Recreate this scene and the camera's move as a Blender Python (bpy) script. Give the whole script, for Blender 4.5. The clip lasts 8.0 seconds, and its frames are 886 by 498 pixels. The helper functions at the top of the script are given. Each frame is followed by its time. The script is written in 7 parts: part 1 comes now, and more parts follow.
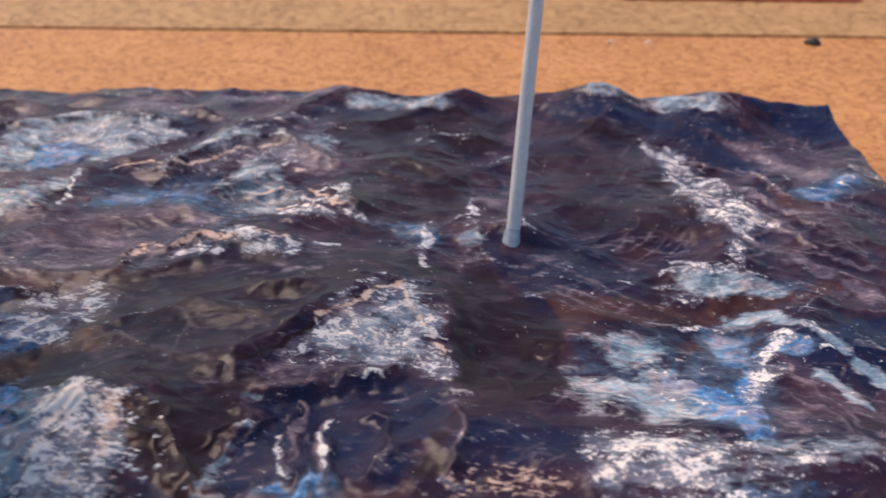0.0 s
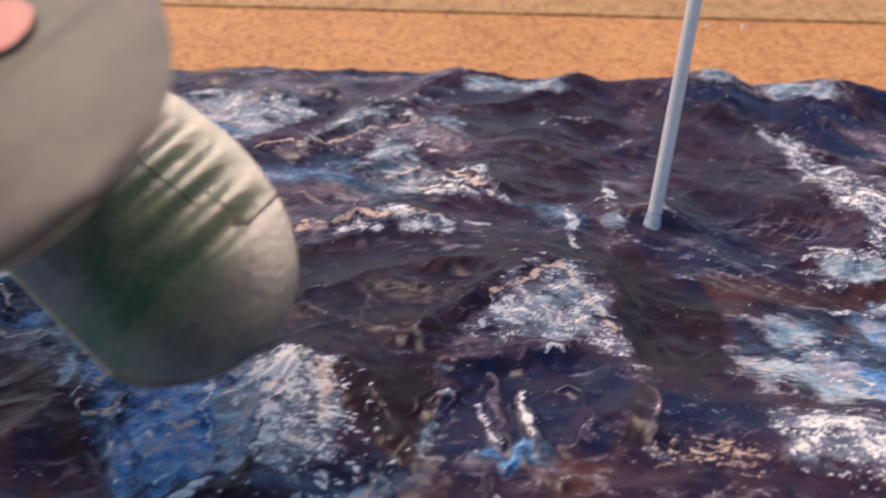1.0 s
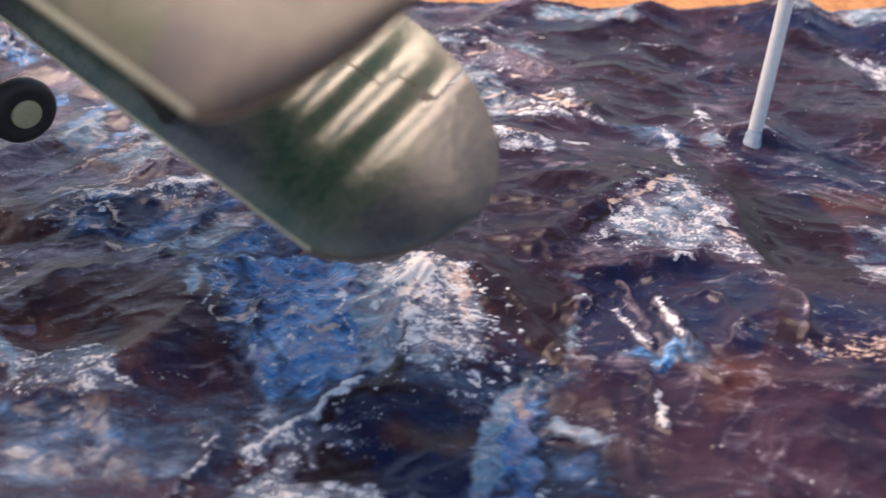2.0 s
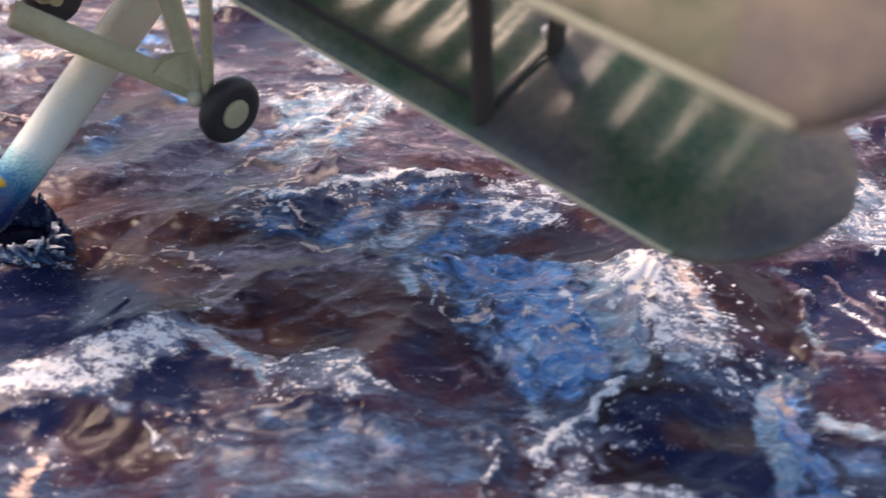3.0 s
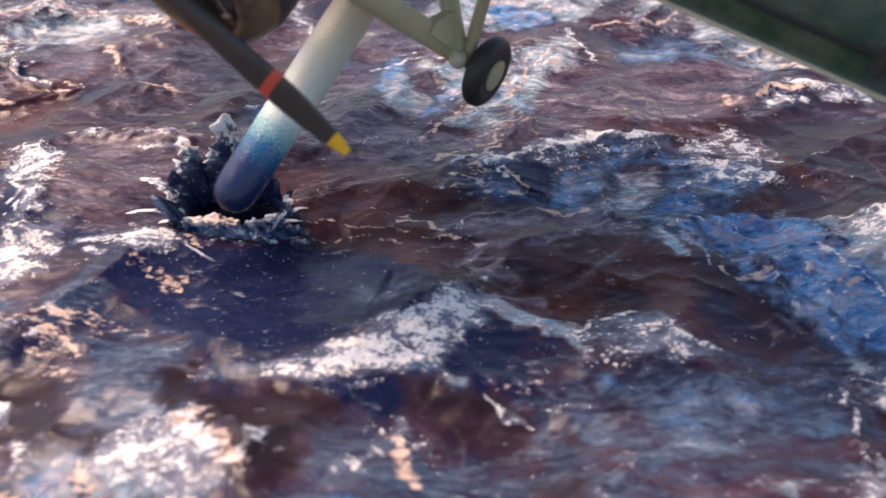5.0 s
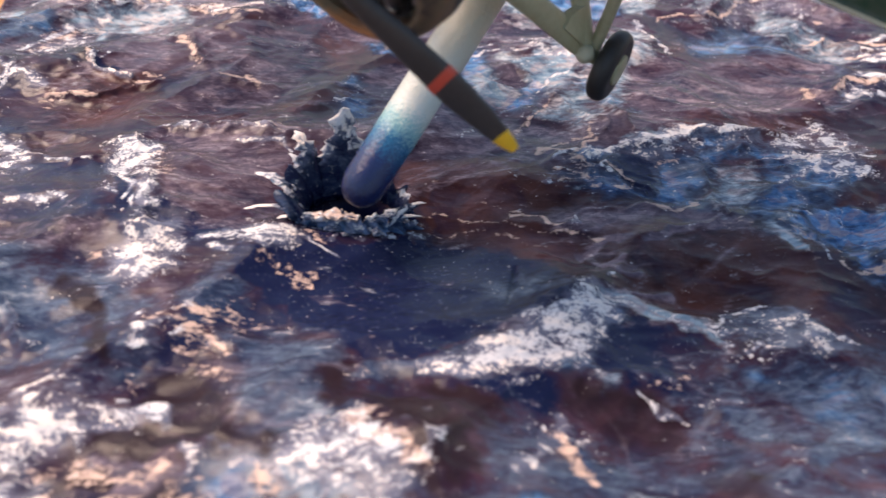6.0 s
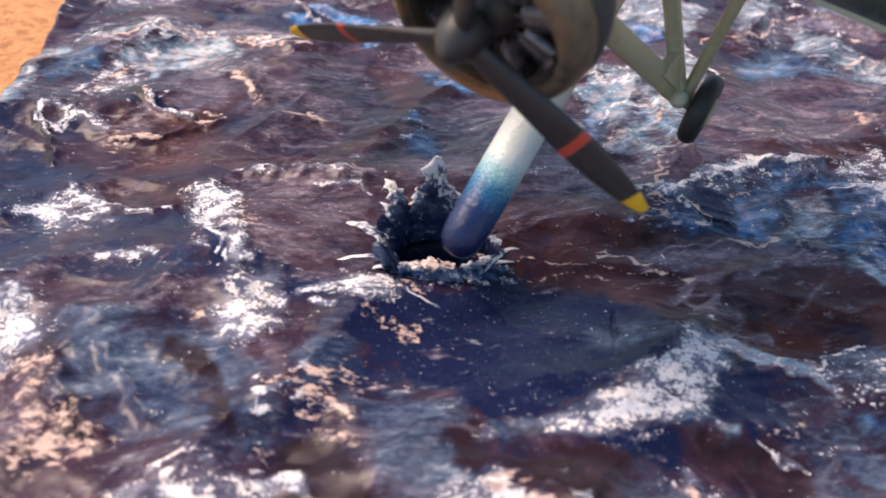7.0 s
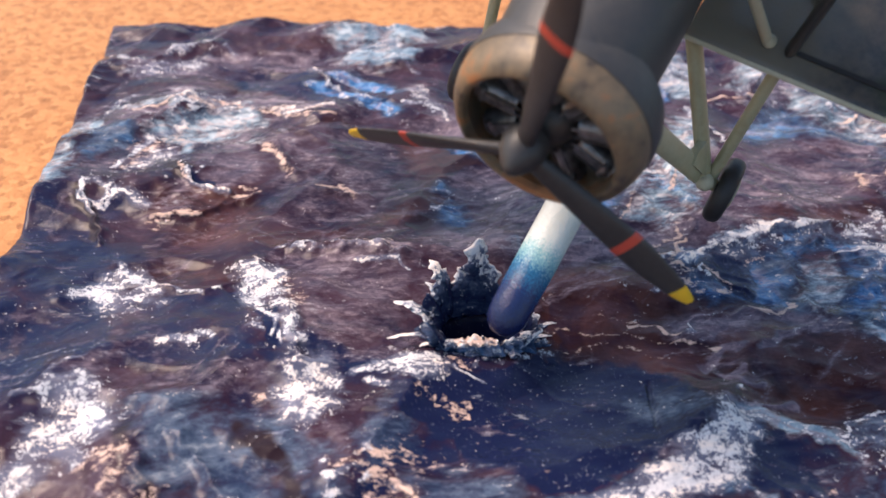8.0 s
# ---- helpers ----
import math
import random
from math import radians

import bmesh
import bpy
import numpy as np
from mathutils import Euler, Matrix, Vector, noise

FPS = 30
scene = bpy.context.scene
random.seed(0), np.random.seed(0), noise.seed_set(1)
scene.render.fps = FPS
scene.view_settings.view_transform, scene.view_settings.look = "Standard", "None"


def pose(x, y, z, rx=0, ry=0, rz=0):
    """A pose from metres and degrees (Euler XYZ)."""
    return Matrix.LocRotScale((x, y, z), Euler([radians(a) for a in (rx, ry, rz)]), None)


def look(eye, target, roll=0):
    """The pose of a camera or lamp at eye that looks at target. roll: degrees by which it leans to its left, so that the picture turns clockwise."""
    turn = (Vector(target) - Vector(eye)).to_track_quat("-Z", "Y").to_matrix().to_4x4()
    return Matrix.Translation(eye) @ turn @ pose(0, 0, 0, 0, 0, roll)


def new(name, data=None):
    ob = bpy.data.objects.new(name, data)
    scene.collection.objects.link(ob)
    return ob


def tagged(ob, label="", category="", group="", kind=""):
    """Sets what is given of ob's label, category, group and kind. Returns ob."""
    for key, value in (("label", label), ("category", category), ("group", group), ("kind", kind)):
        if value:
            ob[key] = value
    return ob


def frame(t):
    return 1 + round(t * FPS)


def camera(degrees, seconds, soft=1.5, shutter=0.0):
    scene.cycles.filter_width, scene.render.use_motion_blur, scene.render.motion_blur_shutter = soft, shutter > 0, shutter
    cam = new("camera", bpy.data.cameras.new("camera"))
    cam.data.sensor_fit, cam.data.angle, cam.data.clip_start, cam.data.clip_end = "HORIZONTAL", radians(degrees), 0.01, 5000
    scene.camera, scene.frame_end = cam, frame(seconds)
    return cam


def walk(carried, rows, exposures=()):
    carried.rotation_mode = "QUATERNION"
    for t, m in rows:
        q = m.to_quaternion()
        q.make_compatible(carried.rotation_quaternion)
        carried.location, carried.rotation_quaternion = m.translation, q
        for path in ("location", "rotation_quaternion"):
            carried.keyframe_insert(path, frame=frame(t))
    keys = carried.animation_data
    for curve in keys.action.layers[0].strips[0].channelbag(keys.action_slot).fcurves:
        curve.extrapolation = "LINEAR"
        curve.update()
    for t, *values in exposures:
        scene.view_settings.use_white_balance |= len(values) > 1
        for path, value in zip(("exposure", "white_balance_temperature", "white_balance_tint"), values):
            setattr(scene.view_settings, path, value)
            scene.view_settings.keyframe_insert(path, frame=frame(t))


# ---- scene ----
cam = camera(56.5, 8.0, soft=1.5, shutter=0.4)
cam.data.dof.use_dof, cam.data.dof.focus_distance, cam.data.dof.aperture_fstop = True, 0.19, 18.0
PATH = [
    (0, (0.031, 0.02, 0.137), (-0.078, 1.701, -0.942), -0.5),
    (0.5, (0.015, 0.016, 0.143), (-0.125, 1.687, -0.947), -0.5),
    (1, (-0.003, 0.01, 0.143), (-0.167, 1.655, -0.982), -0.4),
    (1.2, (-0.009, 0.005, 0.14), (-0.185, 1.639, -1.001), -0.6),
    (2.3, (-0.042, 0.003, 0.13), (-0.193, 1.596, -1.071), -1.1),
    (2.5, (-0.053, 0.003, 0.131), (-0.187, 1.593, -1.074), -0.9),
    (3, (-0.081, 0.001, 0.132), (-0.168, 1.591, -1.078), 0.0),
    (3.5, (-0.098, -0.001, 0.132), (-0.132, 1.583, -1.088), 0.7),
    (4, (-0.118, -0.001, 0.129), (-0.102, 1.574, -1.105), 1.1),
    (4.5, (-0.135, 0.001, 0.129), (-0.069, 1.559, -1.124), 1.8),
    (4.7, (-0.142, 0.002, 0.128), (-0.051, 1.555, -1.129), 2.1),
    (6, (-0.181, 0.006, 0.127), (0.002, 1.531, -1.155), 4.0),
    (6.5, (-0.195, 0.011, 0.132), (0.016, 1.521, -1.163), 4.0),
    (7, (-0.204, 0.015, 0.134), (0.032, 1.524, -1.157), 3.9),
    (7.5, (-0.213, 0.016, 0.141), (0.051, 1.536, -1.132), 3.9),
    (8, (-0.218, 0.017, 0.148), (0.073, 1.555, -1.097), 4.0),
]

walk(cam, [(t, look(eye, target, roll)) for t, eye, target, roll in PATH],
     exposures=[(0, 0.04, 6500, 10), (1.2, 0.22, 6550, 10), (2.4, 0.81, 6850, 12), (3.5, 0.95, 7000, 13), (4.5, 0.79, 7000, 13), (6.5, 0.58, 6700, 11), (8, 0.62, 6500, 10)])

# ---------------------------------------------------------------- light
world = bpy.data.worlds.new("daylight")
scene.world = world
world.use_nodes = True
SUN_TO = Vector((-0.46, 0.28, 0.83)).normalized()
sky = world.node_tree.nodes.new("ShaderNodeTexSky")
sky.sky_type, sky.sun_disc = "NISHITA", False
sky.air_density, sky.dust_density = 1.0, 1.5
sky.sun_elevation, sky.sun_rotation = math.asin(SUN_TO.z), math.atan2(SUN_TO.x, SUN_TO.y)
world.node_tree.links.new(sky.outputs[0], world.node_tree.nodes["Background"].inputs[0])
world.node_tree.nodes["Background"].inputs[1].default_value = 0.15
sun_data = bpy.data.lights.new("sun", "SUN")
sun_data.energy, sun_data.angle, sun_data.color = 3.5, radians(24.0), (1.0, 0.76, 0.615)
sun = new("sun", sun_data)
sun.matrix_world = look(SUN_TO, (0, 0, 0))
scene.view_settings.exposure = 0.0


# ---------------------------------------------------------------- materials
def material(name):
    m = bpy.data.materials.new(name)
    m.use_nodes = True
    nt = m.node_tree
    return m, nt, nt.nodes["Principled BSDF"]


def node(nt, kind, **values):
    n = nt.nodes.new(kind)
    for key, value in values.items():
        n.inputs[key.replace("_", " ")].default_value = value
    return n


def noise_tex(nt, scale, detail=4.0, rough=0.55, distortion=0.0, coord="Object", stretch=None):
    tc = nt.nodes.new("ShaderNodeTexCoord")
    n = node(nt, "ShaderNodeTexNoise", Scale=scale, Detail=detail, Roughness=rough, Distortion=distortion)
    if stretch:
        mp = node(nt, "ShaderNodeMapping", Scale=stretch)
        nt.links.new(tc.outputs[coord], mp.inputs[0])
        nt.links.new(mp.outputs[0], n.inputs["Vector"])
    else:
        nt.links.new(tc.outputs[coord], n.inputs["Vector"])
    return n


def ramp(nt, source, stops):
    r = nt.nodes.new("ShaderNodeValToRGB")
    while len(r.color_ramp.elements) < len(stops):
        r.color_ramp.elements.new(0.5)
    for e, (p, c) in zip(r.color_ramp.elements, stops):
        e.position, e.color = p, (*c, 1)
    nt.links.new(source, r.inputs[0])
    return r


def mix(nt, fac, a, b):
    m = nt.nodes.new("ShaderNodeMix")
    m.data_type = "RGBA"
    for sock, v in ((m.inputs[0], fac), (m.inputs[6], a), (m.inputs[7], b)):
        if hasattr(v, "links"):
            nt.links.new(v, sock)
        elif isinstance(v, tuple):
            sock.default_value = (*v, 1)
        else:
            sock.default_value = v
    return m.outputs[2]


def maths(nt, op, a, b=0.0, c=None, clamp=False):
    m = nt.nodes.new("ShaderNodeMath")
    m.operation, m.use_clamp = op, clamp
    for sock, v in zip(m.inputs, (a, b, c)):
        if v is None:
            continue
        if hasattr(v, "links"):
            nt.links.new(v, sock)
        else:
            sock.default_value = v
    return m.outputs[0]


def bump(nt, bsdf, source, strength, distance):
    b = node(nt, "ShaderNodeBump", Strength=strength, Distance=distance)
    nt.links.new(source, b.inputs["Height"])
    nt.links.new(b.outputs[0], bsdf.inputs["Normal"])
    return b


def painted(name, colour, worn, rough=0.45, grain=900.0, metal=0.0, relief=0.15, amount=0.6):
    """Model paint: a base colour, blotches of a second one, fine grain and relief."""
    m, nt, bsdf = material(name)
    big = noise_tex(nt, 90.0, 5)
    fine = noise_tex(nt, grain, 3)
    f = maths(nt, "MULTIPLY_ADD", fine.outputs[0], 0.5, maths(nt, "MULTIPLY", big.outputs[0], 0.9))
    r = ramp(nt, f, [(0.5, (0, 0, 0)), (0.95, (amount, amount, amount))])
    nt.links.new(mix(nt, r.outputs[0], colour, worn), bsdf.inputs["Base Color"])
    bsdf.inputs["Roughness"].default_value, bsdf.inputs["Metallic"].default_value = rough, metal
    bump(nt, bsdf, fine.outputs[0], relief, 0.0004)
    return m


SKY_GREY = painted("sky_grey_paint", (0.50, 0.50, 0.36), (0.34, 0.31, 0.20), 0.45)
KHAKI = painted("khaki_paint", (0.42, 0.40, 0.25), (0.24, 0.21, 0.11), 0.4)
SLATE = painted("slate_paint", (0.030, 0.033, 0.037), (0.075, 0.068, 0.055), 0.5)


def scorched(name):
    """Old cowling paint: olive drab, burnt to dark grey and rust in large blotches."""
    m, nt, bsdf = material(name)
    big = noise_tex(nt, 62.0, 5, 0.6, 0.6)
    fine = noise_tex(nt, 520.0, 5, 0.65)
    f = maths(nt, "MULTIPLY_ADD", fine.outputs[0], 0.35, maths(nt, "MULTIPLY", big.outputs[0], 0.75))
    r = ramp(nt, f, [(0.40, (0.040, 0.034, 0.031)), (0.48, (0.135, 0.104, 0.066)), (0.58, (0.20, 0.145, 0.085)), (0.66, (0.32, 0.135, 0.050)), (0.80, (0.14, 0.07, 0.035))])
    nt.links.new(r.outputs[0], bsdf.inputs["Base Color"])
    bsdf.inputs["Roughness"].default_value, bsdf.inputs["Metallic"].default_value = 0.46, 0.15
    bump(nt, bsdf, f, 0.5, 0.0006)
    return m


BRONZE = scorched("scorched_cowling_paint")
BLACK = painted("black_paint", (0.022, 0.021, 0.021), (0.055, 0.052, 0.050), 0.46)
# the engine's second colour paints random silver glints on near-black metal
ENGINE = painted("engine_metal", (0.022, 0.022, 0.024), (0.55, 0.55, 0.57), 0.34, metal=0.7, amount=0.6)
RUBBER = painted("rubber", (0.016, 0.015, 0.016), (0.035, 0.033, 0.032), 0.55)
RED = painted("red_paint", (0.50, 0.065, 0.035), (0.35, 0.05, 0.03), 0.45)
YELLOW = painted("yellow_paint", (0.80, 0.50, 0.02), (0.60, 0.33, 0.02), 0.42)
ROD = painted("grey_rod_paint", (0.80, 0.79, 0.79), (0.50, 0.49, 0.50), 0.3)
PLASTER = painted("plaster", (0.62, 0.58, 0.53), (0.55, 0.51, 0.46), 0.8, grain=60)
DARK = painted("dark_gap_paint", (0.012, 0.012, 0.012), (0.03, 0.025, 0.02), 0.6)


def cork_material(name, light, mid, dark, cell):
    m, nt, bsdf = material(name)
    tc = nt.nodes.new("ShaderNodeTexCoord")
    v = node(nt, "ShaderNodeTexVoronoi", Scale=cell)
    warp = noise_tex(nt, cell * 0.7, 3)
    add = nt.nodes.new("ShaderNodeVectorMath")
    add.operation = "MULTIPLY_ADD"
    add.inputs[1].default_value = (0.0018, 0.0018, 0.0018)
    nt.links.new(warp.outputs[1], add.inputs[0])
    nt.links.new(tc.outputs["Object"], add.inputs[2])
    nt.links.new(add.outputs[0], v.inputs["Vector"])
    sep = nt.nodes.new("ShaderNodeSeparateColor")
    nt.links.new(v.outputs["Color"], sep.inputs[0])
    fine = noise_tex(nt, cell * 2.2, 5, 0.65)
    f = maths(nt, "MULTIPLY_ADD", sep.outputs[0], 0.45, maths(nt, "MULTIPLY", fine.outputs[0], 0.6))
    r = ramp(nt, f, [(0.22, dark), (0.42, mid), (0.75, light)])
    large = noise_tex(nt, 14.0, 3)
    tone = ramp(nt, large.outputs[0], [(0.3, (0.85, 0.82, 0.8)), (0.7, (1.0, 1.0, 1.0))])
    mul = nt.nodes.new("ShaderNodeMix")
    mul.data_type, mul.blend_type = "RGBA", "MULTIPLY"
    mul.inputs[0].default_value = 1.0
    nt.links.new(r.outputs[0], mul.inputs[6])
    nt.links.new(tone.outputs[0], mul.inputs[7])
    nt.links.new(mul.outputs[2], bsdf.inputs["Base Color"])
    bsdf.inputs["Roughness"].default_value = 0.75
    bump(nt, bsdf, f, 0.5, 0.001)
    return m


CORK = cork_material("cork", (0.60, 0.295, 0.108), (0.46, 0.198, 0.060), (0.25, 0.092, 0.026), 430.0)
CHIPBOARD = cork_material("chipboard", (0.50, 0.30, 0.125), (0.37, 0.20, 0.07), (0.18, 0.088, 0.03), 300.0)


def sea_material():
    """Varnished, painted crumpled foil. The sheet carries how much of each paint was brushed on, painted-in highlights
    included.
    """
    m, nt, bsdf = material("painted_sea")
    chan = []
    for name in ("paint", "paint_under"):
        a = nt.nodes.new("ShaderNodeAttribute")
        a.attribute_name = name
        sep = nt.nodes.new("ShaderNodeSeparateColor")
        nt.links.new(a.outputs["Color"], sep.inputs[0])
        chan += [sep.outputs[0], sep.outputs[1], sep.outputs[2], a.outputs["Alpha"]]
    foam, pale, blue, brown, navy, grey, dark, peach = chan
    wash = noise_tex(nt, 48.0, 8, 0.66, 1.1)
    streak = noise_tex(nt, 85.0, 7, 0.68, 1.0, stretch=(0.6, 1.4, 1.0))
    lump = noise_tex(nt, 300.0, 5, 0.65, 0.9, stretch=(0.85, 1.2, 1.0))
    speck = noise_tex(nt, 1500.0, 3, 0.6, 0.3)
    brush = noise_tex(nt, 620.0, 4, 0.65, 0.6, stretch=(0.7, 1.3, 1.0))
    foil = noise_tex(nt, 130.0, 4, 0.6, 0.5, stretch=(0.55, 1.5, 1.0))
    foil.noise_type = "RIDGED_MULTIFRACTAL"
    base = ramp(nt, wash.outputs[0], [(0.30, (0.007, 0.008, 0.030)), (0.45, (0.022, 0.011, 0.025)), (0.56, (0.045, 0.021, 0.034)), (0.68, (0.080, 0.052, 0.074)), (0.80, (0.14, 0.10, 0.125))])

    def centred(source):
        return maths(nt, "SUBTRACT", source, 0.5)

    def cover(mask, source, gain, level, spread):
        f = maths(nt, "MULTIPLY_ADD", centred(source), spread, mask)
        return maths(nt, "MULTIPLY", maths(nt, "SUBTRACT", f, level), gain, clamp=True)

    both = maths(nt, "MULTIPLY_ADD", brush.outputs[0], 0.35, maths(nt, "MULTIPLY_ADD", streak.outputs[0], 0.65, 0.0))
    c = mix(nt, cover(navy, both, 1.7, 0.18, 1.2), base.outputs[0], (0.008, 0.012, 0.044))
    # sparse pale flecks in the navy: tiny glints painted as colour
    fleck = ramp(nt, speck.outputs[0], [(0.60, (0, 0, 0)), (0.68, (1, 1, 1))])
    sparse = maths(nt, "MULTIPLY", maths(nt, "SUBTRACT", brush.outputs[0], 0.47), 5.0, clamp=True)
    c = mix(nt, maths(nt, "MULTIPLY", maths(nt, "MULTIPLY", fleck.outputs[0], sparse), maths(nt, "MULTIPLY", navy, 0.75, clamp=True)), c, (0.26, 0.29, 0.36))
    br = ramp(nt, wash.outputs[0], [(0.35, (0.026, 0.009, 0.011)), (0.65, (0.100, 0.042, 0.038))])
    c = mix(nt, cover(brown, both, 1.7, 0.18, 1.3), c, br.outputs[0])
    gr = ramp(nt, both, [(0.36, (0.030, 0.026, 0.050)), (0.50, (0.115, 0.090, 0.120)), (0.64, (0.30, 0.225, 0.25))])
    c = mix(nt, cover(grey, both, 1.9, 0.18, 1.7), c, gr.outputs[0])
    bl = ramp(nt, both, [(0.36, (0.012, 0.030, 0.11)), (0.46, (0.050, 0.16, 0.36)), (0.55, (0.15, 0.32, 0.56)), (0.64, (0.42, 0.52, 0.63))])
    steel = ramp(nt, both, [(0.36, (0.010, 0.014, 0.038)), (0.48, (0.032, 0.052, 0.100)), (0.62, (0.095, 0.125, 0.180))])
    blot = noise_tex(nt, 125.0, 6, 0.62, 1.6, stretch=(0.75, 1.3, 1.0))
    veil = ramp(nt, blot.outputs[0], [(0.49, (0, 0, 0)), (0.57, (1, 1, 1))])
    deep = ramp(nt, blot.outputs[0], [(0.33, (1, 1, 1)), (0.42, (0, 0, 0))])
    vivid = maths(nt, "MULTIPLY", maths(nt, "SUBTRACT", blue, 0.50), 2.6, clamp=True)
    lilac = ramp(nt, both, [(0.40, (0.11, 0.11, 0.18)), (0.52, (0.29, 0.27, 0.36)), (0.62, (0.52, 0.45, 0.48))])
    strong = mix(nt, maths(nt, "MULTIPLY", veil.outputs[0], 0.8), bl.outputs[0], lilac.outputs[0])
    strong = mix(nt, maths(nt, "MULTIPLY", deep.outputs[0], 0.75), strong, (0.010, 0.016, 0.060))
    c = mix(nt, cover(blue, both, 2.5, 0.12, 1.5), c, mix(nt, vivid, steel.outputs[0], strong))
    pl = ramp(nt, both, [(0.36, (0.06, 0.12, 0.20)), (0.50, (0.22, 0.32, 0.40)), (0.65, (0.62, 0.66, 0.68))])
    rosy = ramp(nt, both, [(0.36, (0.12, 0.10, 0.135)), (0.50, (0.32, 0.27, 0.29)), (0.64, (0.70, 0.60, 0.56))])
    c = mix(nt, cover(pale, both, 1.8, 0.22, 2.2), c, mix(nt, maths(nt, "MULTIPLY", veil.outputs[0], 0.75), pl.outputs[0], rosy.outputs[0]))
    c = mix(nt, cover(dark, both, 2.0, 0.20, 1.0), c, (0.021, 0.011, 0.015))
    fine = maths(nt, "MULTIPLY_ADD", speck.outputs[0], 0.34, maths(nt, "MULTIPLY_ADD", lump.outputs[0], 0.46, maths(nt, "MULTIPLY", brush.outputs[0], 0.20)))
    c = mix(nt, cover(foam, both, 1.0, 0.34, 1.6), c, (0.18, 0.20, 0.28))
    dry = maths(nt, "MULTIPLY_ADD", brush.outputs[0], 0.45, maths(nt, "MULTIPLY", fine, 0.55))
    # peach: cream dry brushing and painted warm highlights in one colour
    fp = cover(peach, dry, 1.9, 0.62, 5.4)
    c = mix(nt, fp, c, (0.63, 0.455, 0.37))
    white = ramp(nt, streak.outputs[0], [(0.36, (0.49, 0.51, 0.55)), (0.48, (0.70, 0.69, 0.70)), (0.60, (0.92, 0.81, 0.72))])
    fw = cover(foam, fine, 2.3, 0.80, 7.4)
    c = mix(nt, fw, c, white.outputs[0])
    ff = maths(nt, "MAXIMUM", fw, fp)
    nt.links.new(c, bsdf.inputs["Base Color"])
    rr = maths(nt, "MULTIPLY_ADD", ff, 0.30, maths(nt, "MULTIPLY_ADD", wash.outputs[0], 0.30, 0.01))
    nt.links.new(rr, bsdf.inputs["Roughness"])
    bsdf.inputs["Specular IOR Level"].default_value = 0.14
    bsdf.inputs["Coat Weight"].default_value = 0.05
    bsdf.inputs["Coat Roughness"].default_value = 0.07
    creases = ramp(nt, foil.outputs[0], [(0.25, (0, 0, 0)), (0.95, (1, 1, 1))])
    relief = maths(nt, "MULTIPLY_ADD", streak.outputs[0], 0.40, maths(nt, "MULTIPLY_ADD", lump.outputs[0], 0.16, maths(nt, "MULTIPLY_ADD", brush.outputs[0], 0.08, maths(nt, "MULTIPLY_ADD", creases.outputs[0], 0.22, maths(nt, "MULTIPLY_ADD", speck.outputs[0], 0.035, maths(nt, "MULTIPLY", ff, 0.08))))))
    bump(nt, bsdf, relief, 0.7, 0.0016)
    return m


SEA = sea_material()


# ---------------------------------------------------------------- mesh helpers
def finish(name, bm, mat, parent=None, label="", smooth=True):
    me = bpy.data.meshes.new(name)
    bmesh.ops.recalc_face_normals(bm, faces=bm.faces)
    for f in bm.faces:
        f.smooth = smooth
    bm.to_mesh(me)
    bm.free()
    me.materials.append(mat)
    if smooth:
        me.set_sharp_from_angle(angle=radians(40))
    ob = new(name, me)
    ob.parent = parent
    if label:
        tagged(ob, label)
    return ob


part = finish


def loft(sections, closed=True, caps=True):
    """Skin a list of rings of equal length."""
    bm = bmesh.new()
    rings = [[bm.verts.new(Vector(p) * 0.001) for p in ring] for ring in sections]
    n = len(rings[0])
    for a, b in zip(rings, rings[1:]):
        for i in range(n if closed else n - 1):
            j = (i + 1) % n
            bm.faces.new((a[i], a[j], b[j], b[i]))
    if caps:
        bm.faces.new(rings[0][::-1])
        bm.faces.new(rings[-1])
    return bm


def frame_of(d):
    d = Vector(d).normalized()
    u = d.cross(Vector((0, 0, 1)) if abs(d.z) < 0.9 else Vector((1, 0, 0))).normalized()
    return u, d.cross(u)


def tube(points, radii, n=14, squash=1.0, along=None):
    """A round bar through points (mm), with a radius at each."""
    rings = []
    for i, p in enumerate(points):
        d = Vector(points[min(i + 1, len(points) - 1)]) - Vector(points[max(i - 1, 0)])
        u, v = frame_of(d)
        if along:
            v = (Vector(along) - d.normalized() * Vector(along).dot(d.normalized())).normalized()
            u = v.cross(d.normalized())
        r = radii[i]
        rings.append([Vector(p) + u * (r * math.cos(a)) + v * (r * squash * math.sin(a)) for a in (2 * math.pi * k / n for k in range(n))])
    return loft(rings)


def turned(profile, axis_at=(0, 0, 0), n=40):
    """Turn a profile of (x, radius) about the x axis (mm)."""
    rings = [[(axis_at[0] + x, axis_at[1] + r * math.cos(a), axis_at[2] + r * math.sin(a)) for a in (2 * math.pi * k / n for k in range(n))] for x, r in profile]
    return loft(rings)


def box(lo, hi, bevel=0.0):
    bm = bmesh.new()
    bmesh.ops.create_cube(bm, size=1.0)
    for v in bm.verts:
        v.co = Vector([(lo[i] + hi[i]) / 2 + v.co[i] * (hi[i] - lo[i]) for i in range(3)])
    if bevel:
        bmesh.ops.bevel(bm, geom=bm.edges[:], offset=bevel, segments=2, affect="EDGES")
    return bm


# ---------------------------------------------------------------- the setting
def slab(name, lo, hi, mat, label, bevel=0.0):
    return tagged(finish(name, box(lo, hi, bevel), mat, smooth=False), label, name.split("_")[0], kind="structure")


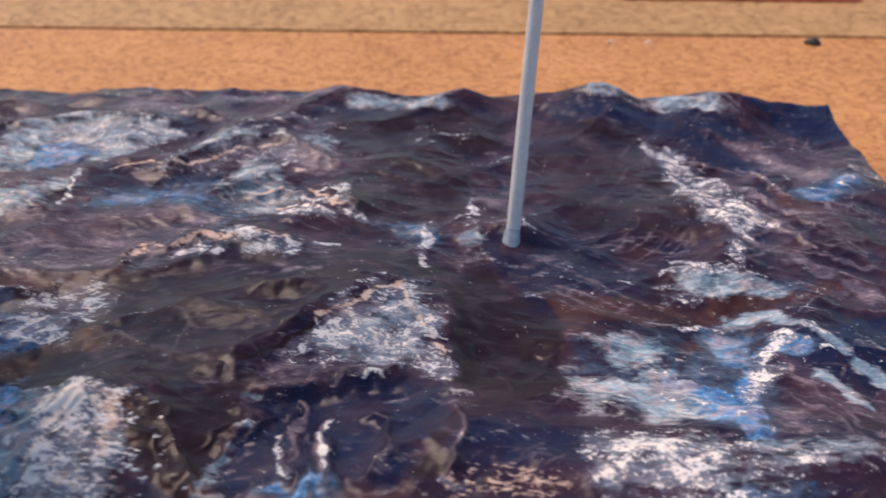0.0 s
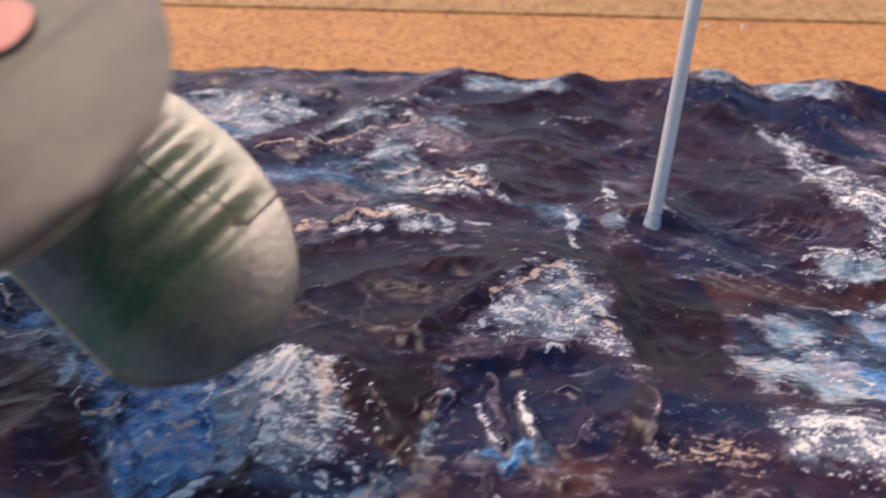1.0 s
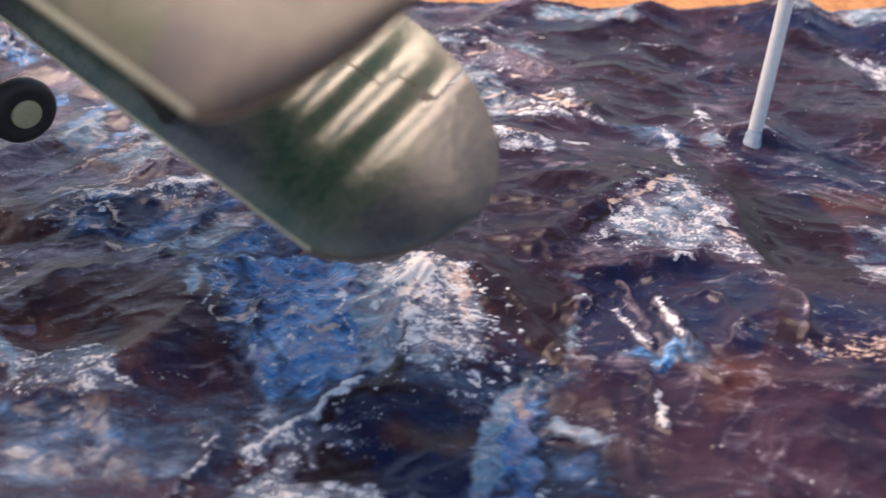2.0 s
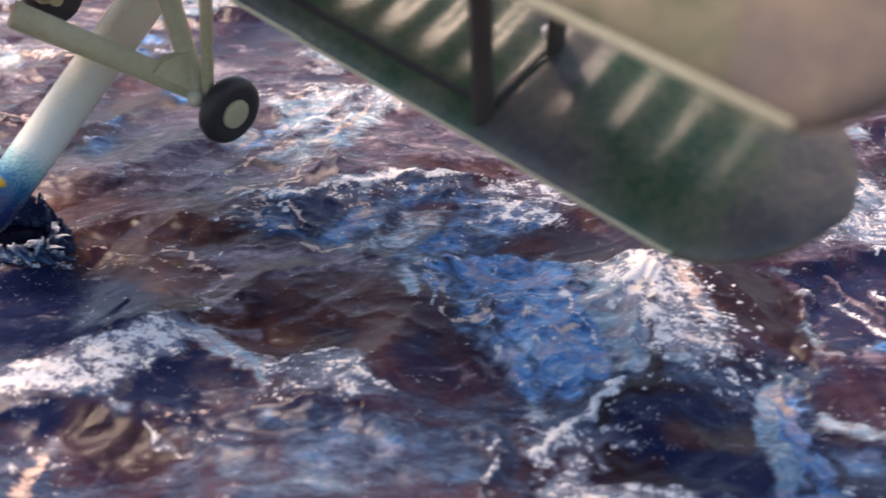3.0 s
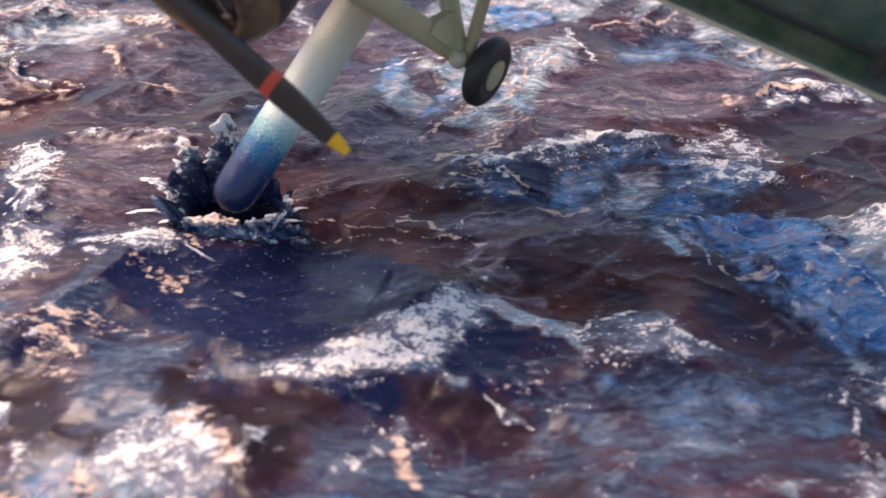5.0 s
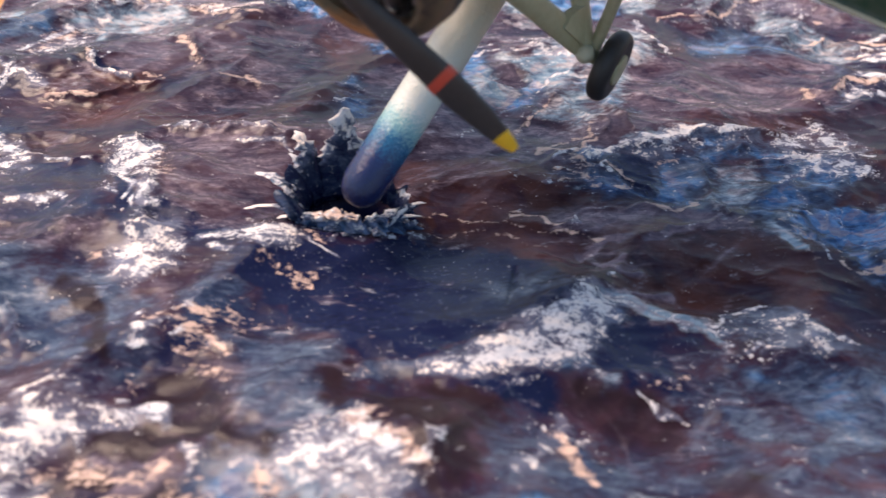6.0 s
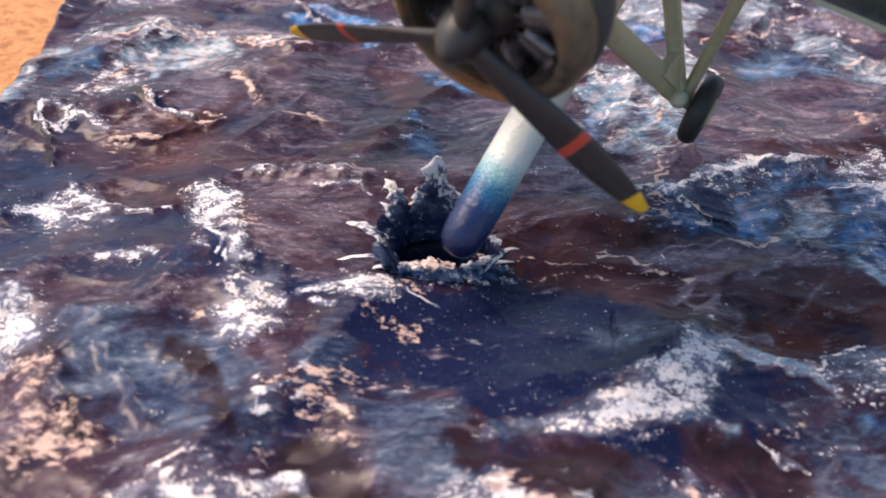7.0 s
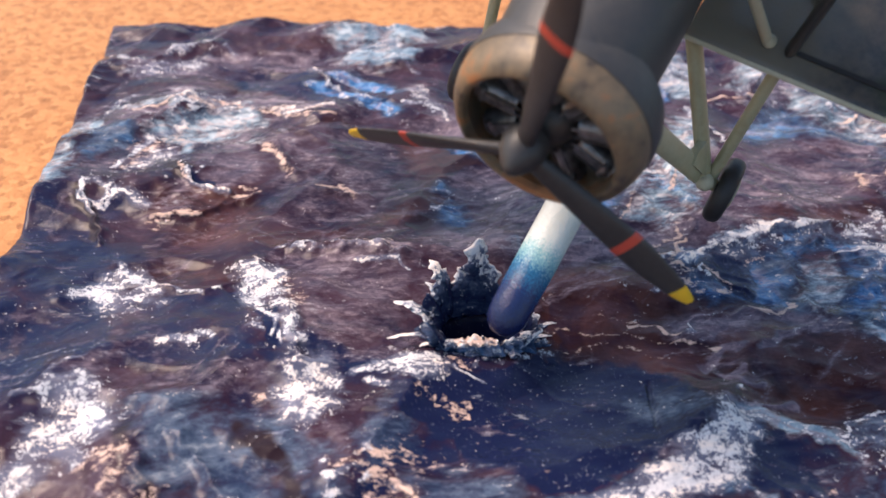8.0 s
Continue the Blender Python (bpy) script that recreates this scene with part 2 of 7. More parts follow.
slab("ground", (-0.62, -0.36, -0.02), (0.62, 0.441, 0.0), CORK, "orange cork sheet under the sea model")
slab("chipboard", (-0.62, 0.4415, -0.02), (0.62, 0.78, 0.001), CHIPBOARD, "yellowish coarse chipboard behind the cork sheet", 0.0006)
tagged(finish("red_card", box((0.104, 0.5015, 0.0012), (0.239, 0.56, 0.0026), 0.0005), RED, smooth=False), "red card lying on the coarse chipboard", "card")



def crumb(x, y, size, mat, label, seed):
    """A small uneven scrap lying on the sheets."""
    bm = bmesh.new()
    bmesh.ops.create_icosphere(bm, subdivisions=3, radius=1.0)
    rng = random.Random(seed)
    lean = [Vector((rng.uniform(-1, 1), rng.uniform(-1, 1), rng.uniform(-1, 1))) for k in range(5)]
    for v in bm.verts:
        k = 1 + 0.12 * sum(math.sin(3 * v.co.dot(d) + i) for i, d in enumerate(lean))
        v.co = Vector((v.co.x * 1.5 * k, v.co.y * k, max(-0.5, v.co.z * 0.6 * k))) * size * 0.001 + Vector((x, y, size * 0.0005))
    return tagged(finish("crumb", bm, mat), label, "crumb")


crumb(0.190, 0.431, 2.4, DARK, "dark brown crumb lying on the cork sheet", 1)
crumb(0.0900, 0.430, 0.8, ROD, "tiny pale paint crumb on the cork sheet", 2)
crumb(0.1090, 0.431, 0.9, ROD, "tiny pale paint crumb on the cork sheet", 3)
slab("floor", (-0.8, -0.55, -0.05), (0.8, 0.95, -0.0205), PLASTER, "plain pale surface under the two sheets")


# ---------------------------------------------------------------- the sea
def lattice_noise(x, y, seed):
    """Gradient noise on a grid, about -0.7 to 0.7."""
    rng = np.random.default_rng(seed)
    ang = rng.uniform(0, 2 * np.pi, 65536)
    xi, yi = np.floor(x).astype(int), np.floor(y).astype(int)
    fx, fy = x - xi, y - yi
    u, v = fx * fx * fx * (fx * (fx * 6 - 15) + 10), fy * fy * fy * (fy * (fy * 6 - 15) + 10)

    def g(ix, iy, dx, dy):
        k = ang[(ix * 7919 + iy * 104729) & 65535]
        return np.cos(k) * dx + np.sin(k) * dy

    a, b = g(xi, yi, fx, fy), g(xi + 1, yi, fx - 1, fy)
    c, d = g(xi, yi + 1, fx, fy - 1), g(xi + 1, yi + 1, fx - 1, fy - 1)
    return (a + u * (b - a)) * (1 - v) + (c + u * (d - c)) * v


WX0, WX1, WY0, WY1, STEP = -293.0, 161.0, -25.0, 325.0, 0.4
gx, gy = np.meshgrid(np.arange(WX0, WX1 + 0.01, STEP), np.arange(WY0, WY1 + 0.01, STEP))
wob_x = 2.6 * lattice_noise(gx / 13, gy / 13, 1) + 2.2 * lattice_noise(gx / 4, gy / 4, 2)
wob_y = 2.6 * lattice_noise(gx / 13, gy / 13, 3) + 2.2 * lattice_noise(gx / 4, gy / 4, 4)
KINDS = ("foam", "pale", "blue", "brown", "navy", "grey", "dark", "peach")
PAINT = {k: np.zeros_like(gx) for k in KINDS}
rise = np.zeros_like(gx)
ROWS_Y, COLS_X = gx.shape


rag = 2.6 * lattice_noise(gx / 9, gy / 7, 91) + 2.2 * lattice_noise(gx / 3.6, gy / 2.8, 92) + 1.3 * lattice_noise(gx / 1.5, gy / 1.3, 93)
mottle = np.clip(1.0 + 0.75 * lattice_noise(gx / 11, gy / 8, 94) + 0.65 * lattice_noise(gx / 4.2, gy / 3.2, 95), 0.3, 1.5)


def distance(points, reach):
    """A window of the grid, and the distance (mm) to a line through points, a little ragged."""
    xs, ys = [p[0] for p in points], [p[1] for p in points]
    c0, c1 = (max(0, min(COLS_X, int((v - WX0) / STEP))) for v in (min(xs) - reach, max(xs) + reach))
    r0, r1 = (max(0, min(ROWS_Y, int((v - WY0) / STEP))) for v in (min(ys) - reach, max(ys) + reach))
    win = np.s_[r0:r1, c0:c1]
    px, py = gx[win] + wob_x[win], gy[win] + wob_y[win]
    best = np.full(px.shape, 1e3)
    for (x0, y0), (x1, y1) in zip(points, points[1:]):
        dx, dy = x1 - x0, y1 - y0
        k = np.clip(((px - x0) * dx + (py - y0) * dy) / max(dx * dx + dy * dy, 1e-6), 0, 1)
        best = np.minimum(best, np.hypot(px - x0 - k * dx, py - y0 - k * dy))
    return win, best


def stroke(kind, width, strength, points, lift=0.0):
    """One brush stroke of paint along points (mm)."""
    if kind in ("pale", "blue", "grey"):
        width, strength = width * 1.15, strength * 1.15
    if kind in ("foam", "peach") and width >= 4:
        strength = strength * 1.03
    win, d = distance(points, width * 1.6 + 8)
    if width >= 3:
        d = np.maximum(d + 0.5 * rag[win], 0)
    d = d / (width * 0.75)
    soft = np.clip(1.25 - 0.95 * d, 0, 1) if kind in ("foam", "peach", "dark") else np.exp(-0.75 * d ** 2.0)
    if width < 5:
        soft = soft * np.clip(mottle[win] + 0.1, 0.25, 1.15)
    PAINT[kind][win] = np.maximum(PAINT[kind][win], strength * soft)
    if lift:
        rise[win] = np.maximum(rise[win], lift * strength * np.exp(-d * d * 0.7))


def foam(width, strength, *points):
    stroke("foam", width, strength, points, min(0.35, 0.05 * width))


# warm cream paint, and highlights of glossy folds painted in as colour
def peach(width, strength, *points):
    stroke("peach", width, strength, points, min(0.35, 0.05 * width))


def pale(width, strength, *points):
    stroke("pale", width, strength, points)


def blue(width, strength, *points):
    stroke("blue", width, strength, points)


def navy(width, strength, *points):
    stroke("navy", width, strength, points)


def brown(width, strength, *points):
    stroke("brown", width, strength, points)


def grey(width, strength, *points):
    stroke("grey", width, strength, points)


def dark(width, strength, *points):
    stroke("dark", width, strength, points)


def splatter(width, strength, *points):
    """Flicked dots of white paint along points."""
    rng = random.Random(round(points[0][0] * 31 + points[0][1]))
    for (x0, y0), (x1, y1) in zip(points, points[1:]):
        for k in range(int(strength * 60)):
            q, r = rng.random(), rng.choice((0.35, 0.45, 0.6, 0.9))
            x, y = x0 + (x1 - x0) * q + rng.gauss(0, width / 2), y0 + (y1 - y0) * q + rng.gauss(0, width / 2)
            stroke("foam", r, 1.3, ((x, y), (x + rng.uniform(-1, 1), y + 0.1)), 0.2)


def patch(kind, strength, points, soft=3.0):
    """A patch of paint inside a ragged outline (mm), over most of what was brushed on before."""
    xs, ys = [p[0] for p in points], [p[1] for p in points]
    c0, c1 = (max(0, min(COLS_X, int((v - WX0) / STEP))) for v in (min(xs) - 9, max(xs) + 9))
    r0, r1 = (max(0, min(ROWS_Y, int((v - WY0) / STEP))) for v in (min(ys) - 9, max(ys) + 9))
    win = np.s_[r0:r1, c0:c1]
    px, py = gx[win] + 0.6 * wob_x[win], gy[win] + 0.6 * wob_y[win]
    inside, best = np.zeros(px.shape, bool), np.full(px.shape, 1e3)
    for (x0, y0), (x1, y1) in zip(points, points[1:] + points[:1]):
        dx, dy = x1 - x0, y1 - y0
        k = np.clip(((px - x0) * dx + (py - y0) * dy) / max(dx * dx + dy * dy, 1e-6), 0, 1)
        best = np.minimum(best, np.hypot(px - x0 - k * dx, py - y0 - k * dy))
        if dy:
            inside ^= ((y0 > py) != (y1 > py)) & (px < x0 + (py - y0) * dx / dy)
    depth = np.where(inside, best, -best) + rag[win]
    if kind in ("foam", "peach"):
        m = np.clip(0.55 + depth / 7.0, 0, 1) * mottle[win]
    else:
        m = np.clip(0.5 + depth / (soft + 1.5), 0, 1)
        m = m * m * (3 - 2 * m)
        for other in KINDS:
            PAINT[other][win] *= 1 - 0.9 * m
        m = m * (0.45 + 0.55 * mottle[win])
    PAINT[kind][win] = np.maximum(PAINT[kind][win], strength * m)


folds = np.zeros_like(gx)


def crest(width, high, *points):
    """A sharp fold of the foil along points."""
    win, d = distance(points, width * 4)
    folds[win] = np.maximum(folds[win], 0.75 * high * np.exp(-d / width))


# the brush strokes on the sea, painted-in highlights and sheen among them, one call each: width (mm), strength, points
# (mm)
pale(9, 0.8, (-130, 251), (-128, 271), (-123, 290))
foam(6, 0.8, (-135, 284), (-124, 291), (-107, 287))
foam(4, 0.8, (-117, 276), (-103, 259))
foam(4, 0.5, (-109, 293), (-87, 280), (-85, 291))
foam(3, 0.6, (-128, 266), (-112, 254))
blue(6, 0.8, (-113, 257), (-108, 261))
blue(4, 0.6, (-127, 247), (-119, 252))
grey(6, 0.6, (-109, 302), (-92, 305), (-79, 300))
foam(4, 0.5, (-60, 291), (-43, 298), (-29, 292))
foam(3, 0.5, (-62, 275), (-48, 286))
pale(10, 0.5, (-68, 254), (-57, 273), (-39, 266), (-29, 274))
foam(5, 0.7, (-73, 256), (-59, 265), (-42, 259), (-30, 257))
foam(4, 0.8, (-67, 241), (-62, 235))
foam(3, 0.6, (-58, 235), (-47, 239))
peach(3, 0.7, (-71, 231), (-69, 241))
foam(3, 0.9, (-39, 236), (-33, 240), (-27, 225))
foam(4, 1, (-28, 223), (-14, 223))
foam(3.5, 0.9, (-22, 234), (-12, 231), (-4, 222))
foam(4, 0.8, (-19, 240), (-12, 243))
foam(4, 0.6, (-1, 235), (3, 226))
foam(4, 0.7, (8, 226), (13, 226))
blue(6, 0.6, (-6, 235), (14, 214))
foam(2.5, 0.8, (13, 208), (15, 199))
foam(4, 1, (-65, 191), (-61, 196), (-59, 200), (-55, 199))
foam(3.5, 0.9, (-55, 205), (-50, 196), (-40, 197))
foam(3, 0.8, (-41, 206), (-38, 212))
foam(4.5, 0.9, (-36, 206), (-30, 205), (-21, 200))
foam(2, 0.6, (-17, 202), (-12, 201))
grey(8, 0.6, (-59, 225), (-44, 226))
navy(7, 0.6, (-83, 210), (-69, 190), (-62, 182))
brown(8, 0.6, (-121, 235), (-89, 224), (-82, 228))
peach(2, 0.6, (-95, 215), (-88, 211))
peach(2, 0.6, (-86, 218), (-83, 220))
peach(2.5, 0.7, (-75, 212), (-73, 218))
foam(2, 0.5, (-87, 175), (-78, 172))
foam(3, 0.8, (-81, 163), (-72, 160), (-66, 161))
grey(5, 0.6, (-78, 157), (-59, 158))
grey(1.6, 0.8, (-66, 167), (-42, 164))
grey(1.4, 0.8, (-53, 158), (-38, 155))
grey(1.4, 0.8, (-35, 155), (-21, 157))
grey(1.4, 0.8, (-41, 140), (-31, 143))
grey(1.6, 0.7, (-82, 181), (-66, 184))
blue(10, 0.9, (-65, 133), (-58, 130), (-52, 119), (-55, 114))
foam(4, 0.9, (-60, 135), (-55, 137), (-53, 139))
foam(7, 0.9, (-52, 136), (-50, 124), (-46, 119))
peach(6, 0.7, (-45, 138), (-39, 130), (-39, 124))
foam(6, 0.8, (-42, 116), (-37, 114))
blue(4, 0.7, (-44, 125), (-43, 129))
dark(14, 0.9, (-38, 135), (-27, 124), (-28, 116))
foam(5, 0.8, (-9, 169), (0, 179), (12, 184), (18, 180))
foam(5, 0.7, (-2, 163), (7, 170))
foam(4, 0.8, (2, 165), (1, 157))
foam(6, 0.9, (14, 175), (19, 162), (23, 146))
foam(6, 0.8, (10, 149), (16, 153))
foam(3, 0.7, (-13, 155), (-7, 158))
pale(8, 0.6, (-6, 156), (6, 157))
pale(4, 0.4, (-3, 165), (2, 170))
dark(1.2, 1, (-21, 152), (-15, 160), (-8, 167))
blue(5, 0.5, (-16, 152), (-10, 162))
blue(5, 0.6, (6, 144), (14, 146))
pale(6, 0.7, (-14, 131), (-8, 134), (-5, 128))
foam(4, 0.6, (-13, 129), (-10, 128))
blue(4, 0.8, (-7, 127), (-6, 117))
pale(4, 0.5, (-19, 116), (-17, 125))
foam(3, 0.7, (-1, 131), (2, 127))
blue(5, 0.9, (-2, 125), (4, 119))
foam(3, 0.8, (9, 135), (13, 134), (12, 128))
foam(3, 0.6, (8, 126), (15, 126))
foam(3, 0.5, (17, 142), (20, 139))
dark(7, 0.8, (3, 132), (10, 118))
dark(8, 0.8, (16, 136), (23, 133))
pale(6, 0.6, (69, 317), (83, 326), (93, 323), (111, 314))
grey(5, 0.7, (111, 314), (121, 298), (128, 279))
navy(8, 0.8, (85, 307), (103, 298), (119, 274))
navy(7, 0.7, (49, 300), (67, 301))
navy(8, 0.8, (140, 309), (155, 303))
grey(6, 0.7, (128, 279), (136, 265))
foam(5, 0.7, (152, 270), (157, 266))
blue(6, 0.7, (132, 252), (147, 261))
foam(3, 0.9, (83, 270), (85, 259))
foam(4, 0.9, (89, 255), (92, 242), (99, 230))
foam(4, 0.8, (96, 214), (99, 202))
pale(5, 0.6, (85, 246), (92, 235))
blue(5, 0.5, (79, 246), (88, 246))
grey(2, 0.8, (99, 259), (120, 239))
grey(3, 0.8, (100, 224), (117, 206), (129, 195))
grey(2, 0.7, (97, 243), (118, 222))
foam(1.5, 0.6, (82, 204), (94, 206))
foam(1.5, 0.6, (99, 202), (108, 200), (118, 197))
foam(2, 0.8, (74, 200), (78, 201))
foam(5, 0.6, (79, 196), (91, 192))
pale(5, 0.6, (77, 188), (96, 186))
foam(2.5, 0.6, (65, 195), (70, 195))
foam(4, 0.3, (56, 192), (64, 187))
blue(6, 0.5, (91, 188), (107, 197))
pale(5, 0.6, (25, 215), (36, 214))
foam(3, 0.7, (22, 234), (28, 223))
foam(3, 0.6, (18, 266), (33, 273), (36, 278))
grey(7, 0.5, (24, 248), (34, 244))
foam(4, 0.4, (-17, 326), (5, 326))
pale(7, 0.6, (-20, 315), (11, 313))
grey(4, 0.6, (-73, 313), (-25, 320))
blue(5, 0.5, (39, 209), (51, 212))
pale(9, 1, (57, 159), (63, 156), (66, 152))
foam(4, 0.4, (53, 155), (54, 148))
foam(3, 0.9, (67, 155), (70, 152))
blue(8, 0.9, (74, 158), (84, 156), (80, 147))
pale(4, 0.5, (77, 160), (85, 163))
foam(1.5, 0.9, (75, 167), (90, 167))
foam(3, 0.9, (89, 165), (92, 165), (87, 153), (84, 147))
foam(3, 0.6, (93, 161), (98, 165))
blue(3, 0.8, (84, 144), (83, 136))
foam(2, 0.6, (84, 144), (87, 139))
grey(6, 0.6, (92, 146), (99, 140), (104, 131))
navy(12, 0.9, (105, 173), (118, 166))
blue(3, 0.8, (93, 175), (104, 172))
pale(2, 0.9, (106, 163), (111, 152))
foam(2.5, 0.7, (113, 178), (123, 178))
foam(9, 0.9, (55, 131), (62, 133), (72, 130), (75, 125))
foam(6, 0.8, (51, 127), (55, 120))
foam(4, 0.7, (65, 135), (71, 137))
foam(7, 0.8, (55, 120), (73, 119))
pale(6, 0.5, (85, 130), (98, 132))
foam(5, 0.6, (77, 126), (87, 130))
blue(7, 0.7, (76, 121), (85, 123))
peach(5, 0.7, (27, 118), (36, 119), (45, 118))
navy(12, 0.7, (30, 130), (46, 129))
brown(6, 0.7, (29, 176), (62, 172), (88, 173))
brown(8, 0.5, (51, 206), (75, 217))
brown(8, 0.8, (-18, 274), (9, 285))
brown(7, 0.8, (48, 267), (77, 268))
brown(5, 0.7, (120, 251), (126, 240))
dark(10, 0.6, (9, 199), (32, 191), (36, 176))
dark(9, 0.7, (28, 158), (38, 147))
brown(14, 0.6, (-55, 177), (-30, 168), (-33, 151))
blue(7, 0.7, (-179, 210), (-169, 223))
grey(12, 0.7, (-182, 176), (-173, 179), (-154, 174), (-143, 178))
grey(8, 0.6, (-165, 207), (-155, 214))
grey(9, 0.5, (-136, 185), (-125, 192))
blue(7, 0.6, (-165, 168), (-151, 171), (-135, 178))
blue(6, 0.7, (-140, 191), (-132, 198))
foam(4, 0.8, (-142, 225), (-125, 226), (-108, 223))
peach(4, 0.8, (-108, 223), (-103, 215))
pale(9, 0.7, (-138, 205), (-117, 210), (-107, 200))
pale(6, 0.5, (-127, 182), (-117, 176))
brown(10, 0.7, (-101, 207), (-89, 187))
grey(7, 0.5, (-113, 189), (-100, 180))
peach(3, 0.8, (-123, 176), (-128, 170), (-135, 161))
peach(4, 0.8, (-131, 154), (-123, 152), (-113, 147))
peach(2, 0.7, (-126, 159), (-116, 157), (-111, 160))
peach(2.5, 0.6, (-171, 173), (-163, 160))
peach(2, 0.5, (-157, 185), (-151, 192))
foam(3.5, 0.9, (-115, 171), (-106, 172), (-93, 175))
foam(3, 0.7, (-119, 165), (-111, 165))
foam(3, 0.9, (-92, 160), (-84, 167), (-78, 166), (-70, 165))
navy(3, 0.8, (-124, 160), (-116, 157))
blue(6, 0.8, (-101, 163), (-90, 169))
blue(5, 0.7, (-100, 150), (-84, 156))
brown(12, 0.9, (-181, 156), (-172, 149), (-162, 145), (-150, 139))
dark(7, 0.7, (-140, 146), (-129, 142))
peach(1.6, 0.7, (-168, 138), (-161, 136))
peach(1.6, 0.7, (-145, 153), (-141, 154))
foam(5, 0.9, (-80, 161), (-76, 152))
foam(3, 0.8, (-74, 154), (-67, 155))
foam(3, 0.7, (-89, 156), (-86, 151))
blue(5, 0.7, (-87, 156), (-82, 149))
brown(7, 0.8, (-67, 160), (-57, 163), (-51, 155))
brown(7, 0.8, (-72, 179), (-59, 171), (-48, 156), (-40, 147))
brown(7, 0.7, (-86, 191), (-74, 188))
peach(4, 0.9, (-82, 198), (-75, 193))
dark(5, 0.8, (-96, 146), (-81, 147), (-71, 147))
blue(7, 1, (-87, 135), (-82, 134))
blue(8, 1, (-85, 128), (-81, 122), (-77, 132))
blue(8, 1, (-76, 121), (-70, 125), (-65, 123))
blue(5, 0.9, (-71, 136), (-69, 132))
pale(6, 0.6, (-67, 132), (-57, 135), (-51, 131))
pale(6, 0.7, (-59, 121), (-51, 125))
foam(5, 1, (-51, 139), (-43, 142), (-42, 138))
foam(2.5, 0.8, (-60, 139), (-51, 139))
foam(4, 0.9, (-45, 135), (-49, 122))
foam(6, 0.6, (-42, 134), (-36, 130), (-33, 124))
peach(3.5, 0.9, (-80, 119), (-77, 120))
peach(3, 0.9, (-76, 115), (-74, 115))
peach(2.5, 0.9, (-62, 119), (-57, 115))
peach(1.5, 0.8, (-63, 120), (-54, 125))
peach(3, 0.6, (-93, 136), (-91, 138))
dark(1.5, 1, (-43, 140), (-46, 126), (-48, 112), (-50, 105))
blue(9, 0.8, (-40, 122), (-31, 118), (-27, 113))
foam(8, 0.45, (-42, 126), (-34, 119), (-33, 111))
brown(4, 0.9, (-35, 142), (-29, 134), (-23, 118), (-18, 115))
navy(8, 0.7, (-21, 131), (-13, 127))
grey(1.5, 0.7, (-122, 128), (-113, 132))
navy(9, 0.6, (-82, 107), (-73, 99))
blue(6, 1, (-68, 112), (-62, 111), (-60, 105))
blue(5, 0.9, (-64, 102), (-59, 104))
peach(3, 0.8, (-73, 104), (-69, 106))
peach(2, 0.8, (-68, 111), (-67, 108))
foam(2.5, 1, (-58, 105), (-58, 101), (-64, 94), (-70, 87))
grey(3, 0.8, (-73, 88), (-69, 92))
foam(5, 0.5, (-64, 90), (-54, 90))
pale(4, 0.8, (-78, 88), (-76, 87))
blue(7, 0.5, (-89, 87), (-80, 88))
pale(4, 0.5, (-81, 78), (-77, 83))
foam(3, 0.7, (-80, 75), (-78, 79))
foam(4, 0.8, (-71, 78), (-68, 82), (-63, 84))
peach(4, 0.8, (-65, 81), (-62, 78))
foam(3, 0.9, (-62, 77), (-53, 80), (-47, 78))
pale(4, 0.7, (-60, 76), (-47, 76))
dark(12, 1, (-56, 99), (-41, 97), (-37, 92))
dark(10, 1, (-58, 86), (-40, 86))
dark(4, 0.9, (-76, 87), (-75, 77))
foam(4, 0.45, (-46, 101), (-38, 106), (-34, 105))
blue(2.5, 0.9, (-28, 106), (-32, 98))
blue(4, 1, (-27, 104), (-27, 95), (-31, 85))
peach(4, 0.7, (-30, 99), (-29, 96))
pale(4, 0.7, (-30, 94), (-31, 85))
pale(7, 0.8, (-275, 250), (-260, 251))
pale(9, 0.5, (-256, 241), (-239, 240), (-229, 229))
pale(6, 0.7, (-285, 236), (-277, 242))
foam(4, 0.9, (-258, 253), (-259, 238), (-267, 231), (-275, 221))
foam(3, 0.8, (-261, 234), (-253, 230))
foam(3, 0.6, (-279, 215), (-279, 204))
foam(3, 0.7, (-261, 257), (-247, 261))
foam(3.5, 0.7, (-239, 252), (-222, 249), (-213, 251))
foam(4, 0.8, (-286, 295), (-275, 289))
foam(4, 0.8, (-268, 294), (-260, 304), (-256, 307))
foam(3, 0.6, (-265, 277), (-263, 286))
foam(3, 0.6, (-250, 304), (-237, 293))
foam(3, 0.7, (-277, 262), (-281, 254))
pale(8, 0.8, (-200, 308), (-182, 312))
pale(7, 0.5, (-209, 292), (-193, 286))
foam(4, 0.6, (-195, 313), (-188, 315))
blue(6, 0.7, (-249, 288), (-229, 278), (-218, 273))
blue(3.5, 1, (-210, 277), (-193, 263))
foam(2, 0.7, (-213, 282), (-206, 268), (-196, 252))
foam(2.5, 0.7, (-186, 281), (-182, 276))
foam(5, 0.8, (-184, 262), (-180, 249))
peach(2, 0.6, (-227, 273), (-222, 266))
peach(3, 0.8, (-232, 233), (-228, 219), (-224, 212))
peach(3, 0.9, (-219, 204), (-213, 205), (-207, 200))
peach(2, 0.6, (-224, 201), (-216, 199))
peach(2, 0.6, (-240, 205), (-235, 205))
peach(2, 0.7, (-261, 191), (-250, 196))
foam(2, 0.7, (-255, 214), (-251, 207), (-243, 204))
foam(3, 0.6, (-272, 203), (-267, 206), (-262, 201))
dark(3, 0.8, (-218, 277), (-216, 264))
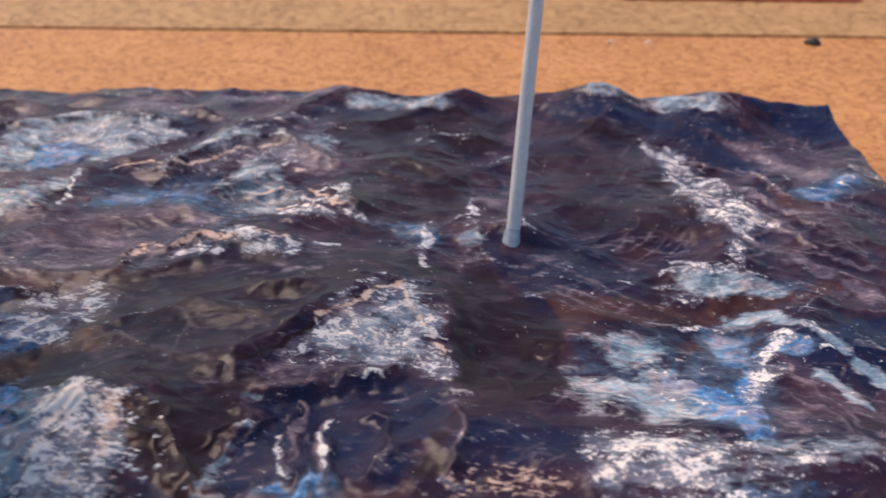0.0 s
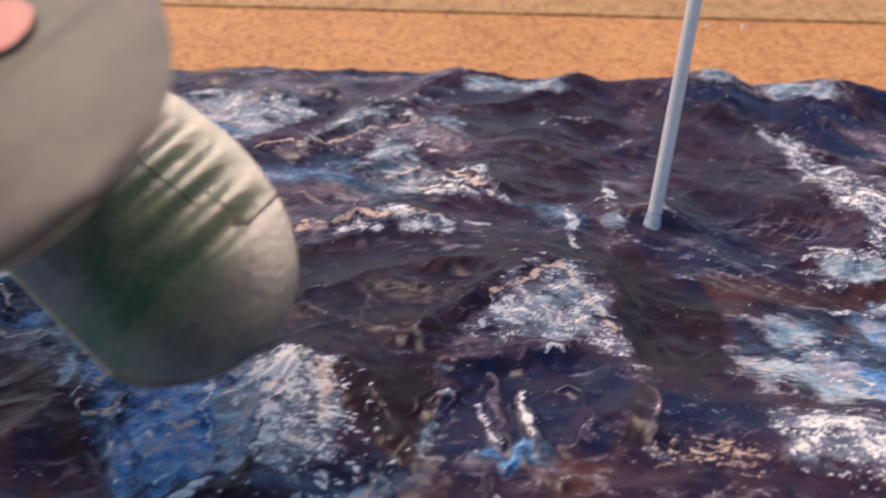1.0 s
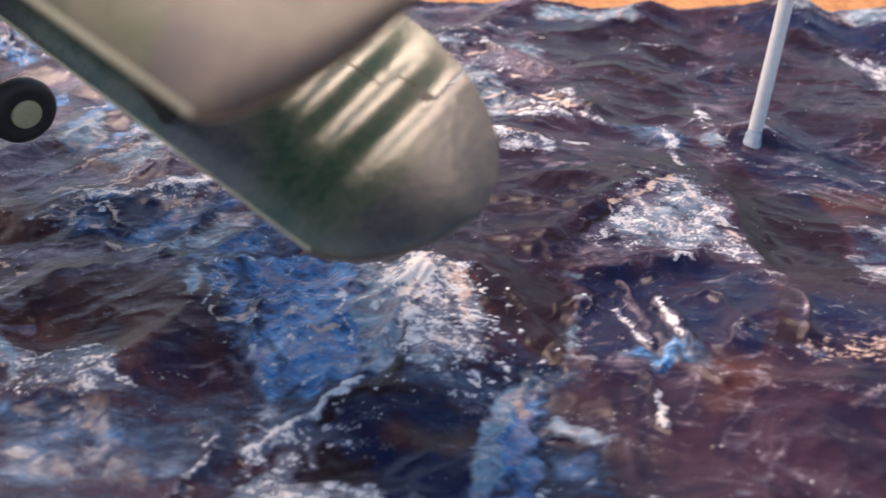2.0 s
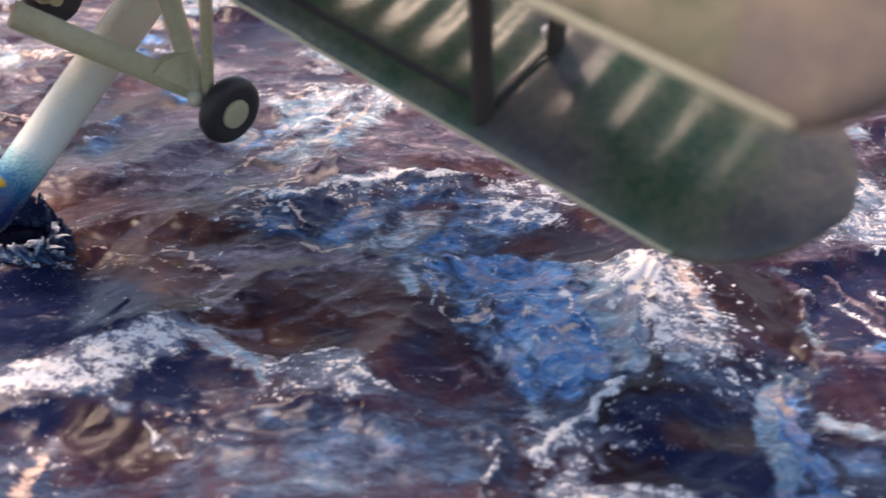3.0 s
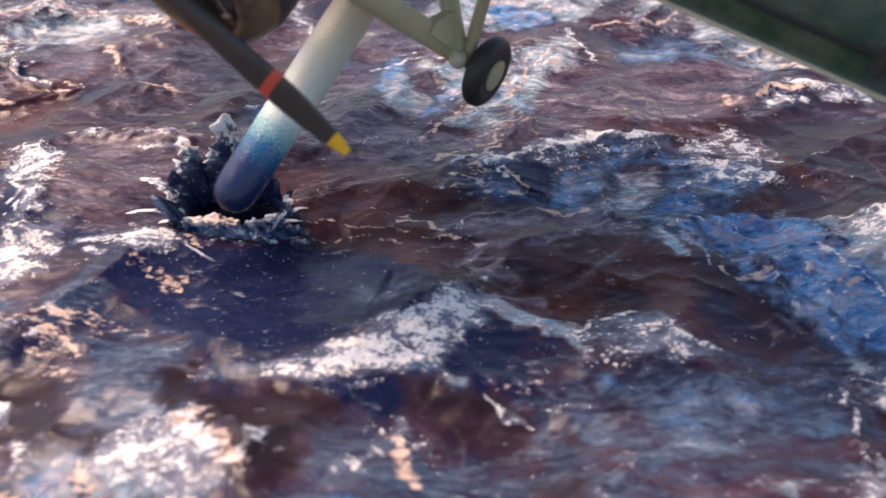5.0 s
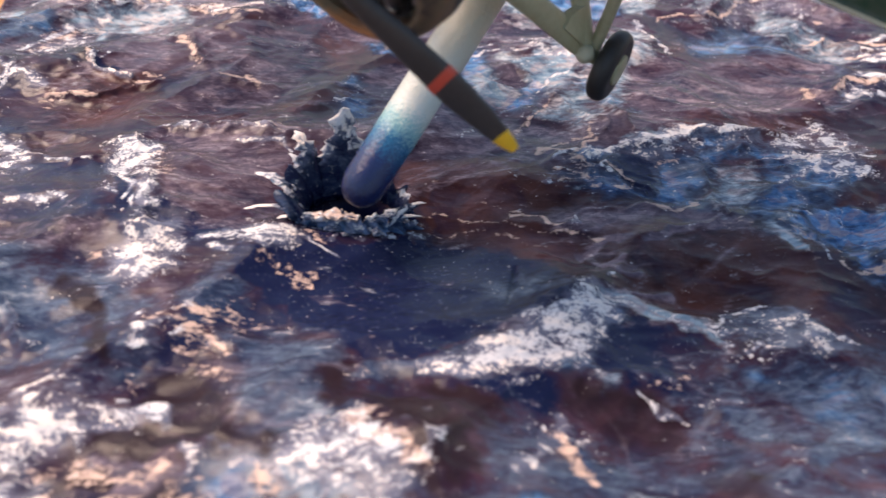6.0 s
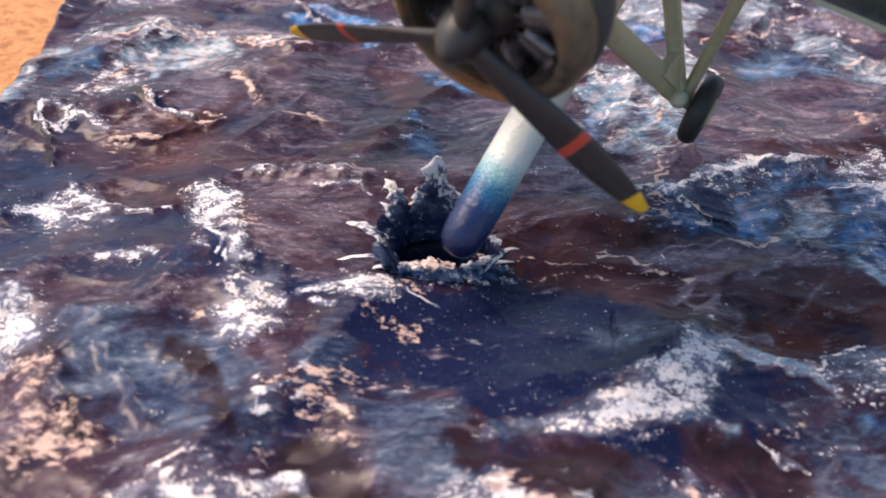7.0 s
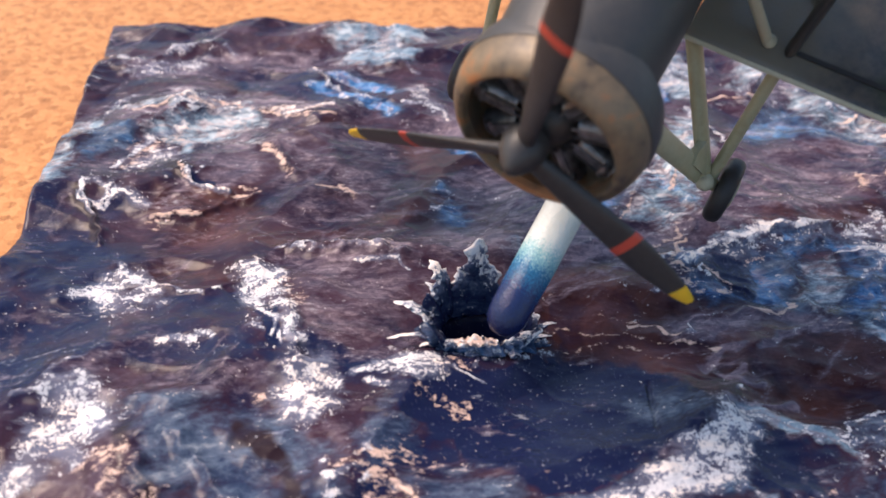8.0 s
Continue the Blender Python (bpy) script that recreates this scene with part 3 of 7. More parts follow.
dark(4, 0.8, (-260, 220), (-254, 211))
dark(3, 0.9, (-280, 206), (-275, 195))
grey(8, 0.6, (-248, 226), (-235, 219), (-225, 206))
brown(10, 0.8, (-212, 235), (-195, 227), (-186, 219))
brown(8, 0.6, (-258, 202), (-214, 193), (-199, 184))
brown(5, 0.5, (-229, 301), (-208, 306))
brown(6, 0.6, (-247, 269), (-218, 259))
navy(7, 0.7, (-286, 186), (-287, 210))
navy(6, 0.6, (-279, 190), (-268, 179))
foam(3, 0.9, (-274, 163), (-270, 166), (-266, 168))
foam(3.5, 0.7, (-270, 159), (-266, 164))
foam(2.5, 0.7, (-265, 175), (-262, 168))
foam(3, 0.9, (-263, 164), (-256, 163))
foam(3, 0.6, (-263, 155), (-260, 151))
foam(2, 1, (-245, 159), (-241, 161))
foam(1, 0.7, (-252, 165), (-247, 161))
navy(14, 0.9, (-280, 155), (-269, 152), (-263, 146))
navy(10, 0.7, (-252, 153), (-235, 151))
peach(4, 0.6, (-225, 158), (-223, 154))
foam(3.5, 1, (-206, 134), (-202, 135), (-198, 131), (-195, 131))
foam(2, 0.7, (-277, 130), (-272, 131))
foam(4, 0.8, (-270, 132), (-266, 133))
grey(7, 0.45, (-263, 136), (-249, 131), (-236, 130))
grey(9, 0.35, (-220, 150), (-210, 143), (-203, 154))
brown(5, 0.7, (-225, 158), (-215, 151))
brown(6, 0.6, (-254, 171), (-238, 168))
brown(7, 0.8, (-163, 144), (-146, 141))
brown(5, 0.7, (-168, 135), (-150, 132))
blue(8, 0.9, (-127, 154), (-110, 160), (-94, 161))
foam(3, 0.8, (-87, 161), (-73, 164))
grey(4, 0.6, (-105, 177), (-81, 170))
peach(2, 0.7, (-156, 148), (-153, 147))
peach(2.5, 0.8, (-147, 142), (-145, 142))
foam(2.5, 0.4, (-147, 151), (-143, 155))
crest(5, 2.5, (-66, 135), (-56, 138), (-44, 141))
crest(7, 3, (-20, 152), (-9, 169), (8, 186), (20, 190))
crest(6, 3, (20, 190), (23, 171), (24, 146))
crest(9, 4, (69, 319), (88, 333), (112, 320))
crest(9, 3, (-38, 319), (5, 327))
crest(7, 2.5, (84, 275), (99, 230), (99, 202))
crest(5, 2, (73, 166), (91, 167))
crest(4, 2, (-60, 137), (-42, 142))
crest(6, 3, (-42, 142), (-30, 132), (-18, 115))
crest(3, 1.5, (-56, 104), (-58, 101), (-71, 86))
crest(6, 3, (-142, 117), (-154, 104), (-174, 95))
crest(6, 2.5, (-93, 175), (-115, 171), (-133, 154))
crest(5, 2, (-92, 161), (-66, 165))
crest(8, 3, (-142, 225), (-103, 223))
crest(4, 1.5, (-93, 139), (-80, 142))
crest(8, 3.5, (-285, 232), (-258, 253), (-213, 251))
crest(8, 3, (-280, 285), (-256, 304))
crest(10, 3, (-208, 314), (-173, 313))
crest(6, 3, (-277, 130), (-265, 133), (-249, 125))
crest(5, 2, (-274, 163), (-256, 165), (-240, 159))
crest(4, 2, (-233, 170), (-223, 142))
crest(8, 3.5, (-192, 82), (-183, 84), (-173, 78))
crest(6, 2.5, (-235, 87), (-225, 88))
crest(5, 2, (-216, 102), (-210, 107), (-202, 103))
peach(2.5, 0.9, (-192, 139), (-189, 137), (-184, 137))
foam(1.5, 0.9, (-193, 137), (-189, 134), (-183, 133))
foam(2, 0.8, (-178, 133), (-172, 137), (-169, 137))
navy(6, 0.9, (-194, 131), (-187, 127), (-176, 131))
dark(9, 0.9, (-187, 147), (-183, 142), (-180, 138))
navy(14, 0.9, (-281, 141), (-283, 155), (-276, 137))
navy(8, 0.8, (-217, 138), (-212, 134), (-221, 140))
foam(4, 0.8, (-129, 168), (-113, 174), (-103, 174), (-94, 170))
pale(11, 0.7, (-143, 200), (-125, 209), (-119, 192), (-114, 181))
grey(9, 0.8, (-103, 191), (-91, 182), (-78, 170))
brown(9, 0.9, (-87, 206), (-76, 193), (-63, 182))
blue(5, 0.8, (-99, 166), (-84, 165))
brown(4, 0.9, (-125, 135), (-116, 129), (-97, 133))
pale(9, 0.7, (-282, 243), (-263, 243), (-242, 240))
pale(7, 0.6, (-290, 213), (-286, 222), (-277, 232))
grey(9, 0.6, (-258, 261), (-229, 256), (-211, 255))
navy(9, 0.7, (-256, 230), (-244, 220), (-238, 210))
peach(2, 0.8, (-256, 217), (-252, 208), (-243, 204))
navy(7, 0.7, (-237, 273), (-217, 282))
grey(1.5, 0.8, (-82, 186), (-63, 176), (-43, 183), (-12, 193))
grey(1.5, 0.7, (-75, 173), (-67, 176))
grey(1.4, 0.8, (-60, 157), (-45, 161), (-25, 151))
grey(1.4, 0.8, (-42, 144), (-32, 149), (-20, 152))
grey(1.4, 0.6, (-64, 166), (-41, 165))
blue(8, 0.6, (-26, 155), (-17, 165), (-10, 172))
blue(6, 0.7, (13, 144), (6, 142), (-4, 143))
grey(10, 0.6, (-14, 134), (-4, 131), (-1, 118))
foam(2.5, 0.8, (-13, 131), (-11, 134))
foam(3, 0.9, (10, 135), (14, 132), (13, 126))
foam(6, 0.9, (53, 126), (65, 131), (79, 132))
foam(3, 0.9, (90, 165), (88, 155))
foam(7, 0.8, (-54, 134), (-48, 128), (-49, 122))
blue(12, 1, (-80, 120), (-72, 127), (-62, 131), (-58, 117))
pale(16, 0.6, (-278, 235), (-259, 245), (-237, 236))
pale(8, 0.7, (-204, 308), (-188, 302))
blue(14, 0.9, (-85, 131), (-76, 122), (-65, 111), (-60, 105))
pale(7, 0.6, (-60, 133), (-48, 129))
blue(12, 0.7, (-40, 124), (-32, 114))
grey(14, 0.8, (-184, 227), (-169, 237), (-149, 225))
blue(8, 0.6, (-172, 203), (-158, 212), (-140, 194))
pale(12, 0.7, (-134, 213), (-115, 218), (-101, 207))
grey(14, 0.8, (-137, 191), (-113, 189), (-92, 190))
splatter(9, 1, (-42, 130), (-36, 119), (-38, 106))
splatter(7, 0.7, (-63, 91), (-54, 91))
splatter(8, 0.6, (55, 125), (77, 130))
pale(8, 0.5, (-79, 75), (-64, 76), (-47, 76))
navy(10, 0.7, (-97, 114), (-82, 110), (-74, 99))
pale(12, 1, (-143, 200), (-125, 209), (-119, 192), (-113, 180))
foam(5, 0.7, (-138, 206), (-120, 212), (-117, 198))
foam(4, 0.7, (-121, 196), (-119, 178))
foam(3.5, 0.9, (-128, 171), (-112, 175), (-102, 177), (-91, 169))
blue(10, 0.8, (-126, 163), (-100, 164), (-89, 155))
pale(8, 0.6, (-145, 186), (-133, 187))
grey(12, 0.9, (-98, 194), (-86, 184), (-75, 169))
blue(8, 0.6, (-198, 198), (-185, 206), (-184, 188))
grey(8, 0.7, (-191, 203), (-177, 206), (-177, 188))
foam(2.5, 0.8, (-198, 195), (-187, 191), (-177, 212))
dark(8, 0.7, (-209, 228), (-195, 227), (-193, 213))
foam(3, 1, (-211, 131), (-206, 134), (-201, 134))
foam(2.5, 0.8, (-196, 133), (-195, 128))
peach(1.5, 0.9, (-137, 153), (-130, 151), (-120, 147))
peach(1.5, 0.9, (-138, 164), (-128, 173), (-123, 176))
peach(1.5, 0.8, (-112, 147), (-114, 157))
dark(9, 0.8, (-129, 140), (-111, 138), (-99, 141))
navy(9, 0.7, (-113, 162), (-121, 159))
dark(8, 0.7, (-79, 149), (-67, 145))
navy(9, 0.8, (-287, 174), (-280, 163), (-279, 148))
blue(9, 1, (-86, 136), (-75, 126), (-65, 116), (-58, 107))
blue(6, 0.9, (-72, 119), (-63, 110))
foam(1.6, 1, (-56, 101), (-62, 96), (-69, 87), (-72, 85))
blue(3.5, 1, (-27, 106), (-27, 95), (-28, 81))
foam(3, 0.8, (-54, 138), (-46, 136), (-46, 121))
foam(3, 0.8, (-44, 136), (-34, 117))
peach(1.6, 1, (-55, 120), (-52, 118), (-53, 115))
peach(2, 0.9, (-35, 127), (-32, 117))
foam(3.5, 0.8, (-69, 85), (-64, 81), (-67, 76))
grey(1.5, 0.9, (-8, 135), (-7, 126), (-5, 119))
grey(1.5, 0.9, (-1, 132), (2, 121), (-2, 110))
navy(8, 0.8, (-18, 123), (-11, 117))
navy(9, 0.8, (-46, 91), (-36, 97), (-34, 85))
blue(9, 0.6, (-167, 189), (-152, 197), (-139, 188))
grey(10, 0.8, (-156, 224), (-131, 218), (-117, 215))
pale(8, 0.8, (-147, 221), (-121, 218), (-107, 211))
foam(2.5, 0.9, (-124, 164), (-111, 171), (-94, 172))
peach(1.3, 1, (-136, 153), (-124, 152), (-112, 146))
peach(1.3, 1, (-135, 172), (-127, 180))
brown(10, 0.9, (-168, 139), (-149, 140), (-146, 148))
grey(12, 0.7, (-165, 173), (-161, 154), (-148, 163))
pale(9, 0.8, (-141, 209), (-129, 202), (-115, 195))
foam(2.5, 0.8, (-136, 229), (-121, 228), (-110, 219))
foam(3, 0.8, (-135, 165), (-121, 167), (-108, 174))
grey(9, 0.7, (-191, 197), (-177, 216), (-171, 196))
foam(7, 0.9, (-225, 119), (-223, 127), (-221, 132))
foam(5, 0.8, (-220, 124), (-224, 118))
peach(2.5, 0.8, (-237, 122), (-233, 124), (-229, 126))
foam(1.2, 1, (-237, 116), (-232, 113), (-231, 110))
foam(1.5, 0.9, (-230, 110), (-228, 111))
foam(7, 0.9, (-268, 130), (-261, 126), (-257, 124))
foam(4, 0.6, (-256, 124), (-251, 122))
peach(5, 0.7, (-262, 115), (-257, 113), (-254, 114))
peach(4, 0.8, (-249, 111), (-247, 114), (-246, 106))
peach(7, 0.85, (-255, 99), (-250, 100), (-243, 101))
peach(4, 0.7, (-255, 105), (-250, 103), (-246, 96))
dark(5, 0.8, (-253, 118), (-248, 119))
dark(6, 0.7, (-242, 105), (-238, 106))
peach(1.5, 0.8, (-245, 118), (-240, 109))
grey(8, 0.4, (-234, 102), (-220, 104))
navy(9, 0.7, (-226, 112), (-214, 114))
peach(2, 0.8, (-229, 96), (-225, 97))
peach(2.5, 0.8, (-220, 98), (-218, 94))
peach(4, 0.75, (-216, 105), (-210, 111), (-203, 108))
peach(7, 0.75, (-210, 102), (-203, 97), (-196, 94))
peach(5, 0.7, (-194, 94), (-186, 95))
blue(3.5, 0.6, (-206, 104), (-198, 100))
peach(3, 0.5, (-198, 118), (-191, 117))
foam(3, 1, (-208, 131), (-204, 134), (-197, 134))
foam(2.5, 1, (-202, 131), (-196, 127))
foam(2, 0.9, (-202, 126), (-200, 122))
foam(1, 1, (-193, 131), (-188, 126))
navy(14, 1, (-180, 121), (-167, 116), (-153, 120))
navy(12, 0.9, (-196, 113), (-182, 108), (-173, 103))
navy(9, 0.8, (-182, 96), (-176, 93))
blue(4, 0.45, (-155, 116), (-145, 117))
foam(4, 0.9, (-172, 94), (-165, 97), (-161, 99))
foam(7, 0.9, (-158, 100), (-149, 104), (-145, 100))
foam(5, 1, (-142, 114), (-141, 110), (-137, 109))
foam(3, 0.5, (-175, 96), (-171, 98))
pale(5, 0.5, (-145, 96), (-140, 98))
brown(8, 0.8, (-127, 118), (-117, 113), (-107, 110))
dark(7, 0.6, (-135, 99), (-130, 95))
foam(6, 0.9, (-231, 86), (-225, 86))
foam(5, 0.9, (-222, 87), (-213, 86))
dark(8, 0.8, (-208, 91), (-203, 86))
blue(7, 0.45, (-191, 87), (-186, 90))
dark(9, 0.6, (-176, 89), (-163, 85))
navy(8, 0.6, (-158, 87), (-147, 84))
foam(8, 0.85, (-232, 83), (-228, 85), (-225, 87))
foam(5, 0.9, (-230, 76), (-227, 74))
foam(4, 0.8, (-219, 87), (-213, 84))
foam(3, 0.8, (-215, 82), (-211, 82))
peach(3, 0.8, (-227, 79), (-220, 78))
peach(3.5, 0.9, (-225, 74), (-219, 72), (-213, 73))
peach(3, 0.8, (-219, 78), (-212, 78), (-210, 79))
dark(3, 0.9, (-223, 77), (-219, 77))
grey(5, 0.8, (-218, 79), (-212, 76))
dark(6, 0.8, (-213, 71), (-209, 73))
foam(1.5, 1, (-208, 81), (-206, 78))
foam(1.2, 0.9, (-205, 81), (-201, 81))
dark(6, 0.9, (-210, 87), (-203, 83))
dark(6, 0.8, (-200, 84), (-196, 82))
peach(5, 0.8, (-207, 73), (-204, 74))
blue(6, 0.6, (-201, 75), (-199, 71))
foam(1.5, 0.9, (-201, 78), (-198, 77))
foam(1.5, 1, (-193, 78), (-191, 77))
peach(3, 0.9, (-197, 75), (-193, 73))
pale(5, 0.6, (-191, 74), (-188, 72))
foam(8, 0.85, (-187, 80), (-183, 84), (-181, 79))
foam(7, 0.75, (-186, 75), (-178, 74), (-180, 70))
peach(4, 0.8, (-180, 85), (-176, 79), (-173, 77))
blue(6, 0.5, (-195, 85), (-189, 87), (-185, 91))
dark(6, 0.9, (-174, 74), (-171, 70))
navy(9, 0.7, (-166, 89), (-154, 87))
foam(2, 0.8, (-166, 81), (-165, 78))
blue(7, 0.6, (-164, 77), (-160, 81))
foam(4, 0.6, (-160, 75), (-154, 76))
foam(2.5, 0.8, (-154, 80), (-151, 78), (-149, 76))
blue(6, 0.8, (-161, 70), (-153, 72))
foam(2, 0.6, (-167, 71), (-162, 73))
peach(1.5, 0.9, (-154, 70), (-152, 71))
pale(5, 0.35, (-147, 70), (-139, 71))
foam(2, 0.8, (-135, 68), (-134, 67))
brown(3, 0.5, (-138, 84), (-133, 82), (-129, 77))
grey(1, 0.8, (-143, 82), (-136, 78))
blue(7, 0.35, (-124, 93), (-110, 91), (-96, 92))
brown(3, 0.8, (-120, 98), (-110, 91))
brown(3, 0.8, (-115, 85), (-105, 81), (-101, 80))
foam(1, 0.9, (-127, 83), (-122, 85), (-119, 84))
foam(1, 0.8, (-121, 83), (-115, 83))
foam(1, 0.7, (-123, 88), (-118, 86))
pale(2.5, 0.5, (-112, 80), (-107, 78), (-105, 74))
blue(7, 0.35, (-122, 75), (-115, 71))
dark(7, 0.6, (-135, 75), (-127, 72))
grey(8, 0.5, (-236, 106), (-225, 107), (-218, 109))
navy(6, 0.7, (-225, 97), (-219, 96))
grey(6, 0.5, (-220, 113), (-213, 115))
pale(1, 0.6, (-135, 107), (-129, 104), (-123, 102))
foam(1.2, 0.9, (-120, 102), (-113, 105), (-107, 106))
foam(1.2, 0.9, (-114, 99), (-106, 97), (-101, 94))
foam(1.2, 0.8, (-105, 104), (-100, 98), (-96, 95))
splatter(4, 0.5, (-117, 102), (-108, 99), (-100, 95))
navy(9, 0.9, (-139, 96), (-132, 94))
blue(6, 0.5, (-148, 94), (-144, 95))
dark(8, 0.7, (-146, 84), (-138, 78))
blue(9, 0.35, (-124, 91), (-115, 89))
blue(9, 0.45, (-107, 84), (-95, 85), (-84, 86))
blue(8, 0.55, (-95, 78), (-82, 82))
brown(3, 0.8, (-115, 85), (-105, 81), (-97, 77))
foam(1, 0.8, (-137, 86), (-133, 80))
pale(2.5, 0.6, (-109, 76), (-103, 73), (-97, 70))
navy(7, 0.5, (-125, 77), (-117, 73))
foam(1.6, 1, (-58, 100), (-69, 90), (-74, 84))
foam(3.5, 0.9, (-83, 70), (-80, 75))
foam(3.5, 0.8, (-79, 74), (-75, 72), (-75, 69))
peach(3, 0.8, (-70, 84), (-67, 79), (-67, 72))
dark(3.5, 0.9, (-75, 82), (-73, 78))
blue(5, 0.8, (-83, 80), (-76, 86))
brown(10, 0.9, (-137, 118), (-118, 117), (-102, 112))
brown(8, 0.8, (-119, 130), (-105, 132))
dark(8, 0.8, (-93, 122), (-93, 109), (-83, 103))
navy(7, 0.7, (-95, 100), (-76, 97))
grey(1, 0.8, (-140, 122), (-128, 129), (-117, 128))
grey(1, 0.7, (-165, 133), (-151, 129), (-142, 125))
brown(8, 0.9, (-169, 143), (-152, 141), (-144, 129))
blue(7, 1, (-85, 134), (-80, 126), (-73, 123))
blue(6, 1, (-72, 119), (-65, 112), (-60, 104))
peach(1.3, 0.9, (-88, 121), (-85, 119))
peach(1.5, 0.9, (-75, 111), (-70, 114))
foam(1.2, 0.9, (-68, 119), (-63, 111))
foam(1.2, 0.8, (-55, 125), (-49, 119))
foam(3.5, 1, (-275, 162), (-268, 166), (-264, 172), (-257, 165))
foam(3, 0.9, (-265, 156), (-261, 151))
foam(3, 0.9, (-255, 161), (-252, 155))
navy(10, 0.9, (-277, 155), (-265, 146), (-256, 147))
navy(9, 0.8, (-286, 181), (-279, 183), (-268, 177))
foam(5, 1, (-269, 132), (-262, 130), (-255, 126))
foam(5, 0.9, (-271, 118), (-267, 121), (-263, 116))
foam(5, 0.9, (-274, 113), (-270, 114))
navy(8, 0.8, (-236, 140), (-229, 136))
blue(7, 0.4, (-221, 111), (-213, 114), (-206, 115))
navy(9, 0.9, (-218, 102), (-207, 110), (-198, 114))
peach(4, 0.8, (-216, 109), (-214, 105))
peach(5, 0.7, (-209, 111), (-203, 105))
dark(8, 0.8, (-219, 194), (-202, 188), (-191, 185))
grey(5, 0.8, (-221, 168), (-211, 172), (-199, 170))
grey(9, 0.35, (-221, 157), (-211, 152), (-204, 146))
pale(9, 0.9, (-128, 218), (-111, 219), (-101, 211))
foam(2.5, 0.9, (-143, 227), (-125, 226), (-108, 227))
foam(2, 0.9, (-122, 167), (-111, 171), (-95, 175))
peach(3, 0.9, (-111, 215), (-103, 207), (-88, 197))
grey(12, 0.8, (-181, 179), (-168, 173), (-153, 168))
pale(8, 0.7, (-61, 133), (-51, 129), (-52, 118))
foam(3, 1, (-54, 137), (-45, 141), (-41, 136))
foam(3, 0.9, (-43, 134), (-37, 130), (-33, 126))
peach(2.5, 0.9, (-64, 118), (-58, 115))
peach(4, 0.8, (-65, 82), (-62, 79), (-64, 76))
foam(3, 0.8, (-61, 80), (-53, 80))
foam(4, 0.95, (-235, 169), (-232, 165))
foam(4.5, 0.95, (-234, 155), (-229, 151), (-231, 145))
foam(3, 0.9, (-226, 153), (-224, 141))
foam(2.5, 0.8, (-228, 166), (-227, 159))
peach(3, 0.7, (-227, 161), (-225, 153))
foam(3, 0.9, (-260, 253), (-262, 238), (-269, 233))
foam(2.5, 0.9, (-270, 228), (-275, 221), (-278, 212))
peach(3, 0.8, (-257, 255), (-239, 252), (-218, 249))
grey(9, 0.8, (-174, 215), (-158, 220), (-142, 209))
pale(8, 0.7, (-163, 173), (-147, 177), (-136, 184))
pale(7, 0.7, (-173, 216), (-149, 209), (-129, 207))
grey(9, 0.8, (-162, 173), (-140, 166), (-133, 175))
foam(2, 0.9, (-116, 174), (-99, 175), (-87, 170))
foam(2, 0.9, (-88, 159), (-77, 154), (-69, 153))
peach(1.3, 1, (-132, 153), (-120, 149), (-116, 154))
peach(1.3, 1, (-134, 166), (-128, 179))
blue(16, 0.38, (-175, 72), (-156, 81), (-130, 81))
blue(14, 0.36, (-139, 89), (-121, 81), (-104, 77))
blue(14, 0.36, (-163, 90), (-141, 85), (-125, 79))
blue(12, 0.33, (-190, 93), (-166, 88))
blue(10, 0.33, (-234, 107), (-222, 105), (-214, 111))
foam(4, 1, (-170, 95), (-163, 98), (-157, 101))
foam(5, 1, (-155, 101), (-148, 106), (-142, 111))
foam(4, 0.9, (-141, 113), (-138, 108), (-145, 101))
pale(8, 0.4, (-78, 113), (-67, 117), (-59, 124))
blue(8, 0.9, (-73, 105), (-60, 106))
foam(5, 1, (-58, 135), (-48, 139), (-41, 129))
foam(5, 1, (-51, 121), (-41, 119), (-37, 109))
peach(4, 0.9, (-43, 129), (-37, 120), (-35, 107))
pale(6, 0.5, (-60, 127), (-52, 135))
navy(8, 0.9, (-32, 120), (-22, 112), (-17, 124))
grey(2.5, 0.9, (-14, 133), (-6, 129), (-8, 113))
grey(2, 0.9, (-4, 126), (2, 117))
foam(2, 0.9, (11, 135), (11, 127))
dark(8, 0.8, (-41, 166), (-27, 162), (-15, 150))
navy(7, 0.5, (-218, 148), (-210, 140), (-204, 144))
dark(4, 0.6, (-225, 159), (-216, 163), (-206, 156))
peach(1.2, 0.7, (-221, 173), (-211, 174), (-199, 172))
grey(1.5, 0.8, (-216, 168), (-205, 170))
navy(9, 0.8, (-183, 101), (-175, 102), (-168, 104))
dark(7, 0.7, (-175, 90), (-165, 90), (-158, 91))
foam(1.2, 1, (-46, 138), (-52, 118))
foam(1.2, 1, (-41, 136), (-39, 119))
dark(1, 1, (-44, 138), (-47, 124), (-50, 105))
crest(2.5, 2, (-43, 142), (-47, 118), (-49, 105))
foam(4, 1, (-70, 83), (-67, 79), (-70, 75))
foam(4, 1, (-61, 79), (-52, 81), (-47, 78))
pale(4, 0.8, (-59, 76), (-48, 76))
blue(4, 1, (-28, 103), (-29, 93), (-33, 82))
peach(2, 0.9, (-31, 98), (-28, 97))
blue(9, 0.6, (-97, 84), (-89, 88), (-78, 92))
blue(7, 0.7, (-80, 84), (-78, 89))
pale(3, 0.6, (-77, 88), (-74, 91))
blue(8, 1, (-88, 133), (-81, 124), (-77, 117))
blue(7, 1, (-71, 117), (-64, 111), (-61, 103))
foam(1.2, 0.9, (-69, 132), (-60, 137), (-51, 139))
foam(1, 0.9, (-69, 117), (-62, 111))
foam(1.5, 1, (-259, 255), (-261, 243), (-257, 238))
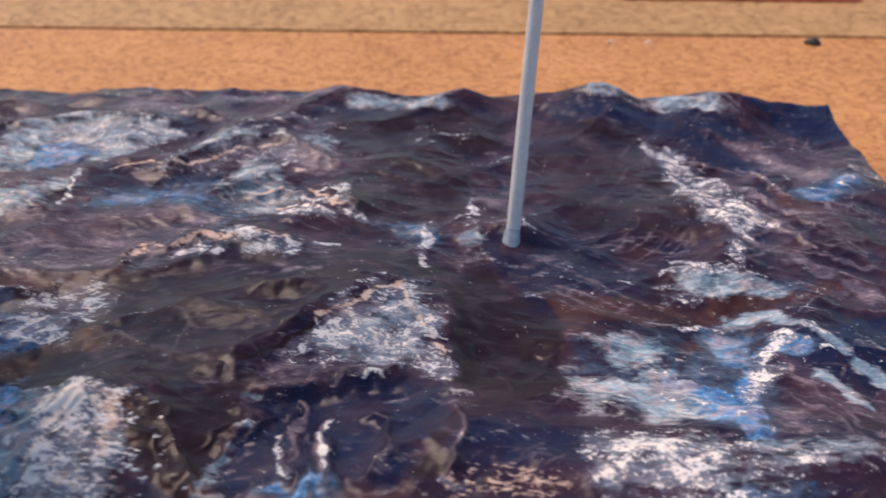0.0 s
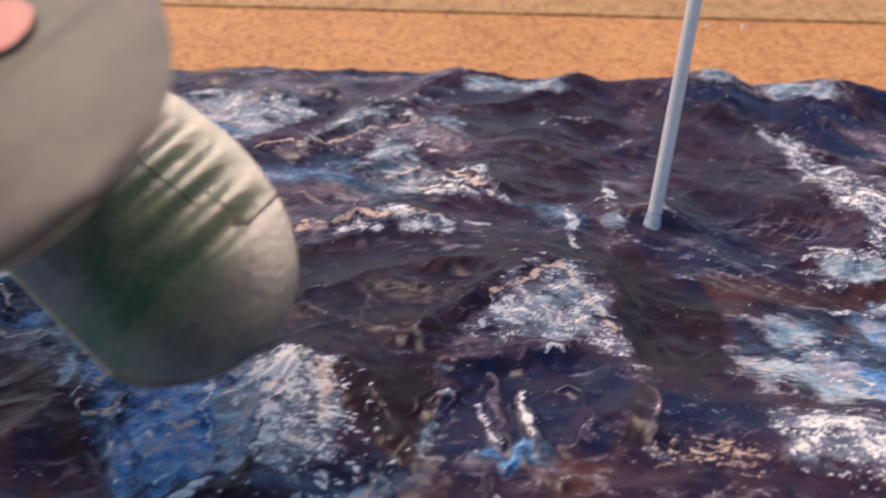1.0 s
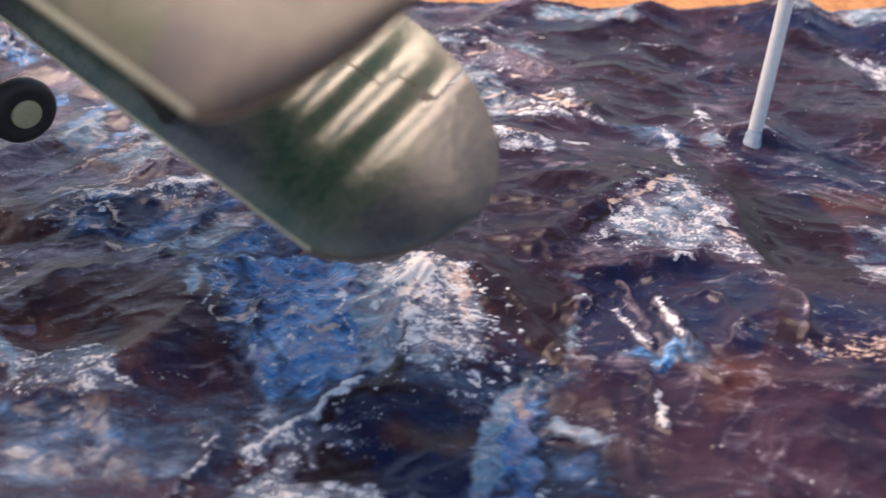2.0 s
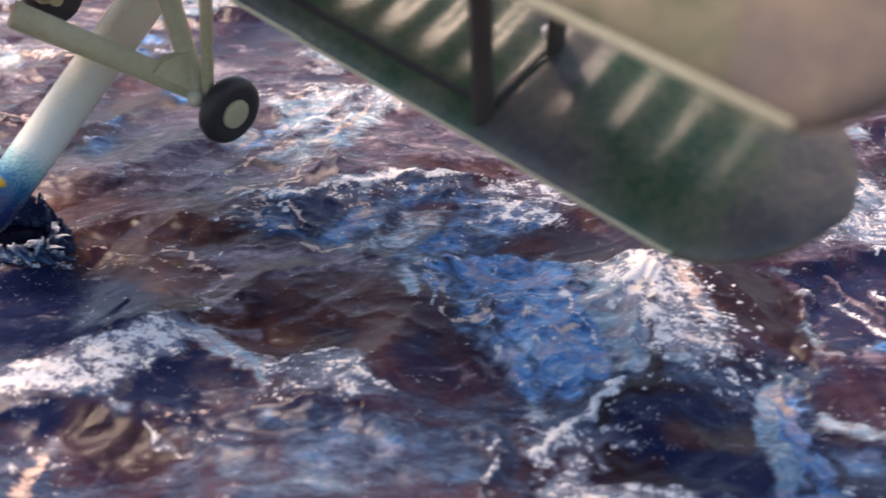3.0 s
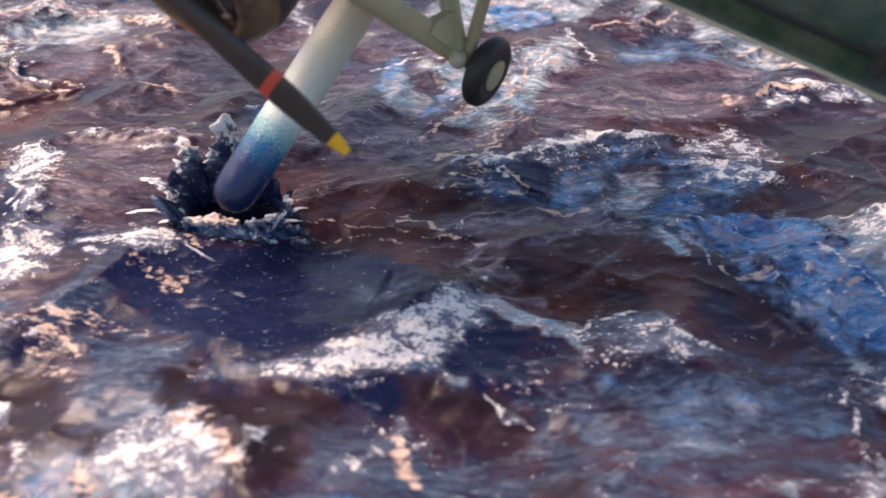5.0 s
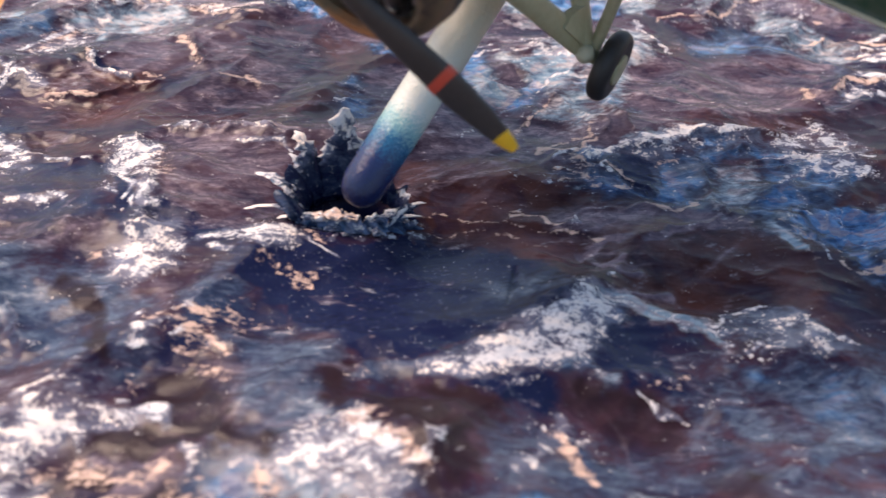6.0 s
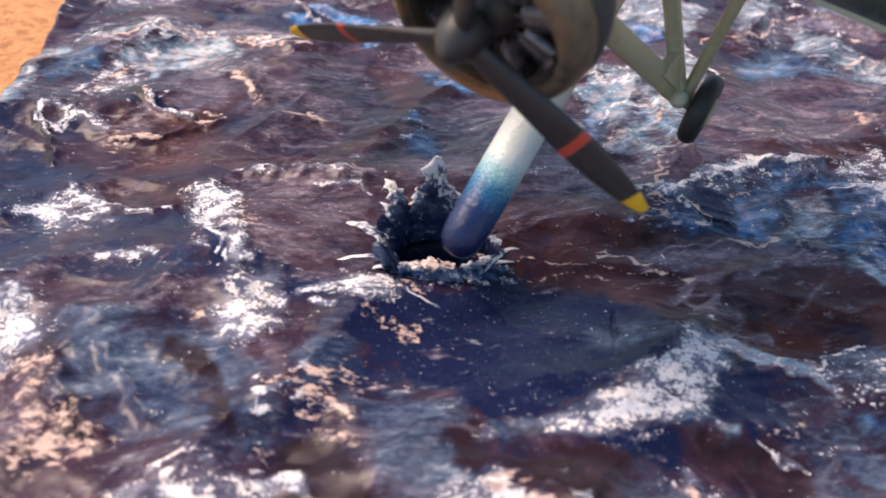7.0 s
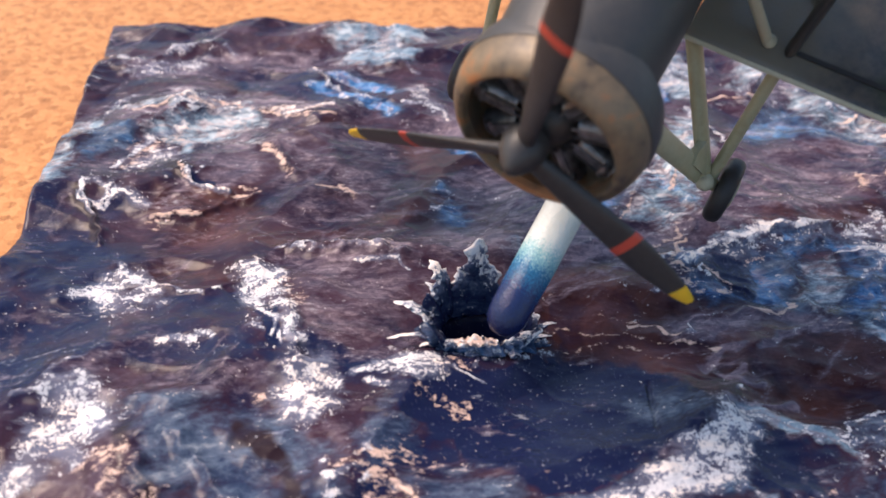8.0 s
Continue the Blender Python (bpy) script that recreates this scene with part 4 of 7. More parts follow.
foam(1.5, 1, (-261, 234), (-267, 229), (-273, 226))
foam(1.2, 1, (-275, 221), (-280, 209), (-279, 204))
foam(1.2, 0.9, (-255, 230), (-241, 226))
peach(1.5, 1, (-232, 231), (-230, 220), (-224, 213))
peach(1.5, 1, (-219, 204), (-210, 205), (-209, 200))
dark(3, 0.8, (-260, 220), (-253, 214))
navy(6, 0.8, (-254, 222), (-238, 217))
navy(6, 0.7, (-275, 198), (-264, 202))
dark(3, 0.9, (-279, 204), (-275, 192))
foam(1.2, 0.9, (-272, 205), (-268, 206), (-262, 201))
peach(1.2, 0.9, (-262, 193), (-250, 195))
brown(8, 0.7, (-219, 218), (-200, 213), (-188, 203))
navy(8, 0.6, (-175, 88), (-167, 84), (-160, 86))
dark(8, 0.7, (-175, 75), (-173, 81), (-168, 71))
# thick patches and lines laid over the first strokes; peach ones also paint in highlights
patch("dark", 0.45, [(-90, 183), (-56, 188), (-7, 192), (7, 190), (-7, 166), (-19, 149), (-41, 136), (-69, 142)])
patch("dark", 0.7, [(21, 199), (37, 206), (50, 182), (49, 172), (49, 151), (36, 142), (25, 149)])
patch("navy", 0.5, [(29, 219), (53, 226), (75, 207), (71, 186), (43, 182), (31, 205)])
patch("brown", 0.7, [(42, 191), (80, 193), (108, 195), (121, 201), (116, 190), (93, 188), (78, 181), (50, 178)])
patch("dark", 0.5, [(-28, 292), (-5, 309), (37, 311), (37, 287), (4, 261), (-17, 265)])
patch("dark", 0.45, [(44, 305), (85, 301), (90, 271), (95, 242), (94, 224), (69, 225), (47, 237)])
patch("navy", 0.7, [(50, 316), (75, 316), (121, 311), (132, 294), (99, 301), (52, 304)])
patch("navy", 0.8, [(125, 320), (161, 326), (161, 297), (140, 302), (133, 316)])
patch("grey", 0.45, [(-21, 150), (-7, 166), (8, 186), (17, 188), (23, 157), (17, 147), (1, 144), (-13, 145)])
patch("pale", 0.62, [(-7, 162), (3, 168), (9, 177), (16, 180), (20, 164), (12, 153), (0, 155)], 4)
patch("foam", 0.72, [(-13, 155), (-7, 166), (2, 173), (8, 187), (16, 192), (22, 166), (24, 153), (20, 147), (12, 153), (3, 152)])
patch("blue", 0.52, [(51, 168), (60, 174), (71, 175), (73, 166), (63, 159), (54, 160)], 6)
patch("blue", 0.55, [(76, 171), (93, 178), (88, 155), (81, 157), (74, 160)])
blue(3, 1.0, (93, 176), (88, 157), (83, 138))
foam(3, 1.0, (95, 179), (98, 176), (93, 165), (89, 157))
foam(2, 1.0, (79, 181), (91, 182), (101, 177))
patch("navy", 1.0, [(108, 179), (129, 187), (119, 162), (112, 166)])
pale(2, 0.9, (98, 188), (107, 179), (114, 167), (118, 162))
patch("pale", 0.35, [(51, 128), (61, 137), (74, 136), (79, 130), (93, 132), (95, 123), (83, 119), (51, 118)])
patch("foam", 1.0, [(51, 128), (60, 138), (73, 133), (77, 129), (74, 120), (65, 118), (51, 118)])
patch("foam", 0.75, [(76, 128), (93, 132), (95, 124), (84, 120), (76, 121)])
grey(0.8, 0.62, (96, 155), (101, 145), (102, 129))
grey(0.8, 0.62, (99, 167), (103, 155), (109, 141))
grey(0.8, 0.62, (93, 140), (96, 129), (100, 124))
patch("foam", 0.78, [(85, 293), (97, 288), (107, 251), (113, 228), (100, 221), (92, 234), (87, 263)])
foam(3, 0.9, (99, 225), (105, 222))
foam(3.5, 0.8, (83, 211), (90, 203), (96, 203))
pale(5, 0.6, (84, 202), (93, 198), (102, 197))
grey(0.8, 0.62, (94, 280), (112, 276), (123, 247))
grey(0.8, 0.62, (99, 259), (113, 247), (124, 228))
grey(0.8, 0.62, (99, 243), (112, 231), (121, 216))
grey(0.8, 0.62, (99, 225), (111, 215), (127, 210), (135, 207))
grey(0.8, 0.62, (104, 218), (115, 210), (130, 202))
grey(0.8, 0.62, (114, 277), (128, 261), (132, 235))
patch("pale", 0.55, [(-142, 278), (-131, 289), (-83, 286), (-76, 277), (-92, 252), (-121, 240)], 3)
patch("blue", 0.8, [(-123, 264), (-115, 275), (-98, 260), (-99, 248), (-116, 243)])
patch("foam", 0.62, [(-130, 286), (-103, 284), (-82, 286), (-77, 278), (-93, 255), (-112, 273)])
patch("grey", 0.6, [(-71, 251), (-55, 273), (-42, 281), (-18, 260), (-25, 253), (-61, 241)], 4)
patch("foam", 0.5, [(-73, 250), (-55, 272), (-41, 280), (-22, 260), (-46, 251), (-63, 241)])
foam(3.5, 1.1, (-41, 237), (-34, 244), (-27, 230), (-16, 224))
foam(3, 1.1, (-33, 242), (-24, 234), (-17, 226))
foam(3.5, 1.1, (-18, 240), (-12, 239), (-6, 227))
foam(3, 1.0, (-3, 239), (0, 244), (1, 235))
foam(3, 1.0, (7, 238), (12, 238))
foam(3.5, 1.1, (-63, 189), (-63, 202), (-54, 197))
foam(3.5, 1.1, (-51, 197), (-50, 206), (-45, 199), (-40, 206))
foam(4, 1.1, (-39, 204), (-35, 212), (-29, 201), (-22, 204))
foam(2.5, 1.0, (-16, 207), (-10, 207))
foam(3, 1.0, (-76, 215), (-72, 218))
foam(3, 1.0, (24, 247), (27, 231))
foam(3, 1.0, (12, 221), (14, 210))
grey(0.8, 0.62, (-93, 200), (-81, 195), (-68, 184), (-56, 179))
grey(0.8, 0.62, (-84, 177), (-74, 179), (-60, 179))
grey(0.8, 0.62, (-88, 196), (-70, 182), (-58, 168))
grey(0.8, 0.62, (-46, 158), (-37, 155), (-28, 152))
grey(0.8, 0.62, (-84, 169), (-69, 167), (-47, 158), (-36, 153))
grey(0.8, 0.62, (-36, 150), (-38, 167), (-42, 171))
grey(0.8, 0.62, (-30, 173), (-17, 166), (-8, 169))
grey(0.8, 0.62, (-39, 167), (-26, 167), (-18, 162))
pale(1.2, 0.9, (-17, 142), (-8, 144), (6, 148))
dark(1.2, 1.0, (-19, 150), (-13, 158), (-8, 163))
patch("dark", 0.85, [(-38, 134), (-29, 141), (-18, 144), (-16, 133), (-19, 114), (-26, 114), (-35, 122)])
patch("pale", 0.85, [(-64, 134), (-53, 136), (-40, 134), (-36, 123), (-29, 113), (-51, 111)], 4)
blue(6, 0.9, (-62, 131), (-59, 134), (-52, 120))
patch("foam", 0.9, [(-53, 135), (-40, 134), (-37, 124), (-31, 115), (-45, 111), (-50, 122)])
patch("blue", 0.6, [(-16, 134), (-9, 139), (2, 130), (5, 117), (-4, 118), (-11, 123)])
grey(4, 0.9, (-14, 130), (-12, 136), (-9, 137), (-2, 129), (1, 131))
foam(0.9, 1.0, (-14, 130), (-12, 136), (-9, 137))
peach(1.0, 1.0, (-6, 133), (-2, 129), (1, 131))
foam(1.6, 1.0, (-10, 128), (-2, 121))
grey(4, 0.9, (9, 135), (13, 135), (14, 126), (10, 131))
peach(1.2, 1.0, (9, 134), (13, 134))
foam(0.9, 1.0, (13, 132), (14, 125))
foam(2, 0.9, (24, 119), (28, 118))
grey(0.8, 0.62, (25, 144), (28, 133), (26, 126))
grey(0.8, 0.62, (30, 164), (35, 156), (38, 145))
patch("dark", 0.8, [(4, 133), (7, 136), (14, 135), (23, 131), (25, 119), (16, 118), (8, 114)])
patch("brown", 0.85, [(-175, 161), (-151, 165), (-135, 150), (-112, 147), (-99, 133), (-87, 127), (-81, 116), (-75, 106), (-70, 100), (-91, 99), (-103, 110), (-120, 113), (-133, 113), (-145, 128), (-169, 139)], 3)
patch("navy", 0.45, [(-99, 128), (-90, 127), (-82, 117), (-76, 111), (-71, 101), (-90, 99), (-98, 107)], 3)
brown(6, 0.6, (-95, 122), (-88, 117), (-80, 107))
patch("navy", 1.0, [(-195, 135), (-182, 132), (-172, 134), (-145, 128), (-142, 115), (-150, 107), (-161, 102), (-178, 99)])
patch("blue", 0.4, [(-170, 131), (-150, 126), (-144, 114), (-159, 114)], 4)
patch("navy", 1.0, [(-138, 109), (-123, 104), (-114, 97), (-118, 94), (-127, 89), (-137, 93), (-140, 96)])
patch("blue", 0.36, [(-150, 88), (-135, 91), (-127, 89), (-114, 96), (-96, 95), (-82, 98), (-74, 93), (-78, 85), (-81, 76), (-106, 74), (-141, 75)], 3)
patch("blue", 0.55, [(-95, 90), (-88, 94), (-75, 92), (-79, 81), (-85, 76), (-98, 74)], 4)
brown(4, 0.9, (-112, 91), (-105, 87), (-99, 84))
brown(3, 0.9, (-122, 97), (-110, 91))
patch("blue", 0.5, [(-149, 96), (-143, 101), (-140, 108), (-137, 113), (-133, 110), (-137, 103), (-140, 94), (-146, 94)])
patch("foam", 1.15, [(-176, 96), (-168, 99), (-158, 101), (-152, 106), (-145, 110), (-143, 118), (-138, 115), (-138, 109), (-143, 101), (-147, 95), (-156, 94), (-165, 93)])
pale(2.5, 1.0, (-137, 114), (-128, 111), (-119, 105))
patch("blue", 0.5, [(-119, 105), (-111, 113), (-105, 111), (-98, 102), (-92, 99), (-98, 95), (-108, 96), (-114, 101)])
patch("foam", 0.7, [(-119, 105), (-111, 113), (-105, 111), (-98, 102), (-92, 99), (-98, 95), (-108, 96), (-114, 101)])
foam(0.8, 1.1, (-119, 105), (-115, 111), (-109, 113), (-104, 110))
foam(0.7, 1.0, (-109, 111), (-108, 105), (-102, 100), (-98, 98))
foam(0.7, 1.0, (-105, 110), (-102, 103), (-98, 102), (-95, 98))
foam(1.2, 1.1, (-124, 98), (-120, 94), (-117, 90))
foam(1.4, 1.1, (-124, 88), (-120, 89), (-113, 85))
foam(1.2, 1.0, (-122, 85), (-116, 84))
peach(2.5, 1.0, (-133, 93), (-128, 95), (-125, 96))
patch("blue", 1.0, [(-93, 139), (-86, 140), (-79, 142), (-74, 136), (-71, 124), (-66, 117), (-64, 112), (-59, 107), (-55, 106), (-59, 98), (-66, 98), (-69, 101), (-72, 107), (-77, 113), (-82, 118), (-85, 124), (-87, 135)])
patch("navy", 0.45, [(-77, 113), (-72, 107), (-69, 101), (-77, 101), (-82, 107)], 2)
patch("pale", 0.62, [(-74, 143), (-63, 140), (-52, 138), (-45, 134), (-50, 105), (-55, 106), (-59, 114), (-65, 120), (-72, 126), (-76, 139)])
blue(4, 0.8, (-67, 117), (-63, 111), (-59, 105))
foam(1.0, 1.2, (-73, 143), (-65, 141), (-53, 140))
foam(1.0, 1.2, (-68, 136), (-61, 131), (-53, 131))
foam(1.0, 1.1, (-65, 120), (-60, 114), (-57, 111))
foam(1.0, 1.1, (-62, 124), (-56, 123))
peach(2.2, 1.1, (-82, 119), (-77, 120))
peach(2.0, 1.1, (-77, 115), (-72, 115))
peach(1.6, 1.1, (-74, 107), (-69, 109), (-66, 112))
peach(1.4, 1.0, (-72, 112), (-67, 107))
peach(2, 1.0, (-94, 139), (-89, 137), (-87, 129))
patch("blue", 0.42, [(-43, 133), (-37, 132), (-33, 122), (-26, 116), (-26, 110), (-31, 102), (-41, 100), (-49, 103)])
patch("pale", 0.55, [(-43, 132), (-37, 132), (-33, 122), (-31, 114), (-39, 106), (-48, 107)], 3)
patch("foam", 1.2, [(-53, 138), (-44, 137), (-41, 134), (-44, 126), (-48, 122), (-49, 129)])
foam(2.5, 1.2, (-46, 130), (-50, 116), (-52, 111))
dark(1.6, 1.0, (-45, 129), (-48, 116), (-49, 105))
splatter(12, 0.9, (-42, 127), (-35, 115), (-35, 105))
splatter(8, 0.7, (-38, 130), (-31, 119))
brown(2.5, 1.0, (-40, 134), (-31, 126), (-23, 116), (-18, 114))
patch("navy", 0.9, [(-55, 102), (-30, 101), (-34, 79), (-46, 78), (-52, 87), (-59, 88)])
brown(4, 0.8, (-47, 93), (-40, 90), (-33, 95))
patch("blue", 0.95, [(-27, 109), (-22, 108), (-23, 97), (-30, 82), (-33, 83), (-30, 95), (-31, 101)])
pale(2, 1.0, (-26, 110), (-30, 101), (-32, 91), (-33, 83))
peach(2.5, 1.0, (-27, 104), (-25, 101))
foam(1.8, 1.3, (-56, 104), (-60, 97), (-67, 93), (-70, 88))
patch("foam", 0.7, [(-62, 95), (-51, 95), (-51, 90), (-62, 90)])
foam(1.5, 1.0, (-74, 95), (-69, 93), (-66, 94))
patch("pale", 0.6, [(-79, 92), (-74, 94), (-76, 87), (-79, 88)])
patch("dark", 0.8, [(-74, 88), (-70, 86), (-73, 77), (-79, 76), (-77, 84)])
patch("pale", 0.5, [(-70, 85), (-64, 88), (-62, 83), (-54, 80), (-47, 77), (-72, 77)])
patch("foam", 1.0, [(-69, 85), (-64, 88), (-62, 83), (-54, 80), (-48, 77), (-49, 76), (-65, 77), (-70, 81)])
patch("dark", 0.9, [(-58, 90), (-52, 87), (-51, 81), (-61, 84)])
patch("grey", 0.6, [(-186, 218), (-166, 227), (-142, 229), (-117, 222), (-103, 214), (-100, 208), (-106, 191), (-111, 175), (-125, 174), (-139, 174), (-151, 165), (-168, 164), (-180, 193)], 4)
blue(5, 0.9, (-182, 228), (-168, 219))
dark(1.5, 0.5, (-118, 203), (-120, 193))
foam(1.6, 1.1, (-141, 223), (-128, 222), (-114, 220), (-104, 213))
foam(1.5, 1.0, (-156, 203), (-153, 206))
patch("brown", 0.85, [(-102, 220), (-88, 207), (-69, 195), (-57, 170), (-51, 150), (-64, 164), (-86, 178), (-105, 176), (-102, 193)], 3)
peach(2.5, 1.1, (-80, 202), (-75, 197), (-72, 195))
peach(1.6, 1.0, (-89, 205), (-81, 205))
peach(1.4, 1.2, (-138, 157), (-128, 155), (-120, 150), (-113, 150))
peach(1.4, 1.2, (-134, 160), (-126, 160))
peach(1.4, 1.2, (-131, 154), (-126, 157), (-120, 155), (-115, 151))
peach(1.2, 1.1, (-113, 151), (-114, 160), (-112, 163))
peach(2, 1.0, (-125, 177), (-119, 172))
patch("dark", 0.6, [(-83, 148), (-74, 149), (-62, 149), (-56, 143), (-64, 143), (-74, 145)], 1)
peach(1.2, 0.9, (-104, 120), (-98, 123), (-92, 124))
grey(1.0, 0.9, (-146, 129), (-138, 124), (-131, 126))
grey(1.0, 0.9, (-141, 116), (-131, 116), (-123, 117))
peach(1.0, 0.8, (-142, 124), (-135, 119))
grey(1.0, 0.8, (-120, 134), (-111, 138), (-104, 140))
patch("dark", 0.5, [(-9, 273), (26, 275), (24, 229), (-2, 221), (-13, 234)], 3)
patch("navy", 0.6, [(-15, 144), (14, 153), (27, 145), (15, 113), (5, 118), (-16, 115)], 3)
grey(0.8, 0.8, (-6, 142), (-5, 133), (-4, 120))
grey(0.9, 0.8, (0, 137), (0, 125), (2, 121))
foam(1.2, 1.1, (1, 136), (1, 125), (3, 121))
foam(1.2, 1.0, (-8, 131), (-5, 119))
blue(2, 0.9, (2, 119), (-2, 112))
foam(1.4, 1.0, (-4, 105), (-3, 98))
pale(1.5, 0.7, (-20, 100), (-16, 97), (-13, 95))
brown(5, 0.8, (4, 113), (13, 111), (7, 104))
patch("blue", 0.6, [(-22, 94), (-14, 94), (-12, 85), (-13, 82), (-24, 82)], 2)
brown(2, 1.0, (-40, 135), (-31, 123), (-19, 116))
patch("pale", 0.4, [(-91, 140), (-79, 142), (-71, 130), (-76, 124), (-84, 132)], 4)
patch("foam", 0.95, [(-68, 142), (-52, 137), (-46, 132), (-50, 116), (-57, 123), (-64, 129)])
foam(0.8, 1.1, (-44, 130), (-39, 127), (-34, 121))
foam(0.8, 1.1, (-52, 135), (-58, 128), (-62, 121))
foam(0.8, 1.1, (-50, 130), (-53, 120), (-56, 114))
patch("foam", 0.9, [(-43, 131), (-37, 130), (-34, 118), (-31, 111), (-44, 108), (-46, 116)])
foam(1.2, 1.1, (-131, 222), (-117, 221), (-105, 215))
foam(0.8, 1.2, (-62, 121), (-59, 115), (-55, 109))
foam(0.8, 1.1, (-73, 140), (-69, 130), (-66, 121))
blue(5, 1.0, (-83, 138), (-80, 127), (-77, 119))
peach(1.8, 1.2, (-82, 119), (-77, 120))
peach(1.6, 1.2, (-77, 115), (-72, 115))
pale(8, 0.8, (-58, 127), (-55, 131), (-50, 117))
peach(4, 0.9, (-42, 113), (-35, 115))
patch("foam", 0.9, [(-51, 134), (-40, 133), (-39, 127), (-45, 124)])
crest(1.6, 3, (-14, 130), (-12, 136), (-8, 138), (2, 116))
crest(1.6, 3, (-2, 129), (1, 131), (5, 117))
crest(1.6, 3, (9, 135), (13, 135), (15, 124), (11, 120))
crest(2, 3, (-17, 114), (-17, 126), (-15, 136))
crest(2.5, 3, (-13, 145), (1, 147), (12, 153))
crest(2, 2.5, (25, 144), (28, 133), (26, 122))
crest(2, 2.5, (-63, 189), (-63, 202), (-54, 197), (-49, 205), (-40, 206), (-22, 204))
crest(2, 2.5, (-41, 237), (-34, 244), (-16, 224))
crest(2, 2.5, (-18, 240), (-6, 227))
crest(3, 3, (-72, 252), (-55, 273), (-42, 281), (-20, 260))
crest(3, 3, (-142, 278), (-131, 289), (-83, 286))
crest(1.2, 1.5, (94, 280), (112, 276), (123, 247))
crest(1.2, 1.5, (99, 259), (113, 247), (124, 228))
crest(1.2, 1.5, (99, 243), (112, 231), (121, 216))
crest(1.2, 1.5, (99, 225), (111, 215), (127, 210))
crest(1.5, 1.5, (96, 155), (101, 145), (102, 129))
crest(2, 3, (-73, 143), (-62, 140), (-52, 138), (-44, 136))
crest(1.5, 2.5, (-45, 134), (-50, 122), (-55, 106))
crest(1.3, 2.2, (-47, 133), (-55, 126), (-63, 118))
crest(1.3, 2.2, (-52, 136), (-61, 133), (-70, 130))
crest(1.5, 2.5, (-82, 141), (-80, 127), (-77, 113))
crest(1.5, 2.5, (-67, 117), (-63, 112), (-59, 98))
crest(1.2, 2, (-74, 107), (-66, 112), (-60, 105))
crest(1.2, 2, (-74, 136), (-71, 117), (-72, 109))
crest(2.2, 3, (-122, 167), (-111, 171), (-91, 177), (-77, 176))
crest(1.6, 2.5, (-89, 165), (-79, 167), (-64, 164))
crest(1.2, 1.8, (-86, 151), (-77, 160), (-68, 156))
crest(1.2, 1.6, (-134, 160), (-123, 156), (-113, 150))
crest(1.2, 1.6, (-138, 157), (-128, 154), (-119, 151))
crest(1.5, 2, (-106, 142), (-101, 164), (-88, 172))
crest(2.2, 2.5, (-141, 223), (-128, 222), (-104, 214))
crest(1.5, 2, (-118, 210), (-120, 190), (-117, 174))
crest(1.2, 1.5, (-139, 207), (-130, 191), (-122, 175))
crest(1.5, 2, (-26, 110), (-28, 99), (-33, 83))
crest(1.5, 2, (-40, 134), (-31, 126), (-23, 116))
crest(1.0, 1.2, (-146, 129), (-138, 124), (-131, 126))
crest(1.0, 1.2, (-141, 116), (-131, 116), (-123, 117))
crest(1.0, 1.2, (-127, 132), (-118, 135), (-104, 140))
crest(1.0, 1.2, (-143, 137), (-134, 143), (-119, 144))
crest(2, 2.5, (-79, 93), (-76, 87), (-81, 76))
crest(1.5, 2.5, (-56, 104), (-60, 97), (-70, 88))
crest(1.2, 2, (-6, 142), (-6, 131), (-4, 119))
crest(1.2, 2, (0, 137), (1, 125), (3, 121), (-2, 112))
crest(1.2, 2, (-17, 139), (-20, 129), (-24, 123))
crest(1.2, 2, (-5, 110), (-4, 101), (-2, 98))
crest(1.2, 1.5, (4, 113), (8, 109), (14, 111))
peach(2, 1.0, (9, 185), (16, 170), (21, 160))
peach(1.6, 1.0, (-7, 165), (2, 173), (9, 185))
peach(3, 1.0, (-45, 133), (-40, 132), (-37, 123))
peach(1.2, 1.0, (-66, 252), (-54, 268), (-41, 275))
peach(1.2, 1.0, (-62, 244), (-46, 249), (-29, 256))
patch("navy", 0.6, [(-270, 160), (-235, 162), (-230, 133), (-243, 135), (-263, 139)], 3)
patch("grey", 0.35, [(-262, 137), (-243, 134), (-230, 130), (-238, 119), (-243, 121), (-260, 130)], 4)
patch("grey", 0.45, [(-225, 170), (-200, 169), (-200, 148), (-211, 136), (-219, 140)], 5)
patch("brown", 0.5, [(-224, 168), (-214, 168), (-214, 150), (-221, 149)], 4)
patch("grey", 0.32, [(-228, 117), (-211, 123), (-214, 106), (-225, 100), (-238, 102), (-238, 108)], 5)
patch("navy", 1.0, [(-209, 126), (-187, 131), (-163, 137), (-139, 128), (-144, 115), (-149, 108), (-174, 98), (-183, 97), (-198, 113), (-204, 117)], 2)
blue(5, 0.42, (-156, 118), (-148, 115))
patch("foam", 0.95, [(-272, 167), (-267, 172), (-255, 165), (-255, 160), (-263, 161), (-263, 153), (-269, 159)])
foam(1.0, 1.1, (-255, 166), (-250, 163), (-246, 160))
patch("foam", 0.95, [(-238, 169), (-231, 170), (-225, 165), (-222, 139), (-223, 132), (-229, 139), (-233, 146)])
patch("foam", 1.0, [(-229, 128), (-221, 133), (-215, 129), (-216, 122), (-223, 116), (-229, 119)])
patch("peach", 0.9, [(-237, 118), (-236, 124), (-229, 126), (-230, 121)])
foam(1.0, 1.2, (-236, 117), (-234, 116), (-232, 113))
peach(2, 1.0, (-255, 144), (-250, 143))
patch("peach", 0.95, [(-255, 113), (-246, 114), (-242, 106), (-243, 99), (-251, 98)])
dark(2.5, 1.0, (-249, 113), (-249, 106), (-246, 99))
dark(2, 1.0, (-245, 113), (-241, 104))
